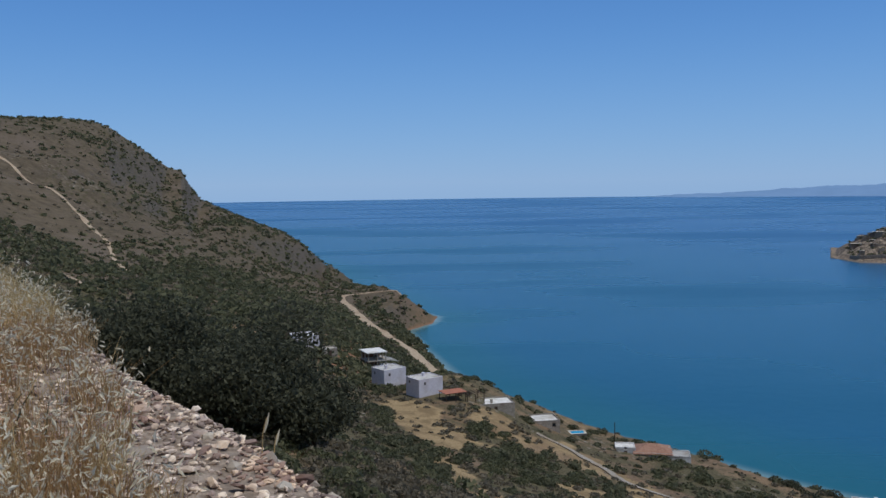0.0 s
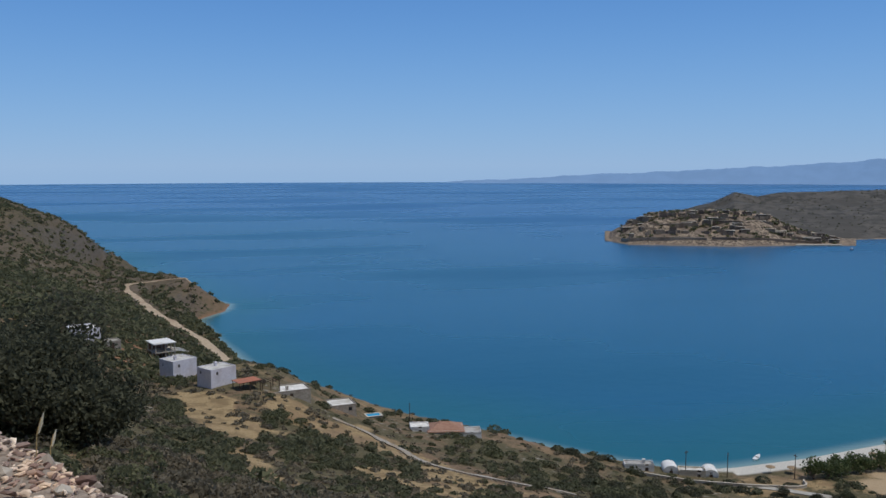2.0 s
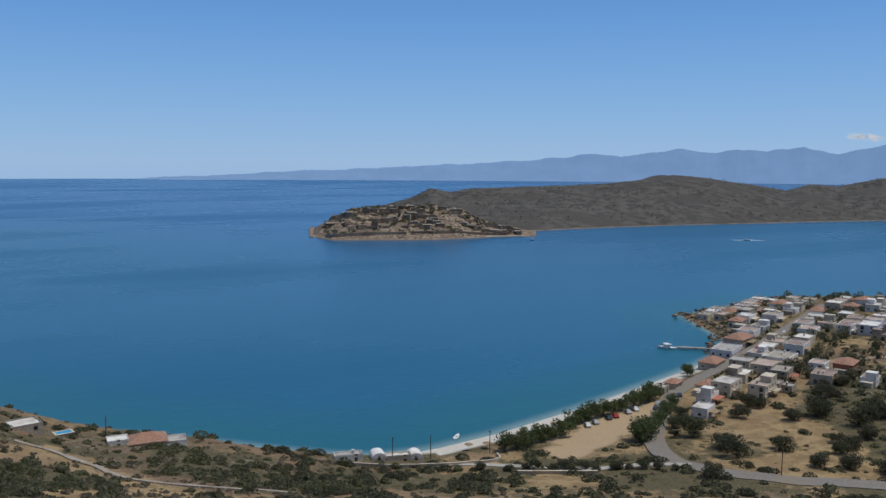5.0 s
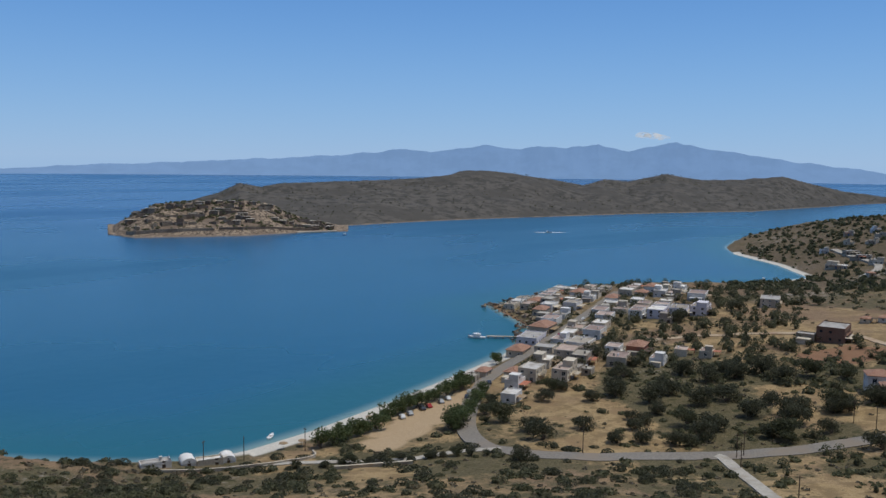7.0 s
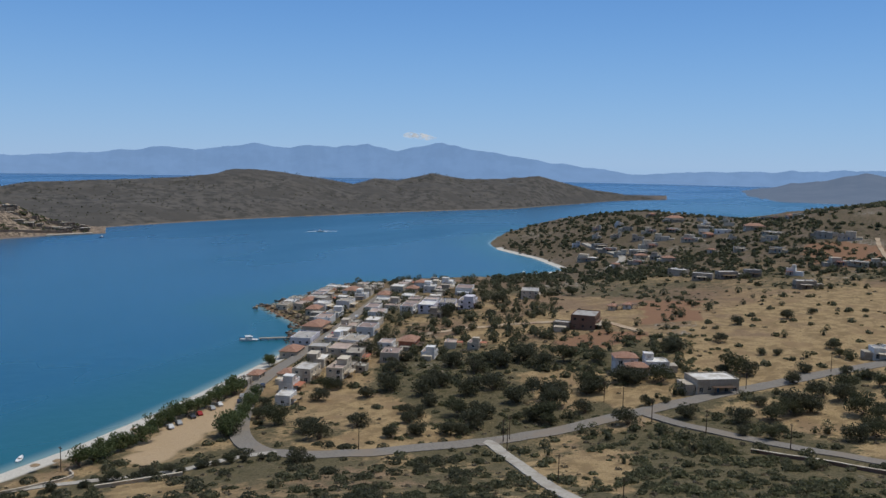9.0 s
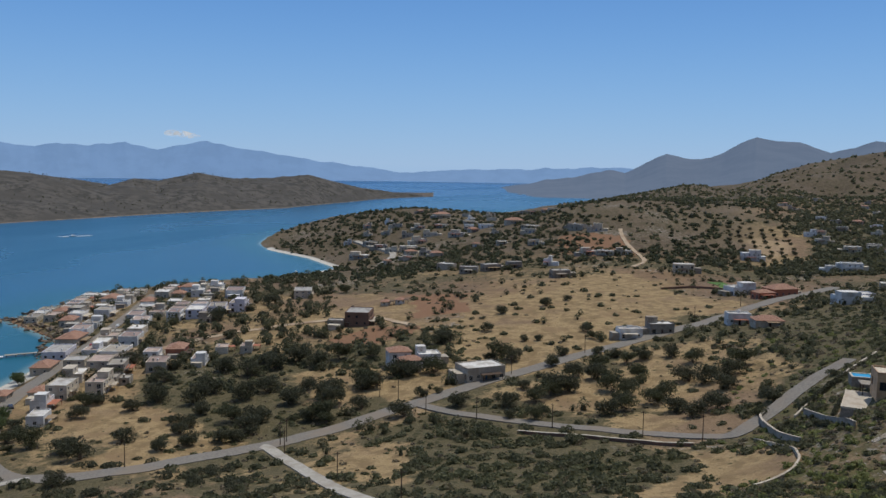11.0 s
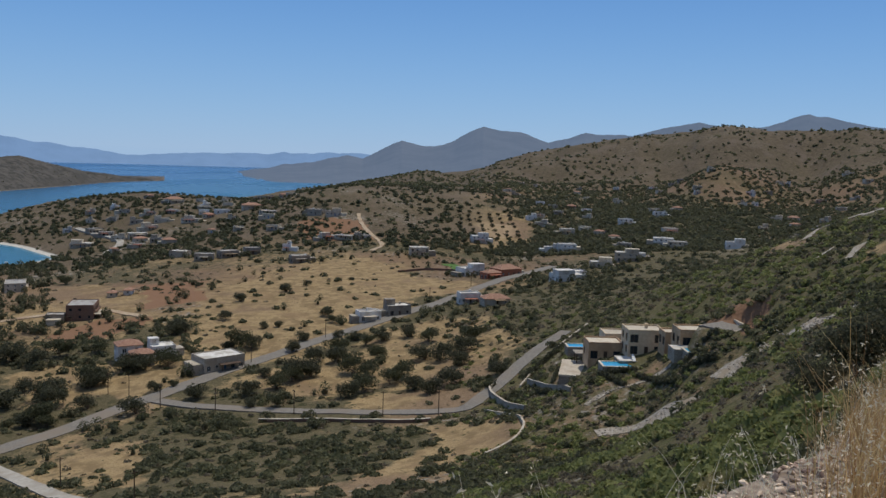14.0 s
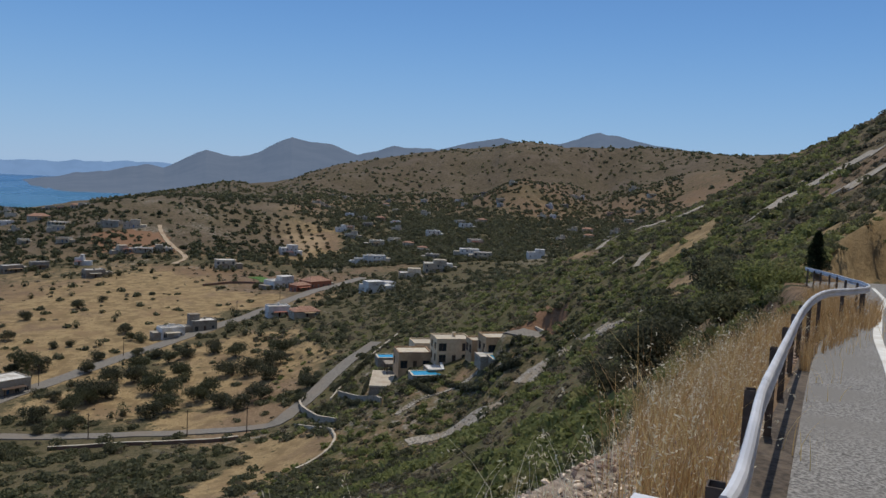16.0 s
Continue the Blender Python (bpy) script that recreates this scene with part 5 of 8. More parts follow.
def pergola(x, y, turn, w, d, h, roof, label):
    z = spot(x, y)
    TAKEN.append((x, y, max(w, d) * 0.6))
    ob = thing("pergola", x, y, z, turn, label, "pergola")
    post = Shape().box(-0.1, -0.1, -1.5, 0.1, 0.1, h).mesh("post", DARK_WOOD)
    for px in (-w / 2 + 0.3, 0, w / 2 - 0.3):
        for py in (-d / 2 + 0.3, d / 2 - 0.3):
            part("post", post, ob, at=pose(px, py, 0))
    n = max(4, int(w / 0.9))
    rafter = Shape().box(-0.07, -d / 2 - 0.3, 0, 0.07, d / 2 + 0.3, 0.16).mesh("rafter", DARK_WOOD)
    for k in range(n):
        part("rafter", rafter, ob, at=pose(-w / 2 + (k + 0.5) * w / n, 0, h))
    if roof:
        part("roof", Shape().box(-w / 2, -d / 2, h + 0.17, w / 2, d / 2, h + 0.3).mesh("roof", roof), ob)
    return ob


pergola(2.2, 247.5, facing_turn(5, 262, 27), 7, 5, 2.2, BRICK_RED, "dark timber pergola beside the villas")
pergola(8.2, 250.5, facing_turn(10, 262, 25), 6, 5, 2.2, None, "dark open timber pergola beside the villas")

# village: x, y, width, height, style
VILLAGE = [
    (265, 215, 9.0, 5.4, "white"), (247, 202, 9.0, 5.0, "white"), (280, 218, 12.5, 7.6, "cream"), (303, 229, 12, 4.7, "cream"), (320, 229, 14, 6.8, "cream"), (341, 236, 16, 5.2, "white"), (321, 202, 13, 5.4, "cream"), (331, 188, 9.5, 4.0, "white"),
    (343, 206, 12, 6.2, "red"), (351, 188, 8.6, 3.8, "cream"), (352, 176, 8.5, 3.8, "cream"), (319, 257, 13, 4.4, "tile_cream"), (343, 268, 14, 5.3, "lilac"), (364, 277, 16, 5.5, "tile_cream"), (385, 287, 14, 6.4, "white"), (366, 245, 14, 6.0, "white"),
    (385, 254, 12, 5.0, "cream")] + [(407, 266, 14, 5.2, "white"), (421, 254, 11.5, 6.8, "white"), (430, 246, 12, 7.2, "lilac"), (440, 238, 12.5, 6.8, "lilac"), (448, 229, 12, 7.2, "lilac"), (500, 258, 17, 6.0, "white"), (495, 209, 17, 6.6, "cream"),
    (432, 306, 13, 6.0, "white"), (461, 296, 12, 5.2, "tile"), (494, 306, 14, 5.5, "cream"), (424, 318, 12, 5.6, "white"), (408, 312, 12, 4.9, "tile_cream"), (473, 330, 14, 5.3, "tile"), (404, 294, 12, 4.0, "white"), (499, 284, 12, 5.4, "white"),
    (515, 300, 12, 5.6, "tile"), (442, 277, 12, 4.9, "cream"), (464, 280, 11, 4.4, "white"),
]
STREET_XY = np.array(STREET)
VILLAGE_BOX = []
STREET_WAY = (math.cos(radians(20.3)), math.sin(radians(20.3)))


def claim(x, y, w, d, gap):
    """True, and the plot is taken, if no village house stands there yet."""
    u, v = x * STREET_WAY[0] + y * STREET_WAY[1], y * STREET_WAY[0] - x * STREET_WAY[1]
    if any(abs(u - ou) < (w + ow) / 2 + gap and abs(v - ov) < (d + od) / 2 + gap for ou, ov, ow, od in VILLAGE_BOX):
        return False
    VILLAGE_BOX.append((u, v, w, d))
    return True


for k, (x, y, w, h, style) in enumerate(VILLAGE):
    w, d, h = (w * 1.3, w * 0.75, h * 0.82) if style == "lilac" else (w * 1.0, w * 0.64, h * 0.9)
    claim(x, y, w, d, 0)
    house(x, y, w, d, h * 0.8, 20 + 3 * math.sin(k * 2.3), style, 20 + k, group="village houses")
# the rest of the village stands in close rows along the street
VILLAGE_PLOT = np.array([(258, 215), (270, 207), (304, 203), (352, 206), (371, 243), (408, 254), (418, 232), (490, 262), (540, 278), (580, 340), (420, 480), (330, 330)])
filler = random.Random(5)
made = 0
for row in (9.5, -10, 20, -20.5, 30.5, -31, 41, -41.5, 52, -52, 63, -62.5, 74, -73, 85, -84, 96, 107):
    along = 6.0
    while along < 330:
        w, d = filler.uniform(7.5, 15.0), filler.uniform(6.5, 8.8)
        along += w / 2
        x = 265 + STREET_WAY[0] * along - STREET_WAY[1] * row
        y = 231.7 + STREET_WAY[1] * along + STREET_WAY[0] * row
        px, py = np.array([x]), np.array([y])
        along += w / 2 + filler.choice([0.3, 0.6, 1.2, 2.5, 5.5])
        if math.hypot(x, y) > 612 or shore_gap(px, py)[0] < 7 or not inside(px, py, VILLAGE_PLOT)[0] or line_distance(px, py, np.array(BROWN_ROAD))[0] < 9 or line_distance(px, py, STREET_XY)[0] < d / 2 + 3.4 or filler.random() < 0.08 + 0.004 * max(0, -row):
            continue
        if claim(x, y, w, d, 0.25):
            house(x, y, w, d, filler.choice([2.8, 3.0, 3.0, 3.2, 3.3, 4.8]), 20.3 + filler.uniform(-3, 3), filler.choice(["white", "cream", "cream", "stone", "stone", "shed", "cream", "white", "stone", "tile_cream"] if row > -25 else ["white", "cream", "stone", "shed"]), 200 + made, group="village houses")
            made += 1

# houses on the plain
PLAIN_HOUSES = "scattered houses on the plain"
house(406, 141, 17, 12, 6.6, 10, "brown", 301, group=PLAIN_HOUSES)
house(397, 150, 6, 8, 3.6, 10, "stone", 302, group=PLAIN_HOUSES)
house(331, 98, 9, 8, 6.2, -62, "tile", 303, group=PLAIN_HOUSES)
house(324, 91, 8, 7, 4.6, -62, "tile_cream", 304, group=PLAIN_HOUSES)
house(333, 86, 9, 8, 4.6, -62, "white", 305, group=PLAIN_HOUSES)
house(316, 61, 16, 11, 4.6, -52, "cream", 306, group=PLAIN_HOUSES)
for k, (x, y, w, h, turn, style) in enumerate([
    (299, 203, 6, 2.6, 20, "shed"), (456, 143, 6, 2.4, 5, "tile_cream"), (461, 136, 6, 2.4, 5, "tile"), (379, 7, 10, 4.0, -70, "white"), (388, -6, 11, 4.2, -72, "stone"), (400, -40, 10, 4.6, -80, "white"), (388, -51, 12, 2.8, -80, "tile_cream"),
    (498, -50, 14, 4.2, -60, "white"), (490, -70, 15, 4.0, -60, "red"), (479, -60, 10, 3.4, -60, "red"), (437, -95, 16, 3.4, -75, "white"), (447, -100, 12, 3.4, -75, "lilac"), (587, -23, 13, 5.6, -85, "cream")] + [(663, -73, 13, 5.0, -85, "white"), (521, -150, 14, 5.4, -100, "cream"), (530, -158, 12, 4.0, -100, "white"),
    (498, -128, 13, 3.0, -100, "cream"), (606, -130, 13, 5.6, -95, "white"), (612, -120, 10, 3.6, -95, "white"), (604, -200, 14, 5.6, -105, "white"), (585, -204, 13, 4.8, -105, "cream"), (700, -150, 12, 4, -95, "cream"), (740, -210, 12, 5, -95, "white"), (680, -230, 12, 4, -95, "cream"), (800, -260, 12, 5, -95, "white"), (560, -235, 12, 4, -105, "white"),
]):
    house(x, y, w, w * 0.7, h, turn, style, 320 + k, group=PLAIN_HOUSES)

# resort on the knoll
RESORT = [
    (863, 181, 10, 8, "white"), (597, 109, 13, 7.0, "stone"), (589, 123, 13, 6, "stone"), (617, 146, 13, 5.6, "stone"), (607, 94, 11, 7, "stone"), (559, 56, 12, 6.6, "stone"), (613, 70, 6, 6, "white"), (649, 31, 14, 3.2, "cream"), (651, 44, 13, 3.2, "cream"), (648, 18, 12, 3.2, "cream"), (742, 61, 15, 6, "stone"), (731, 45, 13, 4.6, "cream"),
    (948, 231, 18, 5, "tile_cream")] + [(832, 214, 14, 4.4, "cream"), (815, 182, 17, 4.2, "cream"), (772, 220, 16, 4.2, "cream"), (800, 217, 13, 5, "cream"), (766, 266, 18, 4, "cream"), (772, 236, 12, 4.2, "cream"), (861, 163, 14, 4.4, "white"), (855, 133, 18, 4.4, "tile_cream"), (783, 106, 16, 3, "cream"), (800, 256, 13, 4.2, "stone"), (824, 275, 13, 4.4, "stone"), (840, 240, 12, 4, "stone"), (880, 215, 13, 4, "cream"), (905, 190, 13, 4, "cream"),
]
for k, (x, y, w, h, style) in enumerate(RESORT):
    house(x, y, w, w * 0.6, min(h, 5.4) * 0.8, facing_turn(x, y, 25 * math.sin(k * 1.7)), style, 400 + k, group="resort buildings on the knoll")

# small houses spread over the valley and the knoll
for k in range(110):
    b, r = (filler.uniform(98, 121), filler.uniform(600, 1250)) if k < 65 else (filler.uniform(69.5, 84), filler.uniform(700, 1020))
    x, y = bearing_xy(b, r)
    if any(math.hypot(x - ox, y - oy) < rad + 9 for ox, oy, rad in TAKEN) or shore_gap(np.array([x]), np.array([y]))[0] < 15:
        continue
    w = filler.uniform(6, 11)
    house(x, y, w, w * 0.65, filler.choice([3.0, 3.2, 3.4]), facing_turn(x, y, filler.uniform(-40, 40)), filler.choice(["white", "cream", "tile_cream", "cream", "stone"]), 1300 + k, group="houses in the valley" if k < 65 else "resort buildings on the knoll")
# pale buildings on the far shore below the hills
for k in range(26):
    x, y = bearing_xy(filler.uniform(89.5, 94.5), filler.uniform(2150, 2420))
    if shore_gap(np.array([x]), np.array([y]))[0] > 12:
        house(x, y, filler.uniform(12, 22), 10, filler.choice([4, 6, 7]), facing_turn(x, y, filler.uniform(-20, 20)), "white", 1450 + k, group="far shore buildings", openings=False)
# ---- villas with pools on the slope ----
VILLAS = "villas with pools on the slope"


def terrace(x, y, w, d, z, turn, top, label, drop=4.0):
    ob = thing("terrace", x, y, z, turn, label, "terrace", VILLAS)
    TAKEN.append((x, y, max(w, d) * 0.55))
    part("retaining_wall", Shape().box(-w / 2, -d / 2, -drop, w / 2, d / 2, -0.08).mesh("retaining_wall", GREY_STONE), ob)
    part("paving", Shape().box(-w / 2 + 0.05, -d / 2 + 0.05, -0.08, w / 2 - 0.05, d / 2 - 0.05, 0.0).mesh("paving", top), ob)
    edge = Shape().box(-w / 2 - 0.12, -d / 2 - 0.12, -0.3, w / 2 + 0.12, -d / 2 + 0.1, 0.12).box(-w / 2 - 0.12, -d / 2 + 0.1, -0.3, -w / 2 + 0.1, d / 2, 0.12)
    part("coping", edge.mesh("coping", CREAM), ob)
    return ob


def pool(x, y, w, d, z, turn):
    ob = thing("swimming_pool", x, y, z, turn, "bright blue rectangular swimming pool with pale coping", "pool", VILLAS)
    TAKEN.append((x, y, max(w, d) * 0.55))
    rim = Shape().box(-w / 2 - 0.4, -d / 2 - 0.4, -2.5, w / 2 + 0.4, -d / 2, 0.15).box(-w / 2 - 0.4, d / 2, -2.5, w / 2 + 0.4, d / 2 + 0.4, 0.15).box(-w / 2 - 0.4, -d / 2, -2.5, -w / 2, d / 2, 0.15).box(w / 2, -d / 2, -2.5, w / 2 + 0.4, d / 2, 0.15)
    part("wall", rim.mesh("wall", GREY_STONE), ob)
    lip = Shape().box(-w / 2 - 0.5, -d / 2 - 0.5, 0.15, w / 2 + 0.5, -d / 2 + 0.05, 0.27).box(-w / 2 - 0.5, d / 2 - 0.05, 0.15, w / 2 + 0.5, d / 2 + 0.5, 0.27).box(-w / 2 - 0.5, -d / 2 + 0.05, 0.15, -w / 2 + 0.05, d / 2 - 0.05, 0.27).box(w / 2 - 0.05, -d / 2 + 0.05, 0.15, w / 2 + 0.5, d / 2 - 0.05, 0.27)
    part("coping", lip.mesh("coping", CREAM), ob)
    part("water", Shape().box(-w / 2, -d / 2, -2.4, w / 2, d / 2, 0.12).mesh("water", POOL), ob, "bright blue pool water")
    return ob


VT = facing_turn(210, -64, 14)
house(221.5, -58.6, 9.0, 8.0, 4.1, VT, "ochre", 501, base=43.0, group=VILLAS, name="villa", label="ochre flat-roofed villa with a pool terrace")
house(231.5, -65.5, 9.0, 8, 4.0, VT, "beige", 502, base=43.4, group=VILLAS, name="villa", label="low villa with a pale flat roof")
house(214.6, -67.2, 9.4, 8, 6.0, VT, "beige", 503, base=46.0, group=VILLAS, name="villa", label="two-storey beige villa with dark windows")
house(204.5, -71.4, 5.0, 6, 3.2, VT, "ochre", 504, base=50.2, group=VILLAS, name="villa", label="ochre link building with a terrace roof")
house(190.5, -72.2, 9.4, 7, 3.6, VT, "ochre", 505, base=53.4, group=VILLAS, name="villa", label="ochre flat-roofed villa with a pale roof")
terrace(222.5, -52.4, 9, 18, 39.4, VT - 12, CREAM, "paved villa terrace with a dark retaining wall", 4)
terrace(184.5, -69.0, 9, 5, 53.9, VT, DECK, "paved terrace beside the villa", 3)
pool(205.0, -58.6, 8.4, 5.0, 44.7, VT)
pool(238.5, -55.2, 4.6, 4.4, 41.8, VT)
pool(180.6, -69.3, 5.6, 4.4, 54.0, VT)
terrace(208.8, -63.6, 9, 6, 45.4, VT, WHITEWASH, "white paved deck between the pool and the villa", 3)


def shade_roof(x, y, z, turn):
    ob = thing("pergola", x, y, z, turn, "dark pergola with a grey roof on the villa terrace", "pergola", VILLAS)
    post = Shape().box(-0.12, -0.12, 0, 0.12, 0.12, 2.6).mesh("post", DARK_WOOD)
    for px in (-2.6, 2.6):
        for py in (-1.8, 1.8):
            part("post", post, ob, at=pose(px, py, 0))
    part("roof", Shape().box(-3.1, -2.3, 2.6, 3.1, 2.3, 2.85).mesh("roof", GREY_STONE), ob, "flat grey roof")


shade_roof(229.5, -55.9, 39.4, VT)


def hedge(x0, y0, x1, y1, wide, tall, seed):
    """A clipped hedge: stems inside a box of leaves."""
    n = max(2, int(math.hypot(x1 - x0, y1 - y0) / 0.9))
    px, py = np.linspace(x0, x1, n), np.linspace(y0, y1, n)
    pz = land(px, py)
    ob = tagged(new("hedge"), "dark green clipped garden hedge beside the villas", "hedge", "villa garden hedges")
    v, f = bushes(px, py, pz, np.full(n, wide), np.full(n, tall), 90, 0.2, seed)
    part("foliage", mesh_of("foliage", v, f, LEAF_DARK, smooth=False), ob)
    stems = Shape()
    for a, b, c in zip(px[::2], py[::2], pz[::2]):
        stems.tube([(a, b, c - 0.3), (a, b, c + 0.4 * tall)], [0.06, 0.04], 5)
    part("stem", stems.mesh("stem", BARK), ob)


for k, (x0, y0, x1, y1, wide, tall) in enumerate([
    (246, -42, 268, -57.5, 1.0, 2.0), (231, -42.5, 243, -46.5, 0.9, 1.3), (226, -46.5, 240, -51, 0.8, 1.0), (222, -49.5, 234, -53.5, 0.8, 1.0), (214, -43.5, 226, -42.0, 0.9, 1.6), (193, -56.5, 201, -53.5, 1.0, 1.5), (189, -62.5, 196, -61.0, 0.9, 1.4), (172, -61.5, 186, -62.0, 1.1, 1.8), (166, -67, 172, -63, 1.2, 2.0), (202.0, -53.2, 200.0, -61.0, 1.0, 1.5), (177.6, -65.6, 175.8, -71.0, 1.0, 1.5), (233.0, -51.5, 231.0, -57.0, 0.9, 1.2),
]):
    hedge(x0, y0, x1, y1, wide, tall, 960 + k)


ribbon("forecourt", FORECOURT, 8.0, ASPHALT_FAR, "grey paved forecourt beside the villas", "paving", lift=0.35, drape=True, step=1.0)


def sun_lounger(x, y, z, turn):
    ob = thing("sun_lounger", x, y, z, turn, "white sun lounger on the pool terrace", "lounger", "loungers by the pool")
    part("frame", Shape().box(-0.32, -0.95, 0.25, 0.32, 0.45, 0.36).mesh("frame", CANVAS), ob)
    part("backrest", Shape().box(-0.32, 0, 0, 0.32, 0.75, 0.08).mesh("backrest", CANVAS), ob, at=pose(0, 0.45, 0.34, 35, 0, 0))
    leg = Shape().box(-0.03, -0.03, 0, 0.03, 0.03, 0.25).mesh("leg", FRAME_WHITE)
    for px in (-0.27, 0.27):
        for py in (-0.85, 0.4):
            part("leg", leg, ob, at=pose(px, py, 0))
    return ob


first = sun_lounger(206, -62.6, 45.4, VT)
for k in range(1, 5):
    copy_thing(first, pose(206 + 1.2 * k, -62.6 - 0.3 * k, 45.4, 0, 0, VT))


def wall_line(name, points, height, thick, material, label, cap=None, group="", sink=1.0):
    """A low wall along a curve, with a coping."""
    line = smooth_line(points, 2.0)
    way = np.gradient(line, axis=0)
    way /= np.linalg.norm(way, axis=1, keepdims=True)
    side = np.stack([way[:, 1], -way[:, 0]], 1) * thick / 2
    z = land(line[:, 0], line[:, 1])
    ob = tagged(new(name), label, "wall", group)
    rings, tops = [], []
    for p, q, h in zip(line, side, z):
        a, b = p - q, p + q
        rings.append([(a[0], a[1], h - sink), (b[0], b[1], h - sink), (b[0], b[1], h + height), (a[0], a[1], h + height)])
        a, b = p - q * 1.35, p + q * 1.35
        tops.append([(a[0], a[1], h + height), (b[0], b[1], h + height), (b[0], b[1], h + height + 0.12), (a[0], a[1], h + height + 0.12)])
    part("body", Shape().loft(rings).mesh("body", material), ob)
    part("coping", Shape().loft(tops).mesh("coping", cap or material), ob)
    return ob


wall_line("garden_wall", [(250, -33.5), (246.7, -31.9), (241, -31.8), (235.8, -32.4), (222.3, -34), (209.5, -36.2)], 1.6, 0.5, GREY_STONE, "grey stone gate wall with a pale coping", CREAM)
wall_line("garden_wall", [(227.8, -28.4), (217.9, -31.5), (207, -34.2), (200.3, -34.2), (194.4, -33.6), (187.5, -31), (183.7, -26.9), (181.2, -23.0)], 0.7, 0.4, CREAM, "low curved pale wall round a turning place")
wall_line("retaining_wall", [(247.4, 35.9), (243.1, 18.6), (235.3, 2.0), (229.2, -13.5)], 0.9, 0.5, BROWN, "brown retaining wall below the side road", CREAM)
wall_line("garden_wall", [(240, -39.8), (252, -46.3), (268, -56), (286, -70)], 0.7, 0.4, CREAM, "low pale wall along the villa road")
wall_line("retaining_wall", [(240.6, -42.2), (227, -43.6), (214.2, -44.6), (200, -45.5)], 1.6, 0.5, GREY_STONE, "dark stone retaining wall below the villa garden")
wall_line("garden_wall", [(187, -79.5), (181.5, -81), (177, -81), (174.6, -78), (176, -74.6)], 0.6, 0.4, CREAM, "low curved pale wall round a paved forecourt")
wall_line("promenade_wall", [(112, 221), (117, 218), (134.5, 210), (154.6, 205), (160, 211)], 0.8, 0.4, CREAM, "pale promenade wall behind the beach")
wall_line("field_wall", [(512, -8), (520, -30), (505, -62)], 1.2, 0.5, BROWN, "brown boundary wall of a farm plot")

pool(42.5, 271, 4.5, 3.0, spot(42.5, 271) + 0.8, facing_turn(42, 271, 15))

# ---- beach and jetty ----
def vaulted_hut(x, y, turn):
    z = spot(x, y)
    TAKEN.append((x, y, 5))
    ob = thing("vaulted_hut", x, y, z, turn, "small white building with a barrel-vaulted roof by the beach", "hut", "vaulted beach buildings")
    part("wall", Shape().box(-2.1, -2.6, -1, 2.1, 2.6, 1.0).mesh("wall", WHITEWASH), ob)
    arc = [(2.2 * math.cos(t), 1.5 * math.sin(t) + 1.0) for t in np.linspace(math.pi, 0, 13)]
    ring = lambda yy: [(a, yy, b) for a, b in arc] + [(0.9 * a, yy, 0.95) for a, b in reversed(arc)]
    part("roof", Shape().loft([ring(-2.7), ring(2.7)]).mesh("roof", WHITEWASH), ob, "cream barrel-vaulted roof")
    part("door", door_mesh(DARK_WOOD), ob, at=pose(-0.5, -2.66, -0.2))


vaulted_hut(125, 226, facing_turn(125, 226, 10))
vaulted_hut(136, 222, facing_turn(136, 222, 10))
house(115.5, 227.5, 8.5, 5, 1.2, facing_turn(115, 227, 8), "white", 520, label="low white flat-roofed building by the beach", group="beach buildings")
house(130.5, 223, 7.5, 5, 1.1, facing_turn(130, 223, 8), "cream", 521, label="low cream flat-roofed building by the beach", group="beach buildings")
wall_line("field_wall", [(150, 188), (158, 182), (168, 174)], 0.9, 0.5, CREAM, "low tan wall below the slope")
house(263, 237.5, 8, 5, 2.6, 21, "shed", 523, label="low beach taverna with a flat grey roof", group="beach buildings")
house(274, 240, 8, 5, 2.6, 21, "tile_cream", 524, label="beach taverna with a clay tile roof", group="beach buildings")


def jetty(x0, y0, x1, y1):
    a = math.atan2(y1 - y0, x1 - x0)
    n = math.hypot(x1 - x0, y1 - y0)
    ob = tagged(new("jetty"), "narrow pale concrete jetty over the water", "jetty")
    ob.matrix_world = pose(x0, y0, 0, 0, 0, math.degrees(a))
    part("deck", Shape().box(0, -1.3, 0.75, n, 1.3, 1.15).mesh("deck", CONCRETE), ob)
    pile = Shape().tube([(0, 0, -3), (0, 0, 0.75)], [0.25, 0.25], 8).mesh("pile", GREY_STONE)
    for k in range(int(n / 4) + 1):
        for s in (-1, 1):
            part("pile", pile, ob, at=pose(1 + 4 * k * (n - 2) / (4 * max(1, int(n / 4))), s, 0))


jetty(358, 278, 340.5, 296.5)


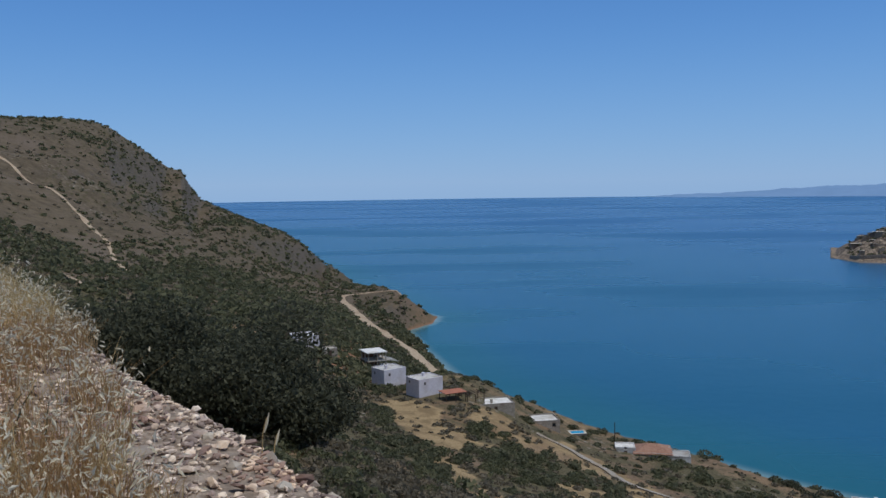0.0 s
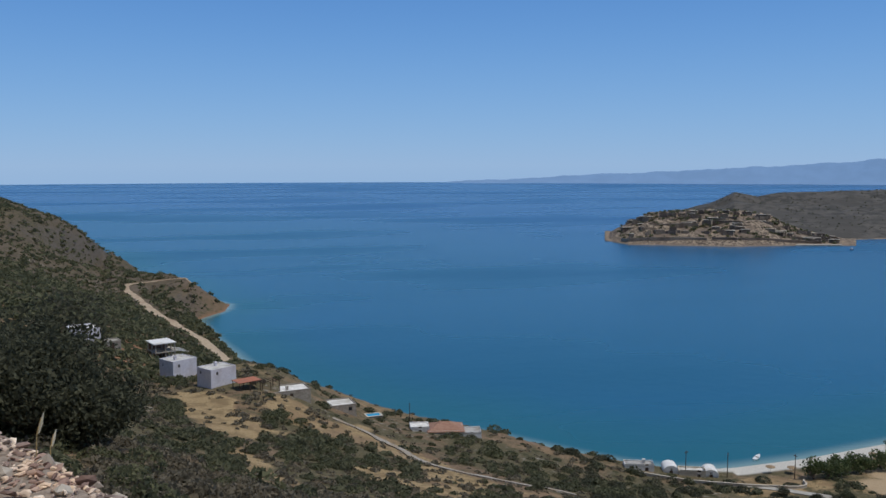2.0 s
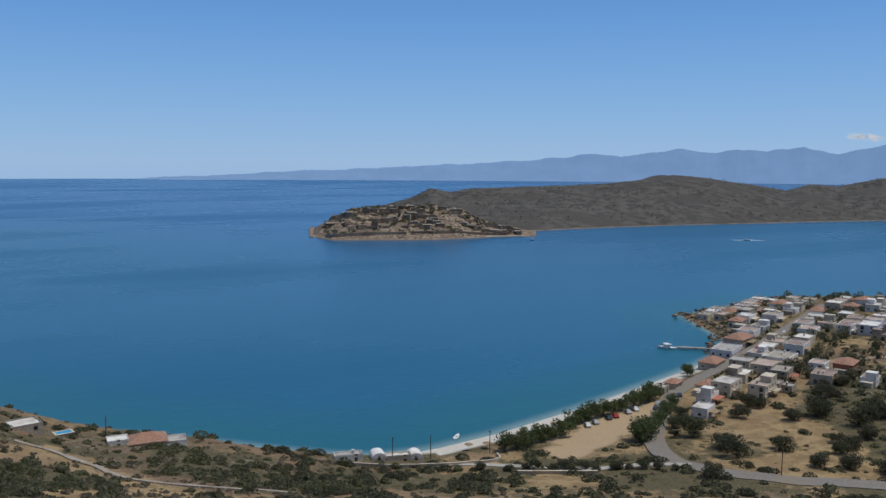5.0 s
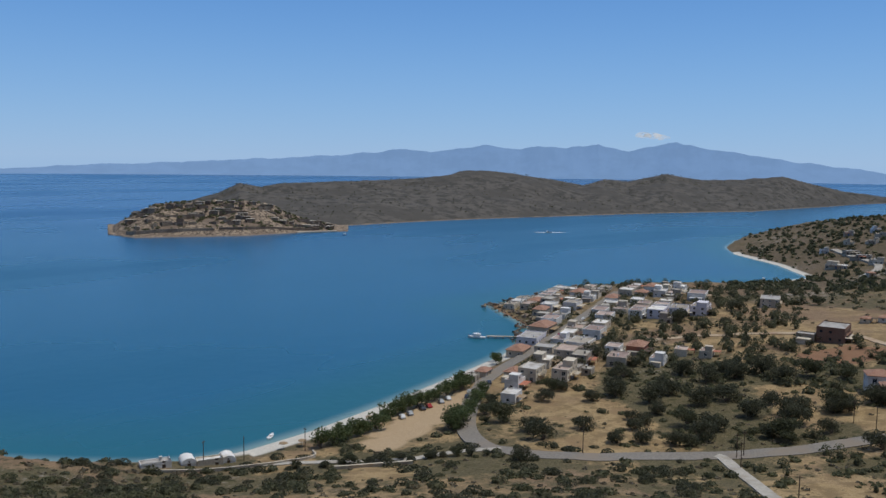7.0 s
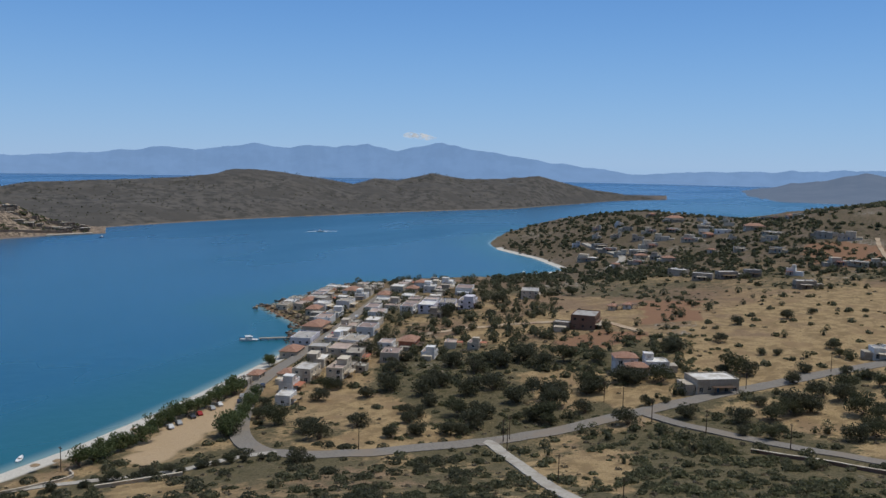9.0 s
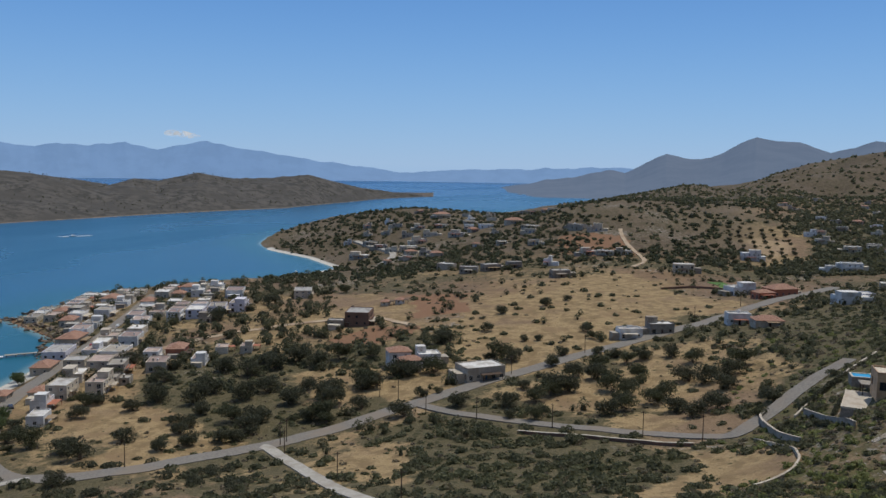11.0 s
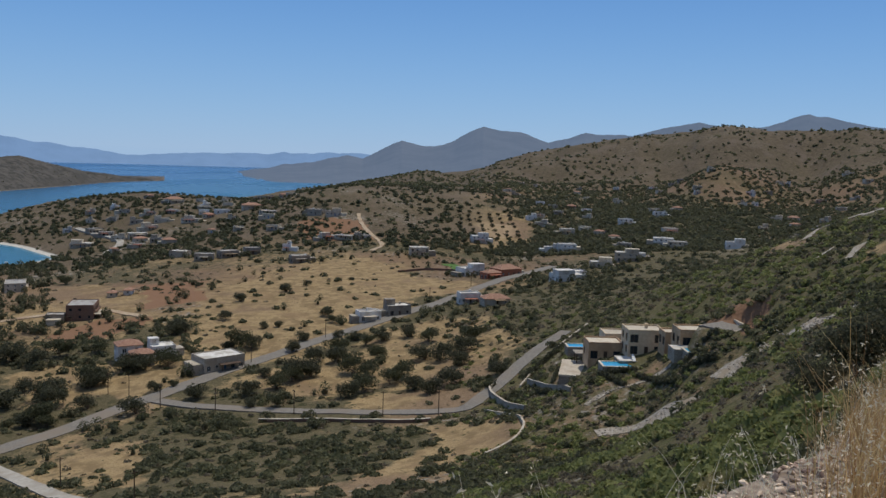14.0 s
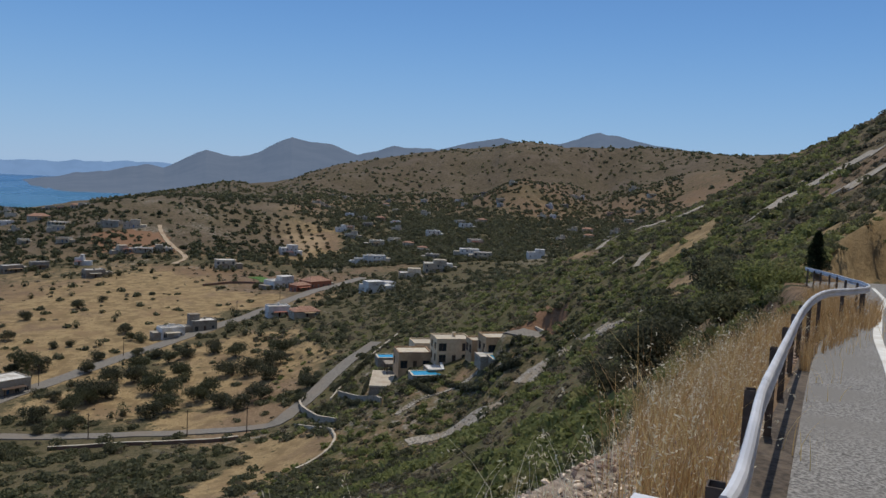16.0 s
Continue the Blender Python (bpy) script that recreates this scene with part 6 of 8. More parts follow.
def boat(x, y, turn, length, hull, label, cabin=True, name="boat", group="boats at anchor"):
    ob = thing(name, x, y, 0, turn, label, "boat", group)
    n, rings = 9, []
    for k in range(n):
        u = k / (n - 1)
        half = length * 0.16 * (1 - max(0, (u - 0.45) / 0.55) ** 2.2) * (0.85 + 0.15 * min(1, u * 4))
        half = max(half, 0.02)
        top = length * (0.075 + 0.06 * u * u)
        xx = -length / 2 + u * length
        rings.append([(xx, -half, top), (xx, -half * 0.8, 0.05), (xx, 0, -length * 0.05 * (1 - u * 0.7)), (xx, half * 0.8, 0.05), (xx, half, top), (xx, 0, top - length * 0.02)])
    part("hull", Shape().loft(rings).mesh("hull", hull, smooth=False), ob)
    if cabin:
        c, h = length * 0.13, length * 0.1
        body = part("cabin", Shape().box(-length * 0.2, -c * 0.8, h * 0.7, length * 0.12, c * 0.8, h * 2.2).box(-length * 0.24, -c * 0.95, h * 2.2, length * 0.16, c * 0.95, h * 2.4).mesh("cabin", HULL), ob)
        part("windscreen", Shape().box(length * 0.12, -c * 0.7, h * 1.4, length * 0.125 + 0.02, c * 0.7, h * 2.05).mesh("windscreen", GLASS), body)
        part("mast", Shape().tube([(-length * 0.1, 0, h * 2.4), (-length * 0.1, 0, h * 4)], [0.05, 0.03]).mesh("mast", FRAME_WHITE), ob)
    else:
        part("bench", Shape().box(-length * 0.1, -length * 0.12, length * 0.07, 0.1, length * 0.12, length * 0.09).mesh("bench", DARK_WOOD), ob)
    return ob


boat(163.5, 239, 40, 5.2, HULL, "small white open boat moored off the beach", cabin=False)
boat(336.5, 300, 130, 9.5, HULL, "white excursion boat moored at the jetty end")
boat(338.8, 303, 132, 8.0, HULL_BLUE, "dark-hulled boat moored at the jetty end")
boat(672, 820, 20, 9.0, HULL_BLUE, "dark boat lying off the fortress island")
boat(906, 684, -40, 9.0, HULL, "white motor boat far out in the bay")
boat(676, 292, 20, 9.0, HULL_BLUE, "fishing boat moored behind the village")
boat(790, 300, 60, 6.0, HULL, "small white boat in the far cove", cabin=False)
boat(812, 318, 60, 6.0, HULL, "small white boat in the far cove", cabin=False)


def wake(x0, y0, x1, y1):
    line = np.linspace((x0, y0), (x1, y1), 12)
    d = np.array([y1 - y0, x0 - x1]) / math.hypot(x1 - x0, y1 - y0)
    s = Shape()
    rings = []
    for k, p in enumerate(line):
        h = 3.2 * math.sin(math.pi * (k + 0.6) / 12.5) * (0.8 + 0.3 * math.sin(3 * k))
        rings.append([(*(p - d * h), 0.02), (*(p - d * h * 0.4), 0.12), (*(p + d * h * 0.4), 0.12), (*(p + d * h), 0.02)])
    s.loft(rings)
    tagged(new("foam_wake", s.mesh("foam_wake", CANVAS)), "white foam streak behind a boat", "foam", kind="structure")


wake(893, 698, 928, 672)


def parasol(x, y, canvas, label):
    z = spot(x, y)
    ob = thing("parasol", x, y, z, 0, label, "parasol", "parasols on the beach")
    part("pole", Shape().tube([(0, 0, -0.2), (0, 0, 2.3)], [0.04, 0.04]).mesh("pole", FRAME_WHITE), ob)
    rings = [[(r * math.cos(a), r * math.sin(a), h) for a in np.linspace(0, 2 * math.pi, 9)[:-1]] for r, h in ((1.5, 1.9), (1.52, 1.98), (0.75, 2.28), (0.05, 2.42))]
    part("canopy", Shape().loft(rings).mesh("canopy", canvas), ob)
    return ob


one = parasol(176.1, 219.5, THATCH, "straw-coloured beach parasol on pebbles")
for k, (x, y) in enumerate([(172.6, 219.0), (162.5, 219.8), (156.8, 222.3), (197, 226.5)]):
    copy_thing(one, pose(x, y, spot(x, y), 0, 0, 20 * k))


def car_model(paint, label):
    ob = thing("car", 0, 0, 0, 0, label, "car", "parked cars")
    prof = [(-2.1, 0.35), (-2.1, 0.85), (-1.5, 0.95), (-1.1, 1.42), (0.45, 1.45), (1.1, 0.98), (2.0, 0.85), (2.1, 0.4)]
    rings = []
    for yy, k in ((-0.85, 0.93), (-0.8, 1.0), (0.8, 1.0), (0.85, 0.93)):
        rings.append([(px, yy * (0.88 if pz > 1.2 else 1.0), 0.35 + (pz - 0.35) * k) for px, pz in prof])
    part("body", Shape().loft(rings).mesh("body", paint), ob)
    part("windscreen", Shape().quad4((0.55, -0.66, 1.4), (1.1, -0.72, 1.02), (1.1, 0.72, 1.02), (0.55, 0.66, 1.4)).mesh("windscreen", GLASS), ob)
    part("side_window", Shape().box(-1.0, -0.83, 1.0, 0.5, -0.815, 1.34).mesh("side_window", GLASS), ob)
    part("side_window", Shape().box(-1.0, 0.815, 1.0, 0.5, 0.83, 1.34).mesh("side_window", GLASS), ob)
    tyre = Shape().tube([(0, -0.1, 0), (0, 0.1, 0)], [0.32, 0.32], 12).mesh("wheel", RUBBER)
    for px in (-1.3, 1.3):
        for py in (-0.78, 0.78):
            part("wheel", tyre, ob, at=pose(px, py, 0.32))
    return ob


def quad4(self, a, b, c, d):
    lift = 0.02
    return self.loft([[a, b, c, d], [(p[0] + lift, p[1], p[2] + lift) for p in (a, b, c, d)]])


Shape.quad4 = quad4
CARS = [car_model(p, t + " car parked on gravel under trees") for p, t in zip(CAR_PAINTS, ("white", "silver", "dark blue", "red"))]
PARKED = [(207.3, 220.2, 60), (211.9, 221.0, 62), (219.6, 222.4, 65), (223.4, 222.6, 60), (230.8, 223.6, 62), (241.0, 219.5, 40), (248.5, 225.0, 40), (236, 224.8, 60), (264, 228, 50), (359.5, 262.5, 21), (405, 279, 21), (330, 101, 30), (312, 69, 10), (388, -48, 10)]
for k, (x, y, a) in enumerate(PARKED):
    m = pose(x, y, spot(x, y) + 0.03, 0, 0, a)
    if k < 4:
        CARS[k].matrix_basis = m
    else:
        copy_thing(CARS[(0, 1, 2, 0, 1, 2, 1, 0, 2, 3)[k % 10]], m)


def pole_model():
    ob = thing("utility_pole", 0, 0, 0, 0, "weathered wooden utility pole beside the road", "pole", "utility poles")
    part("mast", Shape().tube([(0, 0, -0.8), (0, 0, 7.6)], [0.15, 0.1], 8).mesh("mast", DARK_WOOD), ob)
    arm = part("crossarm", Shape().box(-0.75, -0.06, 7.0, 0.75, 0.06, 7.14).mesh("crossarm", DARK_WOOD), ob)
    ins = Shape().tube([(0, 0, 0), (0, 0, 0.2)], [0.05, 0.03]).mesh("insulator", GREY_STONE)
    for px in (-0.65, 0, 0.65):
        part("insulator", ins, arm, at=pose(px, 0, 7.14))
    return ob


POLES = [(254.1, 26.4), (240.8, -0.4), (233.6, -16.0), (262.2, 51.4), (237.0, 107.7), (240.4, 107.1), (272.0, 70.7), (288.0, 85.2), (319.6, 49.4), (206.3, 141.0), (291.1, 93.1), (198.8, 74.7), (162.9, 47.3), (229.0, 102.7), (300, 150), (128, 222), (140, 219), (54, 268), (160, 215), (352, 24), (410, -22), (450, -46)]
lead = pole_model()
for k, (x, y) in enumerate(POLES):
    m = pose(x, y, spot(x, y), 0, 0, 40 + 23 * k)
    if k == 0:
        lead.matrix_basis = m
    else:
        copy_thing(lead, m)
# ---- ruins on the fortress island ----
def island_height(b, r):
    near, far = curve_at(ISL_SHORE, b), curve_at([(c[0], c[2]) for c in ISL_CREST], b)
    top = 95 + far * math.tan(radians(float(curve_at([(c[0], c[1]) for c in ISL_CREST], b))))
    u = (r - near) / (far - near)
    return top * max(0.0, min(1.0, u)) ** 0.8


def ruin(b, u, w, d, h, roofed, seed):
    g = random.Random(seed)
    r = float(curve_at(ISL_SHORE, b)) * (1 - u) + float(curve_at([(c[0], c[2]) for c in ISL_CREST], b)) * u
    x, y = bearing_xy(b, r)
    z = island_height(b, r)
    ob = thing("ruined_house", x, y, z, -b + g.uniform(-25, 25), "roofless tan stone ruin on the fortress island" if not roofed else "tan stone building on the fortress island", "ruin", "ruins on the fortress island")
    t, s = 0.8, Shape()
    s.box(-w / 2, -d / 2, -3, w / 2, -d / 2 + t, h * g.uniform(0.5, 1)).box(-w / 2, d / 2 - t, -3, w / 2, d / 2, h)
    s.box(-w / 2, -d / 2 + t, -3, -w / 2 + t, d / 2 - t, h * g.uniform(0.6, 1)).box(w / 2 - t, -d / 2 + t, -3, w / 2, d / 2 - t, h * g.uniform(0.6, 1))
    part("wall", s.mesh("wall", RUIN_STONE), ob)
    if roofed:
        part("roof", Shape().box(-w / 2 - 0.3, -d / 2 - 0.3, h, w / 2 + 0.3, d / 2 + 0.3, h + 0.5).mesh("roof", CREAM), ob)


ruins = random.Random(77)
for k in range(105):
    ruin(ruins.uniform(25.8, 38.4), ruins.choice([0.3, 0.42, 0.55, 0.68, 0.8, 0.92]) + ruins.uniform(-0.04, 0.04), ruins.uniform(5, 13), ruins.uniform(4, 7), ruins.uniform(2, 4.2), ruins.random() < 0.3, 600 + k)


def rampart(b0, b1, u, h, label):
    rings = []
    for b in np.arange(b0, b1, 0.15):
        r = float(curve_at(ISL_SHORE, b)) * (1 - u) + float(curve_at([(c[0], c[2]) for c in ISL_CREST], b)) * u
        z = island_height(b, r)
        p0, p1 = bearing_xy(b, r), bearing_xy(b, r + 2.5)
        rings.append([(*p0, z - 4), (*p1, z - 4), (*p1, z + h), (*p0, z + h)])
    tagged(new("fortress_wall", Shape().loft(rings).mesh("fortress_wall", RUIN_STONE)), label, "wall")


rampart(25.5, 31.0, 0.10, 3.6, "weathered sea wall of the fortress island")
rampart(31.2, 37.8, 0.12, 3.2, "weathered sea wall of the fortress island")
rampart(26.6, 30.5, 0.5, 2.8, "upper rampart of the fortress island")
rampart(31.2, 35.4, 0.6, 2.6, "upper rampart of the fortress island")
boat_quay = Shape()
rings = []
for b in np.arange(36.2, 38.9, 0.2):
    r = float(curve_at(ISL_SHORE, b)) - 2
    rings.append([(*bearing_xy(b, r - 3), -1), (*bearing_xy(b, r + 6), -1), (*bearing_xy(b, r + 6), 1.5), (*bearing_xy(b, r - 3), 1.5)])
tagged(new("quay", boat_quay.loft(rings).mesh("quay", CREAM)), "pale stone quay of the fortress island", "quay")
# shrubs on the island
gi = np.random.default_rng(8)
ib = gi.uniform(25.3, 38.5, 420)
iu = gi.uniform(0.12, 1.2, 420)
ir = np.array([float(curve_at(ISL_SHORE, b)) * (1 - u) + float(curve_at([(c[0], c[2]) for c in ISL_CREST], b)) * u for b, u in zip(ib, iu)])
iz = np.array([island_height(b, r) for b, r in zip(ib, ir)])
leaves_object("island_shrubs", [bushes(ir * np.sin(np.radians(ib)), ir * np.cos(np.radians(ib)), iz, gi.uniform(1.5, 3.2, 420), gi.uniform(1.5, 3.0, 420), 16, 0.4, 9)], LEAF_SHRUB, "dark shrubs among the ruins", "shrubs")
# ---- trees and scrub ----
def tree_meshes(seed, height, spread_, leaves, leaf, material, trunk_part=0.35, lobes=7, squash=0.75, wild=0.9):
    """Trunk with limbs, and a crown of small leaves in uneven lobes."""
    g = np.random.default_rng(seed)
    s = Shape()
    t = height * trunk_part
    lean = g.uniform(-0.25, 0.25, 2)
    fork = (lean[0], lean[1], t)
    s.tube([(0, 0, -0.6), (lean[0] * 0.4, lean[1] * 0.4, t * 0.5), fork], [height * 0.05, height * 0.04, height * 0.034])
    centres, radii = [], []
    for k in range(lobes):
        a = 2 * math.pi * k / lobes + g.uniform(-0.4, 0.4)
        q = g.uniform(0.25, 0.72) * spread_ if k else 0.0
        c = np.array([math.cos(a) * q, math.sin(a) * q, t + (height - t) * g.uniform(0.22, 0.68)])
        rr = spread_ * g.uniform(0.38, 0.58)
        centres.append(c)
        radii.append(rr)
        mid = (np.array(fork) + c) / 2 + g.uniform(-0.15, 0.15, 3)
        s.tube([fork, tuple(mid), tuple(c)], [height * 0.026, height * 0.016, height * 0.006], 5)
    centres, radii = np.array(centres), np.array(radii)
    pick = g.integers(0, lobes, leaves)
    d = g.normal(size=(leaves, 3))
    d /= np.linalg.norm(d, axis=1, keepdims=True)
    depth = g.random(leaves) ** 0.4
    p = centres[pick] + d * (radii[pick] * depth)[:, None] * np.array([1, 1, squash])
    p[:, 2] = np.clip(p[:, 2], t * 0.4 + 0.02 * height * g.random(leaves), height * 1.02)
    v, f = cards(p, d, leaf * g.uniform(0.6, 1.35, leaves), seed + 3, 0.55, wild)
    return s.mesh("trunk", BARK), mesh_of("crown", v, f, material, smooth=False)


def tree_set(kind, label, category, group, variants):
    made = []
    for trunk, crown in variants:
        ob = thing(kind, 0, 0, 0, 0, label, category, group)
        part("trunk", trunk, ob)
        part("crown", crown, ob)
        made.append(ob)
    return made


class Grove:
    """Places trees of a few shared shapes; the first of each shape is used too."""

    def __init__(self, models):
        self.models, self.used = models, [False] * len(models)

    def plant(self, x, y, size, seed):
        g = random.Random(seed)
        k = g.randrange(len(self.models))
        if not self.used[k] and all(self.used[:k]):
            pass
        elif not all(self.used):
            k = self.used.index(False)
        m = pose(x, y, spot(x, y) - 0.05, 0, 0, g.uniform(0, 360))
        ob = self.models[k]
        if not self.used[k]:
            self.used[k] = True
            ob.scale = (size, size, size * g.uniform(0.9, 1.1))
            ob.matrix_basis = m @ Matrix.Diagonal((*ob.scale, 1))
        else:
            ob = copy_thing(ob, m)
            ob.scale = (size, size, size * g.uniform(0.88, 1.12))
        TAKEN.append((x, y, size * 0.4))
        return ob


OLIVES = Grove(tree_set("olive_tree", "dark rounded carob or olive tree on the dry plain", "tree", "trees on the plain", [tree_meshes(40 + k, 1.0, 0.74, 1700, 0.05, LEAF_DARK if k < 3 else LEAF_OLIVE, (0.05, 0.08, 0.05, 0.12)[k], 10, 0.78) for k in range(4)]))
TAMARISKS = Grove(tree_set("tamarisk_tree", "dense green tamarisk tree behind the beach", "tree", "tamarisks by the beach", [tree_meshes(60 + k, 1.0, 0.6, 900, 0.058, LEAF_TAMARISK, 0.12, 10, 0.85) for k in range(3)]))

# tamarisks along the beach and the car park
gv0 = random.Random(12)
ROWS = [((165.5, 213), (192, 217.5), 6, 6.4), ((204.6, 223.5), (254, 232.0), 10, 7.0), ((203, 191.5), (216, 198), 4, 7.0), ((222, 202), (251, 221), 6, 5.6)]
k = 0
for (x0, y0), (x1, y1), count, tall in ROWS:
    for i in range(count):
        u = i / (count - 1)
        TAMARISKS.plant(x0 + (x1 - x0) * u + gv0.uniform(-0.8, 0.8), y0 + (y1 - y0) * u + gv0.uniform(-0.8, 0.8), tall * gv0.uniform(0.82, 1.15), 700 + k)
        k += 1
for x, y, h in ((297, 252, 5.6), (303, 258, 4.8)):
    TAMARISKS.plant(x, y, h, 760 + int(h))

# trees between the village houses
gv = random.Random(31)
GARDEN, SMALL = [], []
count = 0
tries = 0
while count < 300 and tries < 12000:
    tries += 1
    b, r = gv.uniform(50.5, 69), gv.uniform(370, 640)
    x, y = bearing_xy(b, r)
    if shore_gap(np.array([x]), np.array([y]))[0] < 11 or line_distance(np.array([x]), np.array([y]), STREET_XY)[0] < 5:
        continue
    if any(math.hypot(x - ox, y - oy) < rad * 0.55 + 0.8 for ox, oy, rad in TAKEN):
        continue
    GARDEN.append((x, y, gv.uniform(2.8, 5.8)))
    TAKEN.append((x, y, 1.2))
    count += 1

# trees that stand alone or in rows on the plain: x, y, height
TREES = (
    [(279, 61, 6.0), (278, 44, 5.9), (264, 41, 3.5), (263, 33, 4.4), (284, 35, 6.3), (291, 31, 5.8), (294, 72, 2.6), (290, 77, 3.9), (317, 95, 7.5), (316, 89, 7.5), (321, 81, 7.2), (299, 124, 5.3), (288, 114, 6.8), (282, 108, 7.3), (302, 99, 6.9), (299, 102, 6.2), (277, 96, 4.8), (267, 78, 6.1), (265, 105, 6.9), (260, 126, 7.0), (249, 125, 6.8), (258, 135, 7.1), (281, 123, 7.4), (251, 147, 4.8), (253, 153, 4.2), (276, 175, 7.5), (276, 159, 7.5), (290, 160, 7.5), (467, 218, 7.5), (418, 227, 7.5), (421, 201, 5.5), (376, 148, 3.0)] +
    [(388, 175, 2.7), (377, 198, 5.1), (365, 89, 5.3), (390, 72, 4.7), (342, 58, 7.5), (339, 52, 5.6), (371, 52, 3.2), (373, 46, 3.2), (391, 26, 4.6), (378, 23, 3.3), (428, 72, 5.1), (448, 52, 5.3), (464, 42, 3.5), (349, 33, 4.9), (332, 35, 4.7), (330, 17, 5.4), (297, 11, 7.1), (313, 17, 6.8), (274, 6, 6.6), (285, -7, 6.2), (269, -10, 5.9), (279, -3, 6.1), (261, -15, 5.2), (267, -22, 6.5), (264, -37, 5.2), (250, -32, 3.6), (289, -26, 6.3), (301, -21, 6.6), (308, -29, 7.4), (318, -34, 6.9), (306, -14, 6.7), (342, -10, 5.5)] +
    [(340, 0, 5.5), (335, 6, 4.4), (345, 11, 4.5), (316, 25, 5.9), (313, 2, 6.1), (330, -18, 6.1), (232, 159, 5.6), (189, 151, 4.9), (223, 187, 7.5), (213, 162, 6.6), (219, 171, 6.2), (206, 193, 6.3), (265, 178, 5.3), (272, 196, 4.8), (279, 176, 5.4), (243, 146, 4.7), (232, 136, 5.4), (238, 128, 5.4), (240, 124, 4.5), (265, 150, 5.0), (225, 142, 4.4), (284, 144, 7.0), (294, 139, 7.1), (304, 104, 7.0), (309, 102, 5.3), (293, 112, 6.9), (263, 109, 5.4), (261, 102, 4.7), (325, 218, 7.5), (319, 170, 7.5), (381, 298, 3.1), (321, 194, 4.9)] +
    [(302, 188, 5.8), (313, 222, 3.3), (270, 201, 5.5), (255, 192, 5.3), (241, 207, 4.2), (228, 198, 5.0), (314, 156, 7.5), (332, 157, 6.0), (384, 173, 3.6), (388, 145, 3.1), (383, 182, 3.2), (512, 188, 6.4), (379, 92, 4.2), (367, 86, 6.1), (343, 113, 5.9), (339, 126, 7.5), (329, 132, 7.5), (335, 143, 7.5), (325, 149, 7.5), (300, 42, 4.0), (296, 30, 7.5), (297, 25, 6.5), (291, 5, 6.4), (268, 11, 5.9), (351, 19, 3.8), (340, 62, 4.1)])
for k, (x, y, h) in enumerate(TREES):
    OLIVES.plant(x, y, h, 800 + k)

count = 0
while count < 190:
    b, r = gv.uniform(65, 101), math.exp(gv.uniform(math.log(235), math.log(720)))
    x, y = bearing_xy(b, r)
    if fields_at(np.array([x]), np.array([y]))[0] > 0.45 and gv.random() < 0.85:
        continue
    if not off_road(x, y) or any(math.hypot(x - ox, y - oy) < rad + 2.0 for ox, oy, rad in TAKEN) or shore_gap(np.array([x]), np.array([y]))[0] < 6:
        continue
    SMALL.append((x, y, gv.uniform(2.0, 4.4)))
    TAKEN.append((x, y, 1.2))
    count += 1
# shrubs that hide the lane behind the beach
for k in range(16):
    u = k / 15
    x, y = 146 + 42 * u + gv.uniform(-2, 2), 196 - 32 * u + gv.uniform(-2, 2)
    OLIVES.plant(x, y, gv.uniform(2.0, 3.4), 1900 + k)

# terraced grove in rows on the valley side
for row in range(9):
    for k in range(6):
        u, v = row / 8, k / 5
        x, y = 640 + 140 * u + gv.uniform(-2, 2), -60 - 46 * v - 6 * u + gv.uniform(-1.5, 1.5)
        OLIVES.plant(x, y, gv.uniform(2.4, 3.4), 2000 + 10 * row + k)
# bushes round the scattered houses
for ox, oy in [(406, 141), (331, 98), (333, 86), (316, 61), (376, 8), (384, -5), (389, -39), (498, -50), (490, -70), (437, -95), (447, -100), (521, -150), (498, -128), (606, -130), (604, -200), (587, -23), (663, -73), (597, 109), (617, 146), (559, 56), (649, 31), (742, 61)]:
    for k in range(7):
        a, q = gv.uniform(0, 6.283), gv.uniform(9, 15)
        x, y = ox + q * math.cos(a), oy + q * math.sin(a)
        if off_road(x, y):
            SMALL.append((x, y, gv.uniform(2.2, 4.6)))


def tree_stuff(name, places, material, label, seed):
    """Many small rounded trees joined into one object."""
    t = np.array(places)
    g = np.random.default_rng(seed)
    rad = t[:, 2] * g.uniform(0.5, 0.75, len(t))
    z = land(t[:, 0], t[:, 1])
    leaves_object(name, [bushes(t[:, 0], t[:, 1], z + 0.1 * t[:, 2], rad, t[:, 2] * 0.9, 180, 0.115, seed)], material, label, "trees")


tree_stuff("garden_trees", GARDEN, LEAF_BUSH, "dark garden trees between the village houses", 93)
tree_stuff("small_trees", SMALL, LEAF_BUSH, "small dark trees and bushes dotted over the plain", 94)
# ---- scrub of the slopes and fields ----
TAKEN_AT = np.array(TAKEN)


def free_spots(count, b0, b1, r0, r1, seed, keep, clear=1.0):
    """Random places, as dense per degree of view near as far."""
    g = np.random.default_rng(seed)
    b, r = g.uniform(b0, b1, count), np.exp(g.uniform(math.log(r0), math.log(r1), count))
    x, y = r * np.sin(np.radians(b)), r * np.cos(np.radians(b))
    ok = (shore_gap(x, y) > 3.5) & (g.random(count) < keep(x, y)) & off_roads(x, y, clear) & (blobs(x, y, CAR_PARK) < 0.4)
    flat_beach = (b > 32) & (b < 52.3) & (r < 460) & (shore_gap(x, y) < 17)
    ok &= ~flat_beach
    x, y = x[ok], y[ok]
    ok = np.ones(len(x), bool)
    for ox, oy, rad in TAKEN_AT:
        ok &= (x - ox) ** 2 + (y - oy) ** 2 > (rad + 0.8) ** 2
    return x[ok], y[ok], g


def off_bench(x, y):
    return (line_distance(x, y, ROAD_MID) > 7.5) & (line_distance(x, y, ROAD_EDGE) > 2.2)


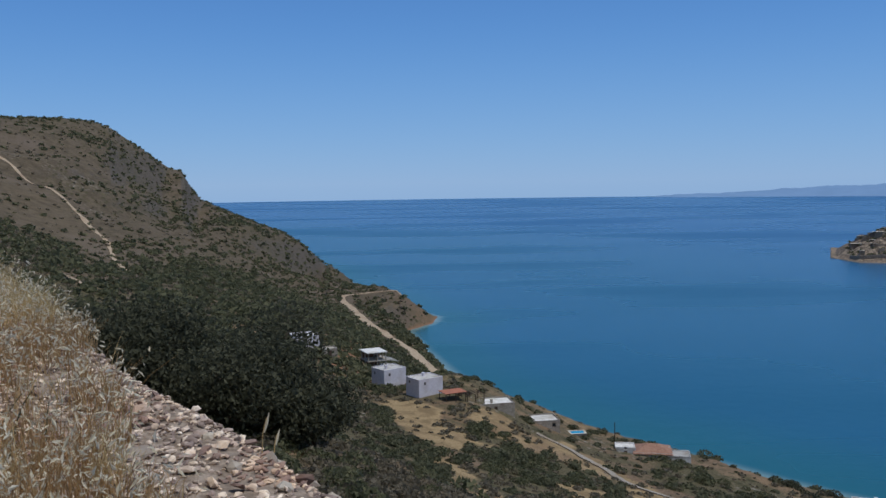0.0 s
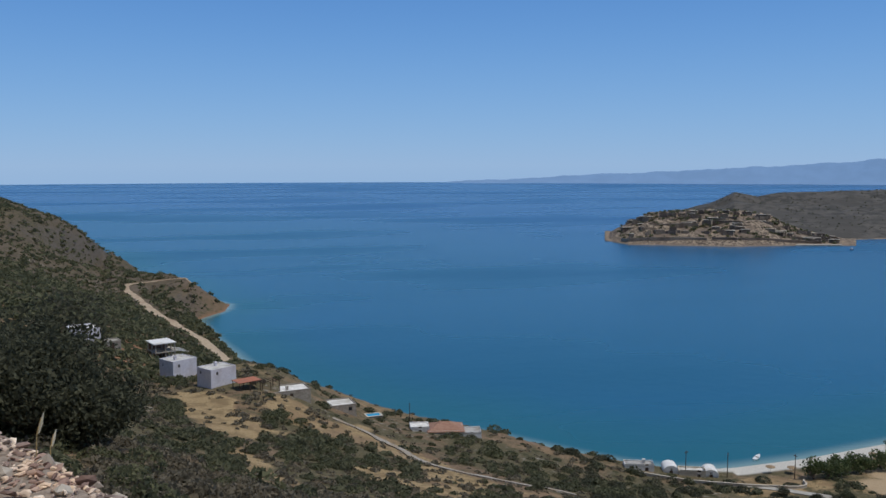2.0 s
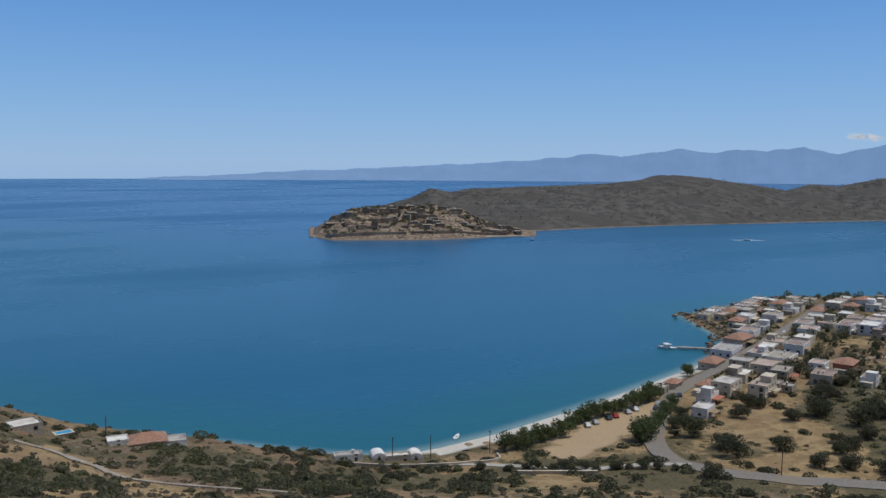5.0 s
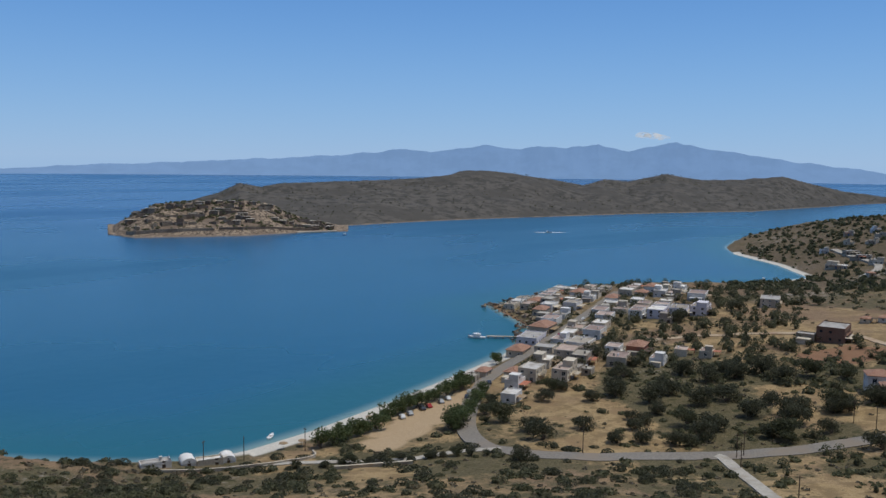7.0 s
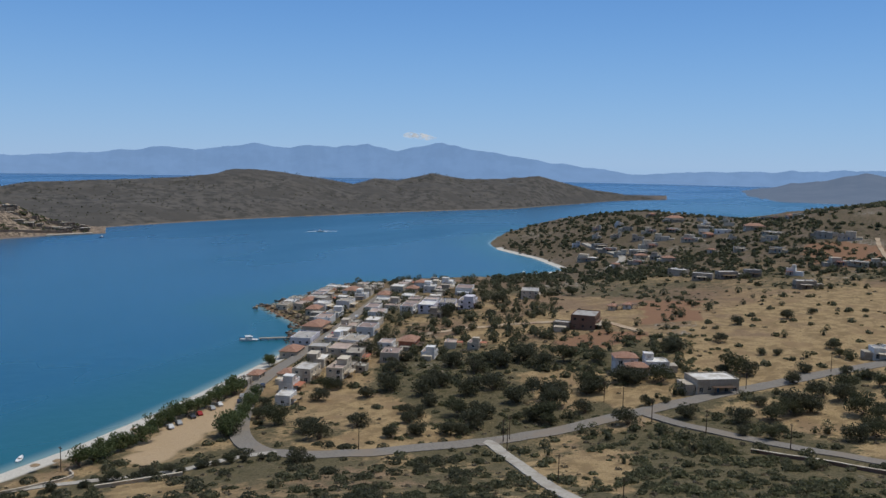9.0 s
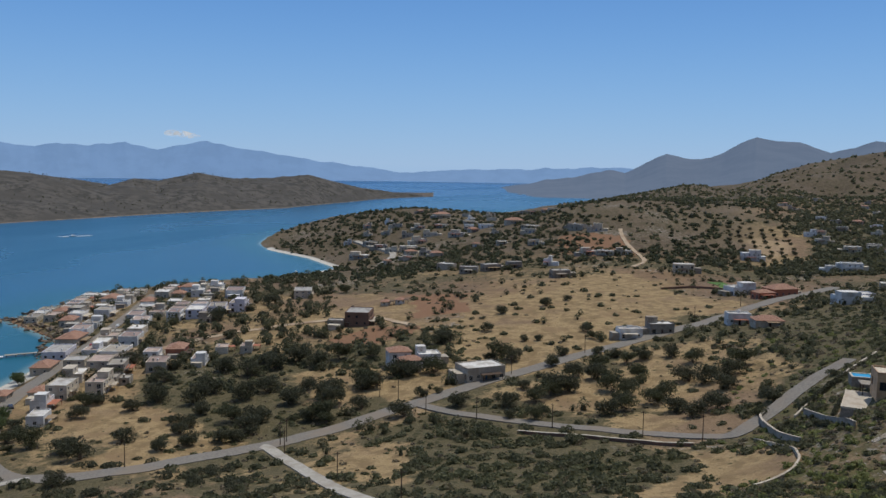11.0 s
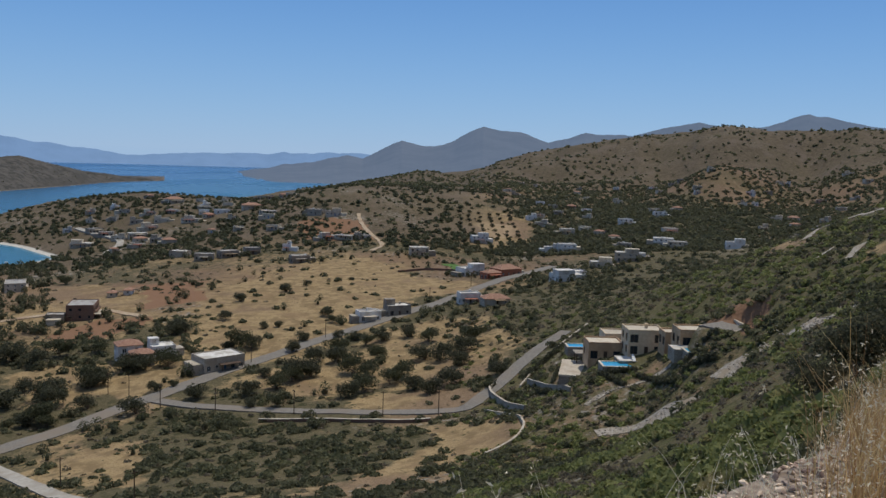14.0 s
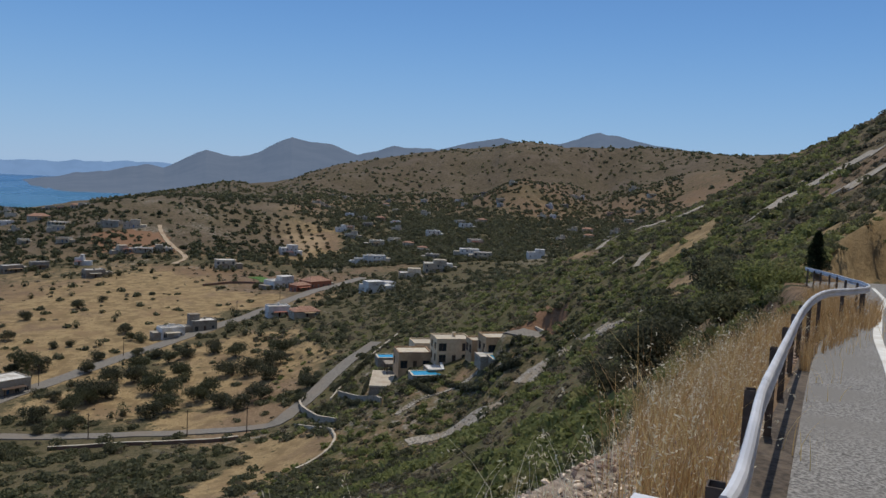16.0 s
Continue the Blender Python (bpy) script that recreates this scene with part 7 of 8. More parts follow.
def scrub(name, material, label, count, b0, b1, r0, r1, size, tall, per, leaf, seed, keep):
    x, y, g = free_spots(count, b0, b1, r0, r1, seed, keep)
    ok = off_bench(x, y)
    x, y = x[ok], y[ok]
    rad = g.uniform(size[0], size[1], len(x)) ** 1.0
    return bushes(x, y, land(x, y) - 0.1, rad, rad * g.uniform(tall[0], tall[1], len(x)), per, leaf, seed)


def dense(x, y):
    b, r = np.degrees(np.arctan2(x, y)), np.hypot(x, y)
    slope = 1 - 0.62 * np.clip((b - 103) / 4, 0, 1) * np.clip((420 - r) / 60, 0, 1) * (1 - 0.9 * patches(x, y, THICK_SLOPE))
    slope = slope * (1 - 0.6 * np.clip((-6 - b) / 3, 0, 1) * np.clip((r - 200) / 60, 0, 1))
    return slope * np.clip(1.7 * scrubbiness(x, y) - 0.3, 0.13, 1) * np.clip(0.55 + 0.95 * rough(x, y, 15, 2, 41), 0.05, 1)


def sparse(x, y):
    return np.clip(0.9 - 0.78 * fields_at(x, y), 0.06, 1) * 0.65


def knolls(x, y):
    return np.clip(0.42 + 0.5 * rough(x, y, 120, 3, 21) - 0.5 * fields_at(x, y), 0.05, 1)


def bank(count, r0, r1, size, tall, per, leaf, seed):
    """Low bushes on the bank just below the hill road."""
    g = np.random.default_rng(seed)
    b, r = g.uniform(112, 136, count), np.exp(g.uniform(math.log(r0), math.log(r1), count))
    x, y = r * np.sin(np.radians(b)), r * np.cos(np.radians(b))
    e = line_distance(x, y, ROAD_EDGE) * np.where(inside(x, y, ROAD_SIDE), -1, 1)
    ok = (e > 0.5) & (e < 9)
    x, y = x[ok], y[ok]
    rad = g.uniform(size[0], size[1], len(x))
    return bushes(x, y, land(x, y) - 0.1, rad, rad * g.uniform(tall[0], tall[1], len(x)), per, leaf, seed)


def patchy(size, seed, base=0.5):
    return lambda x, y: np.clip(base + 0.6 * rough(x, y, size, 2, seed), 0, 1) * (1 - fields_at(x, y))


def all_over(x, y):
    return 0.8 + 0 * x


leaves_object("shrubs", [
    scrub("s", 0, "", 240, -30, 6, 8, 34, (0.4, 0.9), (0.6, 0.9), 420, 0.075, 31, patchy(9, 61, 0.45)), scrub("s", 0, "", 420, -30, 4, 34, 120, (0.6, 1.6), (0.6, 1.0), 220, 0.12, 30, patchy(16, 62, 0.4)),
    scrub("s", 0, "", 800, 99, 137, 8, 32, (0.3, 0.9), (0.5, 0.9), 420, 0.07, 32, patchy(6, 23, 0.5)), scrub("s", 0, "", 1300, 97, 137, 32, 130, (0.4, 1.2), (0.45, 0.8), 120, 0.16, 28, patchy(14, 22, 0.3)), bank(700, 13, 60, (0.3, 0.9), (0.5, 0.9), 260, 0.09, 29),
], LEAF_SHRUB, "dark green lentisk shrubs covering the steep slope", "shrubs")
leaves_object("low_scrub", [
    scrub("s", 0, "", 1700, -30, 8, 7, 40, (0.25, 0.7), (0.5, 0.8), 150, 0.118, 33, all_over), scrub("s", 0, "", 1500, -30, 8, 40, 130, (0.3, 1.0), (0.5, 0.8), 66, 0.23, 45, all_over),
    scrub("s", 0, "", 2200, 99, 137, 7, 36, (0.15, 0.45), (0.5, 0.9), 90, 0.155, 34, patchy(7, 24, 0.6)), scrub("s", 0, "", 3800, 97, 137, 36, 150, (0.25, 0.7), (0.5, 0.9), 36, 0.27, 46, patchy(9, 25, 0.55)), scrub("s", 0, "", 4200, 95, 134, 120, 380, (0.5, 1.3), (0.45, 0.8), 22, 0.31, 53, patchy(20, 16, 0.55)),
], LEAF_PHRYGANA, "grey-brown thorny cushions on the steep slope", "scrub")
leaves_object("green_scrub", [
    scrub("s", 0, "", 2600, 97, 133, 8, 40, (0.2, 0.65), (0.6, 1.0), 130, 0.125, 35, patchy(8, 13, 0.62)), scrub("s", 0, "", 6500, 95, 131, 40, 210, (0.35, 1.2), (0.5, 0.9), 46, 0.255, 47, patchy(16, 14, 0.5)), scrub("s", 0, "", 5200, 95, 132, 110, 360, (0.6, 1.6), (0.5, 0.85), 28, 0.275, 52, patchy(26, 15, 0.55)), bank(900, 10, 60, (0.25, 0.7), (0.6, 1.0), 120, 0.14, 48),
], LEAF_GREEN, "fresh green herbs and low bushes on the slope", "scrub")
leaves_object("shrubs", [scrub("s", 0, "", 8200, -30, 140, 120, 330, (0.9, 2.6), (0.5, 0.8), 84, 0.172, 36, dense), scrub("s", 0, "", 12500, -30, 130, 330, 760, (1.0, 2.8), (0.55, 0.95), 26, 0.32, 37, dense)], LEAF_BUSH, "dark green shrubs scattered over fields and slopes", "shrubs")
leaves_object("shrubs", [scrub("s", 0, "", 900, 22, 64, 150, 262, (1.3, 3.0), (0.5, 0.8), 240, 0.1, 51, lambda x, y: np.clip(0.45 + 0.9 * rough(x, y, 22, 2, 42), 0, 1))], LEAF_DARK, "large dark lentisk shrubs on the lower slope", "shrubs")
leaves_object("shrubs", [scrub("s", 0, "", 900, -12, 30, 110, 300, (1.4, 3.2), (0.5, 0.75), 230, 0.1, 57, lambda x, y: patches(x, y, THICK_SLOPE, 0.01) * 0.95 + 0.05 * (fields_at(x, y) < 0.3))], LEAF_SHRUB, "dark lentisk thickets along the terraces above the bay", "shrubs")
leaves_object("shrubs", [
    scrub("s", 0, "", 6200, 58, 106, 160, 430, (0.8, 2.2), (0.45, 0.75), 44, 0.24, 58, lambda x, y: patches(x, y, THICK_PLAIN, 0.12) * np.clip(0.32 + 1.5 * rough(x, y, 15, 2, 44), 0.04, 1)),
    scrub("s", 0, "", 3000, 97, 131, 120, 420, (0.7, 1.7), (0.4, 0.7), 44, 0.24, 59, lambda x, y: np.clip(0.35 + 0.9 * rough(x, y, 26, 2, 45), 0, 1) * (fields_at(x, y) < 0.3)),
], LEAF_SHRUB, "low dense olive-green thickets on the plain and the slope", "shrubs")
leaves_object("low_scrub", [scrub("s", 0, "", 7000, -30, 140, 110, 330, (0.4, 1.1), (0.4, 0.7), 18, 0.38, 38, sparse), scrub("s", 0, "", 6000, -30, 130, 330, 800, (0.6, 1.5), (0.4, 0.7), 16, 0.4, 39, sparse), scrub("s", 0, "", 4500, -32, 2, 200, 1100, (0.7, 1.9), (0.4, 0.7), 18, 0.36, 42, sparse), scrub("s", 0, "", 2600, -12, 30, 60, 260, (0.5, 1.4), (0.45, 0.75), 30, 0.3, 43, all_over)], LEAF_PHRYGANA, "grey-brown low scrub on dry ground", "scrub")
leaves_object("shrubs", [
    scrub("s", 0, "", 12000, 84, 134, 1050, 2500, (1.5, 4.2), (0.6, 1.0), 10, 0.5, 40, knolls), scrub("s", 0, "", 9000, -35, 134, 700, 1300, (1.0, 2.8), (0.6, 1.0), 10, 0.48, 49, knolls),
    scrub("s", 0, "", 15000, -32, 0, 260, 1150, (0.9, 3.0), (0.45, 0.8), 12, 0.42, 44, lambda x, y: np.clip(knolls(x, y) + 0.06 * np.clip((520 - np.hypot(x, y)) / 200, 0, 1), 0, 1)),
], LEAF_SHRUB, "dark bushes and small trees on distant hills", "shrubs")
leaves_object("shrubs", [scrub("s", 0, "", 6500, 64.5, 98, 620, 1150, (1.3, 3.4), (0.7, 1.1), 16, 0.42, 50, lambda x, y: np.clip(0.55 + 0.6 * rough(x, y, 60, 3, 26) - fields_at(x, y) - 0.12 * (np.degrees(np.arctan2(x, y)) > 83), 0, 1))], LEAF_OLIVE, "dark trees and bushes over the low knoll", "shrubs")
# olive groves in the valley
leaves_object("olive_groves", [scrub("s", 0, "", 12000, 94, 122, 600, 1300, (1.6, 3.2), (0.8, 1.2), 16, 0.42, 41, lambda x, y: np.clip(0.4 * blobs(x, y, THICKETS) + 0.45 + 0.35 * rough(x, y, 70, 2, 27) - fields_at(x, y) - 0.6 * np.clip((101 + 3 * rough(x, y, 90, 2, 6) - np.degrees(np.arctan2(x, y))) / 5, 0, 2), 0, 1))], LEAF_BUSH, "olive groves filling the valley floor", "grove")

# scrub on the peninsula
gp = np.random.default_rng(18)
pb = gp.uniform(30, 75, 1300)
pu = gp.uniform(0.08, 1.05, 1300)
near_, far_ = curve_at(PEN_SHORE, pb), curve_at([(c[0], c[2]) for c in PEN_CREST], pb)
pr = near_ + (far_ - near_) * pu
ph = (95 + far_ * np.tan(np.radians(curve_at([(c[0], c[1]) for c in PEN_CREST], pb)))) * np.clip(pu, 0, 1) ** 0.8
leaves_object("peninsula_scrub", [bushes(pr * np.sin(np.radians(pb)), pr * np.cos(np.radians(pb)), ph + 0.5, gp.uniform(0.7, 1.8, 1300), gp.uniform(0.6, 1.2, 1300), 8, 0.5, 19)], LEAF_OLIVE, "dark scrub dotted over the peninsula", "scrub")
# ---- the hill road at the lookout ----
def edge_gap(x, y):
    """Distance from the verge's outer edge, negative on the road's side."""
    return line_distance(x, y, ROAD_EDGE) * np.where(inside(x, y, ROAD_SIDE), -1, 1)


RAIL = [(2.03, -1.47), (2.28, -1.7), (3.03, -2.31), (3.61, -2.78), (4.48, -3.53), (5.9, -4.76), (8.7, -7.2), (11.07, -9.36), (12.95, -11.22), (13.84, -12.36), (14.5, -13.3), (15.85, -14.9), (18.0, -16.7), (19.6, -17.75), (22.24, -19.6), (25.93, -22.08), (29.41, -24.34)]
ROAD_LINE = [(-25, 33.5), (-8.6, 11.9), (-4.0, 5.2), (-2.0, 2.6), (0.1, 0.4)] + RAIL + [(33.0, -27.6), (35.4, -34.3), (37, -45)]
ribbon("hill_road", ROAD_LINE, 7.4, ASPHALT, "worn grey asphalt hill road with a rough gravelly surface", lift=0.035, step=0.6, shift=3.85, level=road_level)
ribbon("road_marking", [(1.5, -2.2), (4.5, -4.8), (8.4, -8.36), (11.82, -11.4), (14.8, -14.25), (18.3, -17.65), (21.3, -20.7), (25.2, -24.2), (30.0, -28.4)], 0.15, PAINT_LINE, "white painted edge line on the road", "road marking", lift=0.055, step=0.5, level=road_level, ragged=0.12)


def guard_rail():
    ob = tagged(new("guard_rail"), "galvanised steel guard rail on posts along the verge", "guard rail")
    line = smooth_line(RAIL, 0.35)
    way = np.gradient(line, axis=0)
    way /= np.linalg.norm(way, axis=1, keepdims=True)
    side = np.stack([way[:, 1], -way[:, 0]], 1)
    prof = [(0.0, 0.47), (0.035, 0.475), (0.055, 0.505), (0.055, 0.555), (0.02, 0.6), (0.0, 0.625), (0.02, 0.65), (0.055, 0.695), (0.055, 0.745), (0.035, 0.772), (0.008, 0.785), (-0.02, 0.78), (-0.03, 0.76), (0.0, 0.748), (0.03, 0.735), (0.03, 0.7), (-0.015, 0.655), (-0.035, 0.625), (-0.015, 0.595), (0.03, 0.55), (0.03, 0.515), (-0.01, 0.49)]
    z = road_level(line[:, 0], line[:, 1])
    prof = [(0.5 * o, 0.785 + (v - 0.785) * 0.46) for o, v in prof]
    rings = [[(p[0] + q[0] * o, p[1] + q[1] * o, h + v) for o, v in prof] for p, q, h in zip(line, side, z)]
    part("beam", Shape().loft(rings).mesh("beam", ZINC), ob)
    run = np.concatenate([[0], np.cumsum(np.linalg.norm(np.diff(line, axis=0), axis=1))])
    post = Shape().box(-0.04, -0.035, -0.4, 0.04, -0.03, 0.72).box(-0.04, -0.03, -0.4, -0.034, 0.02, 0.72).box(0.034, -0.03, -0.4, 0.04, 0.02, 0.72).mesh("post", DARK_STEEL)
    for k, s in enumerate(np.arange(0.25, run[-1], 2.0)):
        i = int(np.searchsorted(run, s))
        a = math.degrees(math.atan2(way[i, 1], way[i, 0]))
        p = line[i] - side[i] * 0.06
        part("post", post, ob, at=pose(p[0], p[1], z[i], 0, 0, a + 180))
    # overlap plates where lengths of beam are bolted together
    for s in np.arange(2.2, min(run[-1], 22), 4.0):
        i = int(np.searchsorted(run, s))
        plate = [[(p[0] + q[0] * o * 1.06, p[1] + q[1] * o * 1.06, h + 0.74 + (v - 0.74) * 1.05) for o, v in prof] for p, q, h in zip(line[i:i + 2], side[i:i + 2], z[i:i + 2])]
        part("splice", Shape().loft(plate).mesh("splice", ZINC), ob)
    p, q, h = line[0], side[0], z[0]
    end = Shape()
    w = way[0]
    end.loft([[(p[0] - q[0] * o + w[0] * f, p[1] - q[1] * o + w[1] * f, h + v) for f, v in ((-0.04, 0.68), (0.02, 0.68), (0.02, 0.73), (-0.04, 0.73))] for o in (-0.02, 0.12, 0.26)])
    part("end_bracket", end.mesh("end_bracket", ZINC), ob)


guard_rail()
# the rail's shade on the soil is painted as this dark strip
ribbon("verge_soil", [(1.2, -0.9)] + RAIL, 0.34, PAINTED_SHADE_SOIL, "strip of crumbling soil under the guard rail, darkened as painted shade", "verge", lift=0.02, step=0.5, shift=0.12, level=road_level, ragged=0.3)


def blades(x, y, z, height, lean, width, seed, droop=0.35):
    """Thin tapering stalks, bent by the wind; also gives the places of their tips."""
    g = np.random.default_rng(seed)
    n = len(x)
    a, turn_ = g.uniform(0, 2 * math.pi, n), g.uniform(0, math.pi, n)
    tilt = g.uniform(0.02, droop, n) * height
    dx, dy = np.cos(a) * tilt + lean[0] * height, np.sin(a) * tilt + lean[1] * height
    sx, sy = np.cos(turn_), np.sin(turn_)
    vs = []
    for u in (0.0, 0.35, 0.7, 1.0):
        cx, cy, cz = x + dx * u ** 1.8, y + dy * u ** 1.8, z + height * u * (1 - 0.12 * u)
        w = width * (1.0 - 0.75 * u)
        vs += [np.stack([cx - sx * w, cy - sy * w, cz], -1), np.stack([cx + sx * w, cy + sy * w, cz], -1)]
    v = np.stack(vs, 1)
    f = np.arange(n)[:, None] * 8
    faces = np.concatenate([f + np.array([[0, 1, 3, 2]]), f + np.array([[2, 3, 5, 4]]), f + np.array([[4, 5, 7, 6]])])
    way = np.stack([dx, dy, height], -1)
    return (v.reshape(-1, 3), faces), np.stack([x + dx, y + dy, z + height * 0.88], -1), way / np.linalg.norm(way, axis=1, keepdims=True)


def husks(tips, per, size, hang, seed):
    g = np.random.default_rng(seed)
    p = np.repeat(tips, per, 0) + g.normal(size=(len(tips) * per, 3)) * np.array([0.02, 0.02, 0.03]) * hang - np.array([0, 0, 1]) * g.uniform(0, 0.14, (len(tips) * per, 1)) * hang
    return cards(p, g.normal(size=p.shape), size * g.uniform(0.6, 1.3, len(p)), seed + 1, 0.28, 0.4)


def verge_spots(count, x0, x1, y0, y1, low, high, seed, clump=0.5):
    g = np.random.default_rng(seed)
    x, y = g.uniform(x0, x1, count), g.uniform(y0, y1, count)
    e = edge_gap(x, y)
    ok = (e > low) & (e < high) & (g.random(count) < np.clip(clump + 0.9 * rough(x, y, 0.55, 2, 17), 0, 1))
    return x[ok], y[ok]


# dry oats and straw on the verge before the gravel
x, y = verge_spots(90000, -7.5, 0.2, 2.2, 11.5, -4.5, 0.1, 51, 0.8)
keep = (np.degrees(np.arctan2(x, y)) < np.interp(np.hypot(x, y), (3.0, 4.4, 5.6, 7.7), (-16.5, -20.0, -22.0, -23.2)) - 1.6 * rough(x, y, 0.5, 2, 29)) & (np.hypot(x, y) > 2.3)
x, y = x[keep], y[keep]
g = np.random.default_rng(3)
tall = g.uniform(0.12, 0.4, len(x)) * (1 + 0.3 * rough(x, y, 0.7, 2, 37))
red = rough(x, y, 0.9, 2, 38) > 0.45
a, tips, _ = blades(x[~red], y[~red], land(x[~red], y[~red]), tall[~red], (0.1, -0.06), 0.0036, 52, 0.7)
b2, tips2, _ = blades(x[red], y[red], land(x[red], y[red]), tall[red] * 0.9, (0.1, -0.06), 0.0034, 73, 0.7)
leaves_object("dry_grass", [b2], STRAW_RED, "russet dry grass among the straw on the verge", "grass")
leaves_object("dry_grass", [a], STRAW, "tall dry straw-coloured grass on the verge", "grass")
leaves_object("oat_heads", [husks(np.concatenate([tips[::6], tips2[::6]]), 6, 0.026, 1.2, 53)], OAT, "pale papery oat heads on dry stalks", "grass")
x, y = verge_spots(3200, -5.5, -1.5, 4.0, 9.0, -2.4, -0.7, 54, 0.2)
a, tips, _ = blades(x, y, land(x, y), g.uniform(0.15, 0.38, len(x)), (0.05, 0.0), 0.006, 55, 0.8)
leaves_object("green_weeds", [a], LEAF_OLIVE, "grey-green weeds among the dry grass", "grass")

# russet grass outside the guard rail
x, y = verge_spots(130000, 2.4, 13.0, -11.2, 1.2, -0.82, 0.7, 56, 0.75)
keep = (line_distance(x, y, np.array(RAIL)) > 0.2) & (np.hypot(x, y) > 2.6) & (np.degrees(np.arctan2(x, y)) > 120.6 - 3.0 * np.clip(np.random.default_rng(6).random(len(x)) ** 4, 0, 1))
thin = np.random.default_rng(4).random(len(x)) < np.clip(1.5 - np.hypot(x, y) / 11, 0.15, 1)
x, y = x[keep & thin], y[keep & thin]
near_rail = np.clip(np.hypot(x - 4.6, y + 3.2) / 3.2, 0, 1)
# clumps of uneven height
clumps = np.clip(0.95 + 0.55 * rough(x, y, 0.6, 2, 39), 0.45, 1.5)
a, tips, _ = blades(x, y, land(x, y), g.uniform(0.2, 0.78, len(x)) * (1.05 - 0.3 * near_rail) * clumps, (-0.03, 0.03), 0.0027, 57, 0.65)
far = verge_spots(90000, 9.5, 23.0, -19.5, -6.5, -0.85, 0.7, 71, 0.6)
far = [v[line_distance(far[0], far[1], np.array(RAIL)) > 0.22] for v in far]
b2, tips2, _ = blades(far[0], far[1], land(far[0], far[1]), g.uniform(0.25, 0.7, len(far[0])), (-0.02, 0.03), 0.0045, 72, 0.7)
tips = np.concatenate([tips, tips2[::4]])
c2, tips3, _ = blades(x[::3] + 0.01, y[::3], land(x[::3], y[::3]), g.uniform(0.2, 0.78, len(x[::3])) * (1.05 - 0.3 * near_rail[::3]) * clumps[::3], (-0.04, 0.04), 0.003, 76, 0.7)
tips = np.concatenate([tips, tips3, tips3 - np.array([0, 0, 0.1])])
leaves_object("dry_grass", [c2], STRAW, "pale dry oats mixed into the russet grass", "grass")
leaves_object("dry_grass", [a, b2], STRAW_RED, "tall russet dry grass outside the guard rail", "grass")
leaves_object("oat_heads", [husks(tips[::7], 5, 0.0175, 1.2, 58)], OAT, "pale oat heads in the russet grass", "grass")
x, y = verge_spots(9000, 4.5, 20.0, -18, -3.0, -1.25, -0.95, 59, 0.2)
a, tips, _ = blades(x, y, land(x, y), g.uniform(0.15, 0.42, len(x)), (0.0, 0.0), 0.004, 60, 0.5)
leaves_object("verge_tufts", [a], STRAW, "short yellow grass tufts at the foot of the guard rail", "grass")
# straw between the rail's posts and the asphalt
run = smooth_line(RAIL, 0.02)
gt = np.random.default_rng(74)
at = run[gt.integers(int(0.24 * len(run)), int(0.5 * len(run)), 1300)] + gt.normal(size=(1300, 2)) * 0.035 - np.array([0.05, 0.06])
at = at[rough(at[:, 0], at[:, 1], 0.9, 2, 43) > -0.35]
a, tips, _ = blades(at[:, 0], at[:, 1], road_level(at[:, 0], at[:, 1]) + 0.02, gt.uniform(0.14, 0.4, len(at)), (0.0, 0.0), 0.004, 75, 0.45)
leaves_object("verge_tufts", [a], STRAW_RED, "russet grass tufts round the guard rail's posts", "grass")
# single tall stalks with seed heads
for k, (sx, sy, sh) in enumerate([(-0.98, 4.45, 0.2), (-0.93, 4.5, 0.15)]):
    z0 = spot(sx, sy)
    ob = thing("grass_stalk", sx, sy, z0, 30 * k, "pale dry grass stalk with a slender seed head", "grass stalk", "pale stalks on the gravel")
    part("stem", Shape().tube([(0, 0, -0.05), (0.01, 0, sh * 0.6), (0.03, 0.01, sh)], [0.004, 0.003, 0.002], 5).mesh("stem", STRAW), ob)
    part("seed_head", Shape().tube([(0.018, 0, sh * 0.62), (0.03, 0.01, sh * 0.85), (0.045, 0.01, sh * 1.15)], [0.004, 0.009, 0.002], 6).mesh("seed_head", OAT), ob)


# ---- gravel and stones on the verge ----
def pebble(seed, flat=0.6):
    g = np.random.default_rng(seed)
    bm = bmesh.new()
    bmesh.ops.create_icosphere(bm, subdivisions=1, radius=1.0)
    for v in bm.verts:
        v.co *= g.uniform(0.55, 1.25)
        v.co.z *= flat
    co = np.array([v.co for v in bm.verts])
    fa = np.array([[v.index for v in f.verts] for f in bm.faces])
    bm.free()
    return co, fa


PEBBLES = [pebble(900 + k, 0.3 + 0.07 * k) for k in range(5)]


def gravel(name, x, y, size, material, label, seed):
    g = np.random.default_rng(seed)
    z = land(x, y)
    vs, fs, k = [], [], 0
    for i in range(len(x)):
        co, fa = PEBBLES[i % 5]
        a, b = g.uniform(0, 6.283), g.uniform(-1.1, 1.1)
        c, s = math.cos(a), math.sin(a)
        p = co * size[i] * np.array([1.15, g.uniform(0.4, 0.9), 1.0])
        p = np.stack([p[:, 0], p[:, 1] * math.cos(b) - p[:, 2] * math.sin(b), p[:, 1] * math.sin(b) + p[:, 2] * math.cos(b)], -1)
        p = np.stack([c * p[:, 0] - s * p[:, 1], s * p[:, 0] + c * p[:, 1], p[:, 2]], -1)
        vs.append(p + np.array([x[i], y[i], max(z[i], -0.3) + g.uniform(0.1, 0.75) * size[i]]))
        fs.append(fa + k)
        k += len(co)
    tagged(new(name, mesh_of(name, np.concatenate(vs), np.concatenate(fs), material, smooth=False)), label, "gravel", kind="stuff")


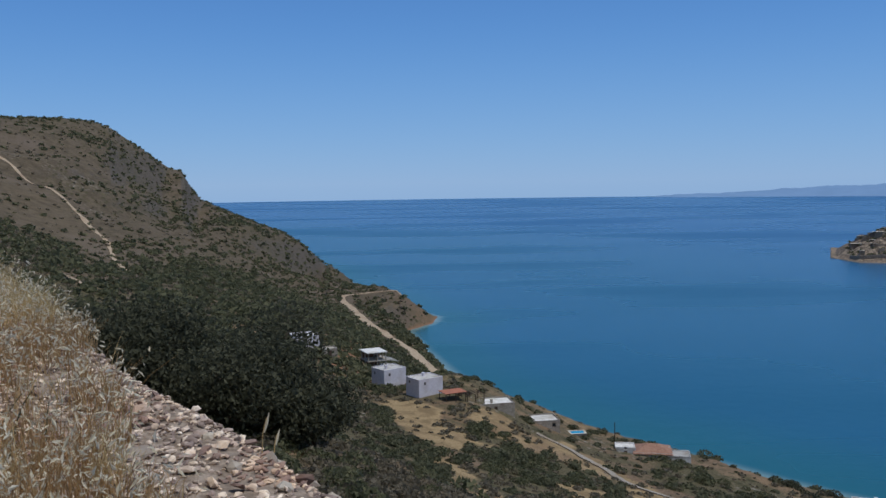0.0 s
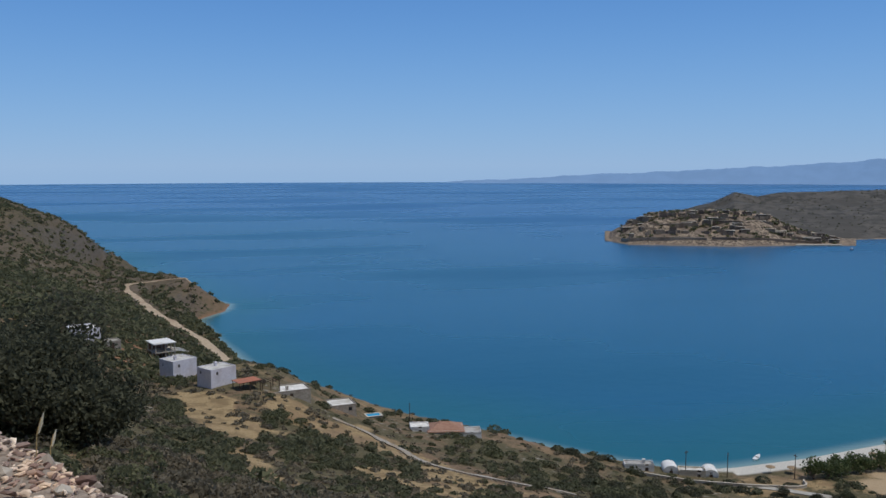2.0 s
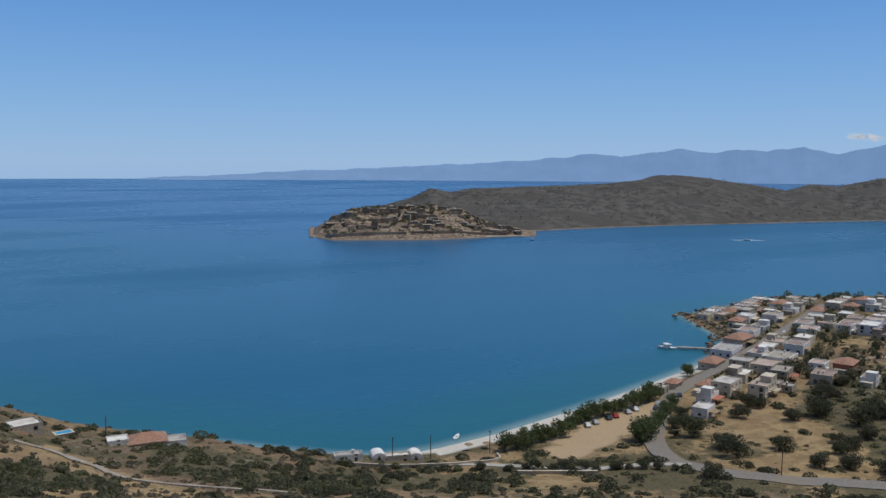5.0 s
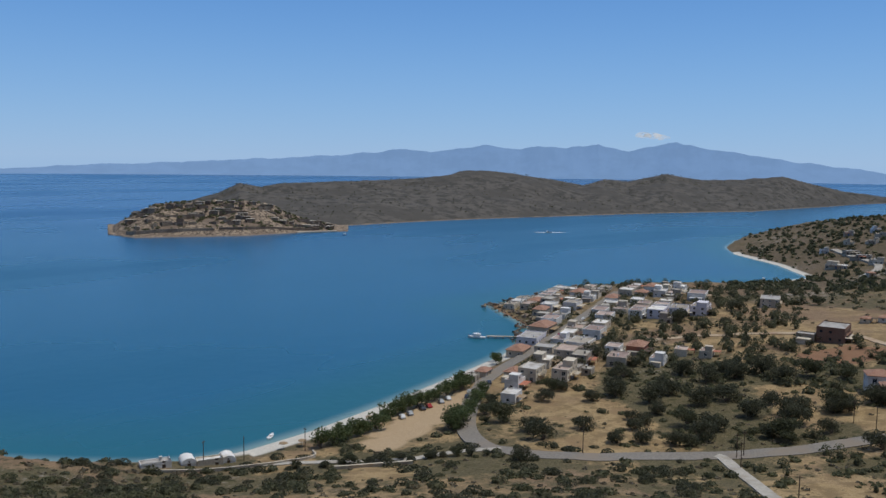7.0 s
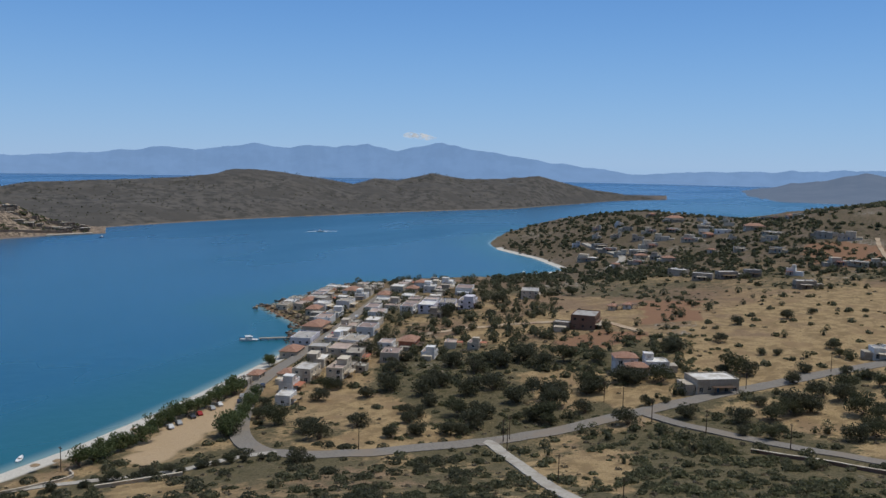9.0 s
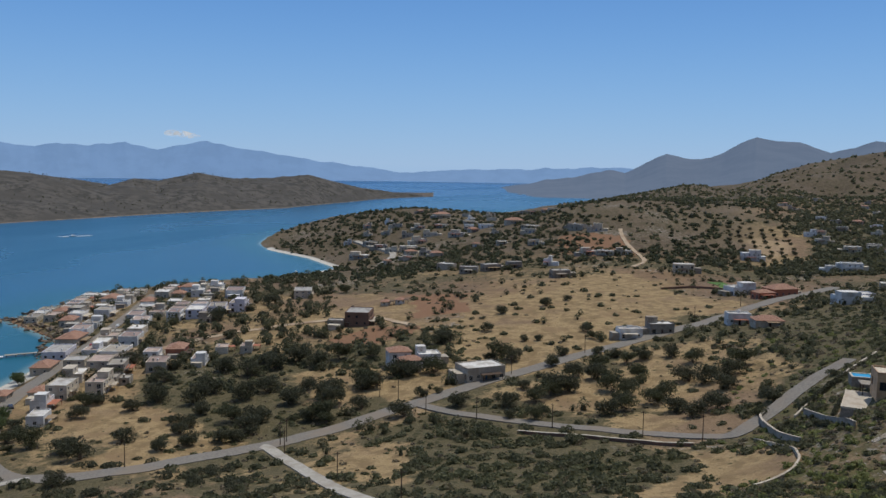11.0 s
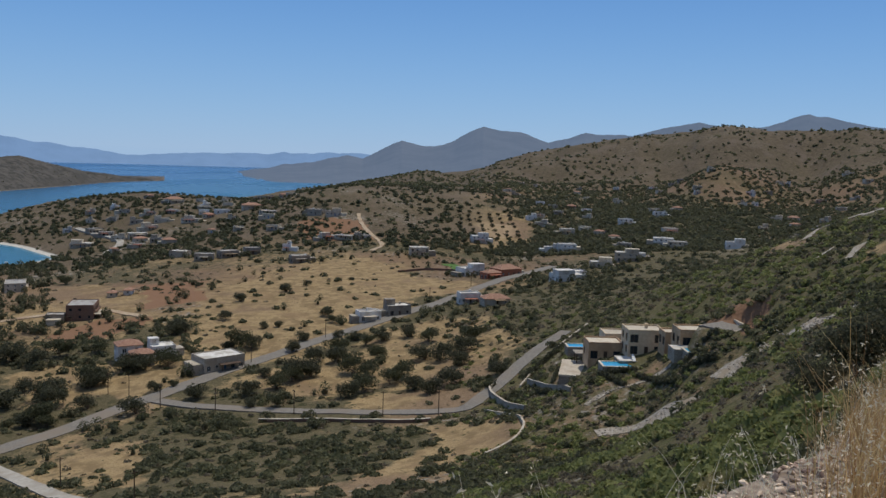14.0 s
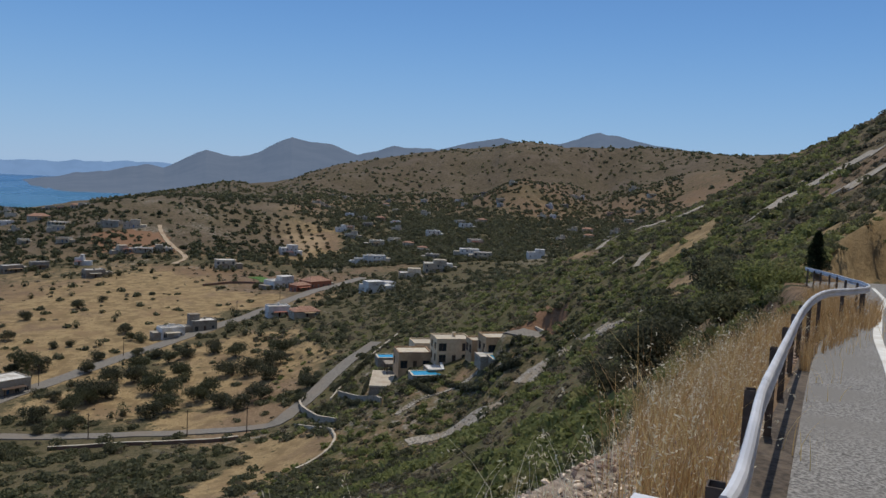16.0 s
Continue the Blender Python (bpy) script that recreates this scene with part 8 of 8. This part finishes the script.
x, y = verge_spots(46000, -6.5, 0.9, 2.4, 11.5, -1.5, 0.35, 61, 1.3)
x, y = x[:19000], y[:19000]
gravel("gravel", x, y, g.uniform(0.01, 0.03, len(x)) * np.where(g.random(len(x)) < 0.07, 2.0, 1.0), GRAVEL, "loose pinkish-grey gravel along the road's edge", 62)
x, y = verge_spots(26000, 2.4, 12.0, -9.5, 1.2, -0.45, 0.9, 65, 0.35)
x, y = x[::2], y[::2]
a, tips, _ = blades(x, y, land(x, y), g.uniform(0.15, 0.5, len(x)), (0.0, 0.02), 0.003, 66, 0.7)
leaves_object("pale_grass", [a, husks(tips, 4, 0.016, 0.9, 67)], OAT, "pale sparse oats on the gravelly edge", "grass")
x, y = verge_spots(30000, 2.3, 12.0, -9.5, 1.0, -0.6, 0.9, 63, 1.2)
x, y = x[:9000], y[:9000]
gravel("gravel", x, y, g.uniform(0.01, 0.034, len(x)), GRAVEL, "pale loose gravel below the dry grass", 64)
for band, wide, count in ((BAND_LOW, 3.4, 320), (BAND_HIGH, 5.0, 500), (TERRACE_EDGE, 2.6, 700), (BAND_MID, 1.6, 160)):
    gb = np.random.default_rng(count)
    line = smooth_line(band, 0.5)
    at = line[gb.integers(0, len(line), count)] + gb.normal(size=(count, 2)) * wide * 0.33
    gravel("rubble_stones", at[:, 0], at[:, 1], gb.uniform(0.1, 0.38, count), RUBBLE_STONE, "loose grey stones strewn over the rubble", 69)
gr = np.random.default_rng(66)
rb, rr = gr.uniform(48.5, 55.0, 9000), gr.uniform(440, 720, 9000)
rx, ry = rr * np.sin(np.radians(rb)), rr * np.cos(np.radians(rb))
gap = shore_gap(rx, ry)
ok = (gap > -7 - 5 * rough(rx, ry, 30, 2, 3)) & (gap < 7)
rx, ry = rx[ok][:520], ry[ok][:520]
gravel("shore_rocks", rx, ry, gr.uniform(0.5, 2.0, len(rx)) * (0.6 + 0.8 * gr.random(len(rx)) ** 3), SHORE_ROCK, "brown rocks along the shore of the village point", 68)
STONES = [(-1.6, 4.26, 0.13, 0.3), (-1.85, 4.75, 0.13, 0.35), (-1.15, 5.0, 0.06, 0.7), (-0.95, 4.65, 0.06, 0.7), (-0.7, 4.15, 0.07, 0.7), (-0.55, 4.0, 0.06, 0.8), (-1.5, 5.5, 0.06, 0.7), (-0.9, 4.35, 0.05, 0.8), (-1.05, 4.1, 0.05, 0.7), (-1.3, 4.6, 0.045, 0.7), (-0.75, 3.85, 0.05, 0.7), (-1.75, 5.9, 0.06, 0.7), (-1.4, 3.95, 0.05, 0.6), (-2.0, 6.2, 0.06, 0.7)]
for k, (sx, sy, size, flat) in enumerate(STONES):
    co, fa = pebble(950 + k, flat)
    me = mesh_of("stone", co * size, fa, STONE, smooth=False)
    ob = new("stone", me)
    ob.matrix_world = pose(sx, sy, spot(sx, sy) + size * flat * 0.3, 0, 0, 47 * k)
    tagged(ob, "flat pale limestone slab on the gravel" if size > 0.1 else "rough fist-sized stone on the gravel edge", "stone", "loose stones on the verge")


# ---- trees near the lookout ----
def single_tree(name, x, y, trunk, crown, label, turn=0.0):
    ob = thing(name, x, y, spot(x, y) - 0.05, turn, label, "tree", "trees near the lookout")
    part("trunk", trunk, ob)
    part("crown", crown, ob)


def near_tree(name, b, r, height, spread_, leaves, leaf, material, label, seed, lobes=11, squash=0.72):
    x, y = bearing_xy(b, r)
    single_tree(name, x, y, *tree_meshes(seed, height, spread_, leaves, leaf, material, 0.12, lobes, squash, 1.1), label)


near_tree("carob_tree", -20.3, 29.0, 5.0, 3.5, 13000, 0.085, LEAF_DARK, "broad dark green carob tree below the road", 71)
near_tree("carob_tree", -15.0, 31.0, 5.7, 3.7, 15000, 0.085, LEAF_DARK, "broad dark green carob tree below the road", 72)
near_tree("carob_tree", -11.8, 32.0, 3.2, 2.4, 12000, 0.085, LEAF_DARK, "broad dark green carob tree below the road", 73)
near_tree("carob_tree", -9.0, 27.0, 2.3, 2.2, 9000, 0.08, LEAF_DARK, "broad dark green carob tree below the road", 80)
near_tree("carob_tree", -24.5, 30.0, 3.6, 3.0, 9000, 0.085, LEAF_DARK, "broad dark green carob tree below the road", 82)
near_tree("carob_tree", -12.5, 26.5, 3.6, 2.8, 9000, 0.085, LEAF_DARK, "low dark green carob tree below the road", 74)
near_tree("carob_tree", 124.6, 84.0, 4.6, 3.4, 3600, 0.16, LEAF_DARK, "dark rounded carob tree on the slope", 75)
near_tree("carob_tree", 120.4, 55.0, 4.2, 3.2, 5000, 0.13, LEAF_DARK, "dark spreading carob tree on the slope", 76)
near_tree("carob_tree", 122.3, 62.0, 3.6, 2.8, 4200, 0.13, LEAF_OLIVE, "dark spreading olive tree on the slope", 77)
near_tree("carob_tree", 126.2, 48.0, 2.6, 2.4, 3600, 0.11, LEAF_SHRUB, "green lentisk tree beside the road bend", 78)
near_tree("carob_tree", 127.7, 41.0, 1.7, 1.7, 3000, 0.09, LEAF_GREEN, "fresh green lentisk bush beside the road bend", 83)
near_tree("carob_tree", 125.2, 43.0, 1.8, 1.9, 3000, 0.1, LEAF_SHRUB, "green lentisk bush below the road bend", 84)
near_tree("carob_tree", 118.4, 60.0, 2.6, 2.2, 3000, 0.12, LEAF_DARK, "dark low carob tree on the slope", 79)


def pine_meshes(seed, height, wide, leaves):
    g = np.random.default_rng(seed)
    s = Shape()
    s.tube([(0, 0, -0.4), (0.03, 0, height * 0.5), (0, 0, height)], [0.1, 0.06, 0.015])
    tiers = 11
    for k in range(tiers):
        h = height * (0.12 + 0.8 * k / tiers)
        a = 2.4 * k
        q = wide * (1 - 0.85 * k / tiers)
        s.tube([(0, 0, h), (math.cos(a) * q * 0.9, math.sin(a) * q * 0.9, h + 0.1)], [0.03, 0.008], 4)
    u = g.random(leaves) ** 0.8
    a = g.uniform(0, 6.283, leaves)
    r = wide * (1.02 - 0.9 * u) * (0.75 + 0.3 * np.sin(3 * a + 9 * u)) * g.random(leaves) ** 0.45
    p = np.stack([np.cos(a) * r, np.sin(a) * r, height * (0.1 + 0.9 * u)], -1)
    v, f = cards(p, np.stack([np.cos(a), np.sin(a), 0 * a + 0.4], -1), 0.09 * g.uniform(0.6, 1.4, leaves), seed, 0.35, 0.9)
    return s.mesh("trunk", BARK), mesh_of("crown", v, f, LEAF_PINE, smooth=False)


px, py = bearing_xy(130.2, 46)
single_tree("pine_tree", px, py, *pine_meshes(5, 2.15, 0.8, 2600), "young dark pine tree beside the road bend")


# ---- a small cloud over the mountains ----
def cloud():
    n = Nodes("cloud_painted_glow")
    n.t.nodes.remove(n.bsdf)
    soft = n.ramp(n.noise(0.018, detail=5.0), 0.42, 0.75)
    mixn = n.add("ShaderNodeMixShader", {0: soft})
    # the cloud's sunlit white is painted as a glow
    white = n.add("ShaderNodeEmission", {"Color": (0.86, 0.92, 1.0, 1.0), "Strength": 0.8})
    clear = n.add("ShaderNodeBsdfTransparent")
    n.t.links.new(clear.outputs[0], mixn.inputs[1])
    n.t.links.new(white.outputs[0], mixn.inputs[2])
    n.t.links.new(mixn.outputs[0], n.out.inputs["Surface"])
    gc = np.random.default_rng(2)
    s = Shape()
    for k in range(12):
        b = 58.9 + 2.1 * (k / 15) ** 1.3
        cx, cy = bearing_xy(b + gc.uniform(-0.1, 0.1), 4820)
        cz = 95 + 4820 * math.tan(radians(1.72 - 0.3 * (k / 15) + gc.uniform(-0.1, 0.12)))
        rr = gc.uniform(14, 26) * (1.15 - 0.6 * k / 15)
        rings = [[(cx + rr * 1.5 * math.sin(p) * math.cos(t), cy + rr * 1.5 * math.sin(p) * math.sin(t), cz + rr * 0.6 * math.cos(p)) for t in np.linspace(0, 2 * math.pi, 11)[:-1]] for p in np.linspace(0.15, math.pi - 0.15, 7)]
        s.loft(rings)
    puff = new("backdrop_cloud", s.mesh("backdrop_cloud", n.m, smooth=True))
    puff.visible_shadow = False
    tagged(puff, "small white cloud over the far mountains", "cloud", kind="structure")


cloud()
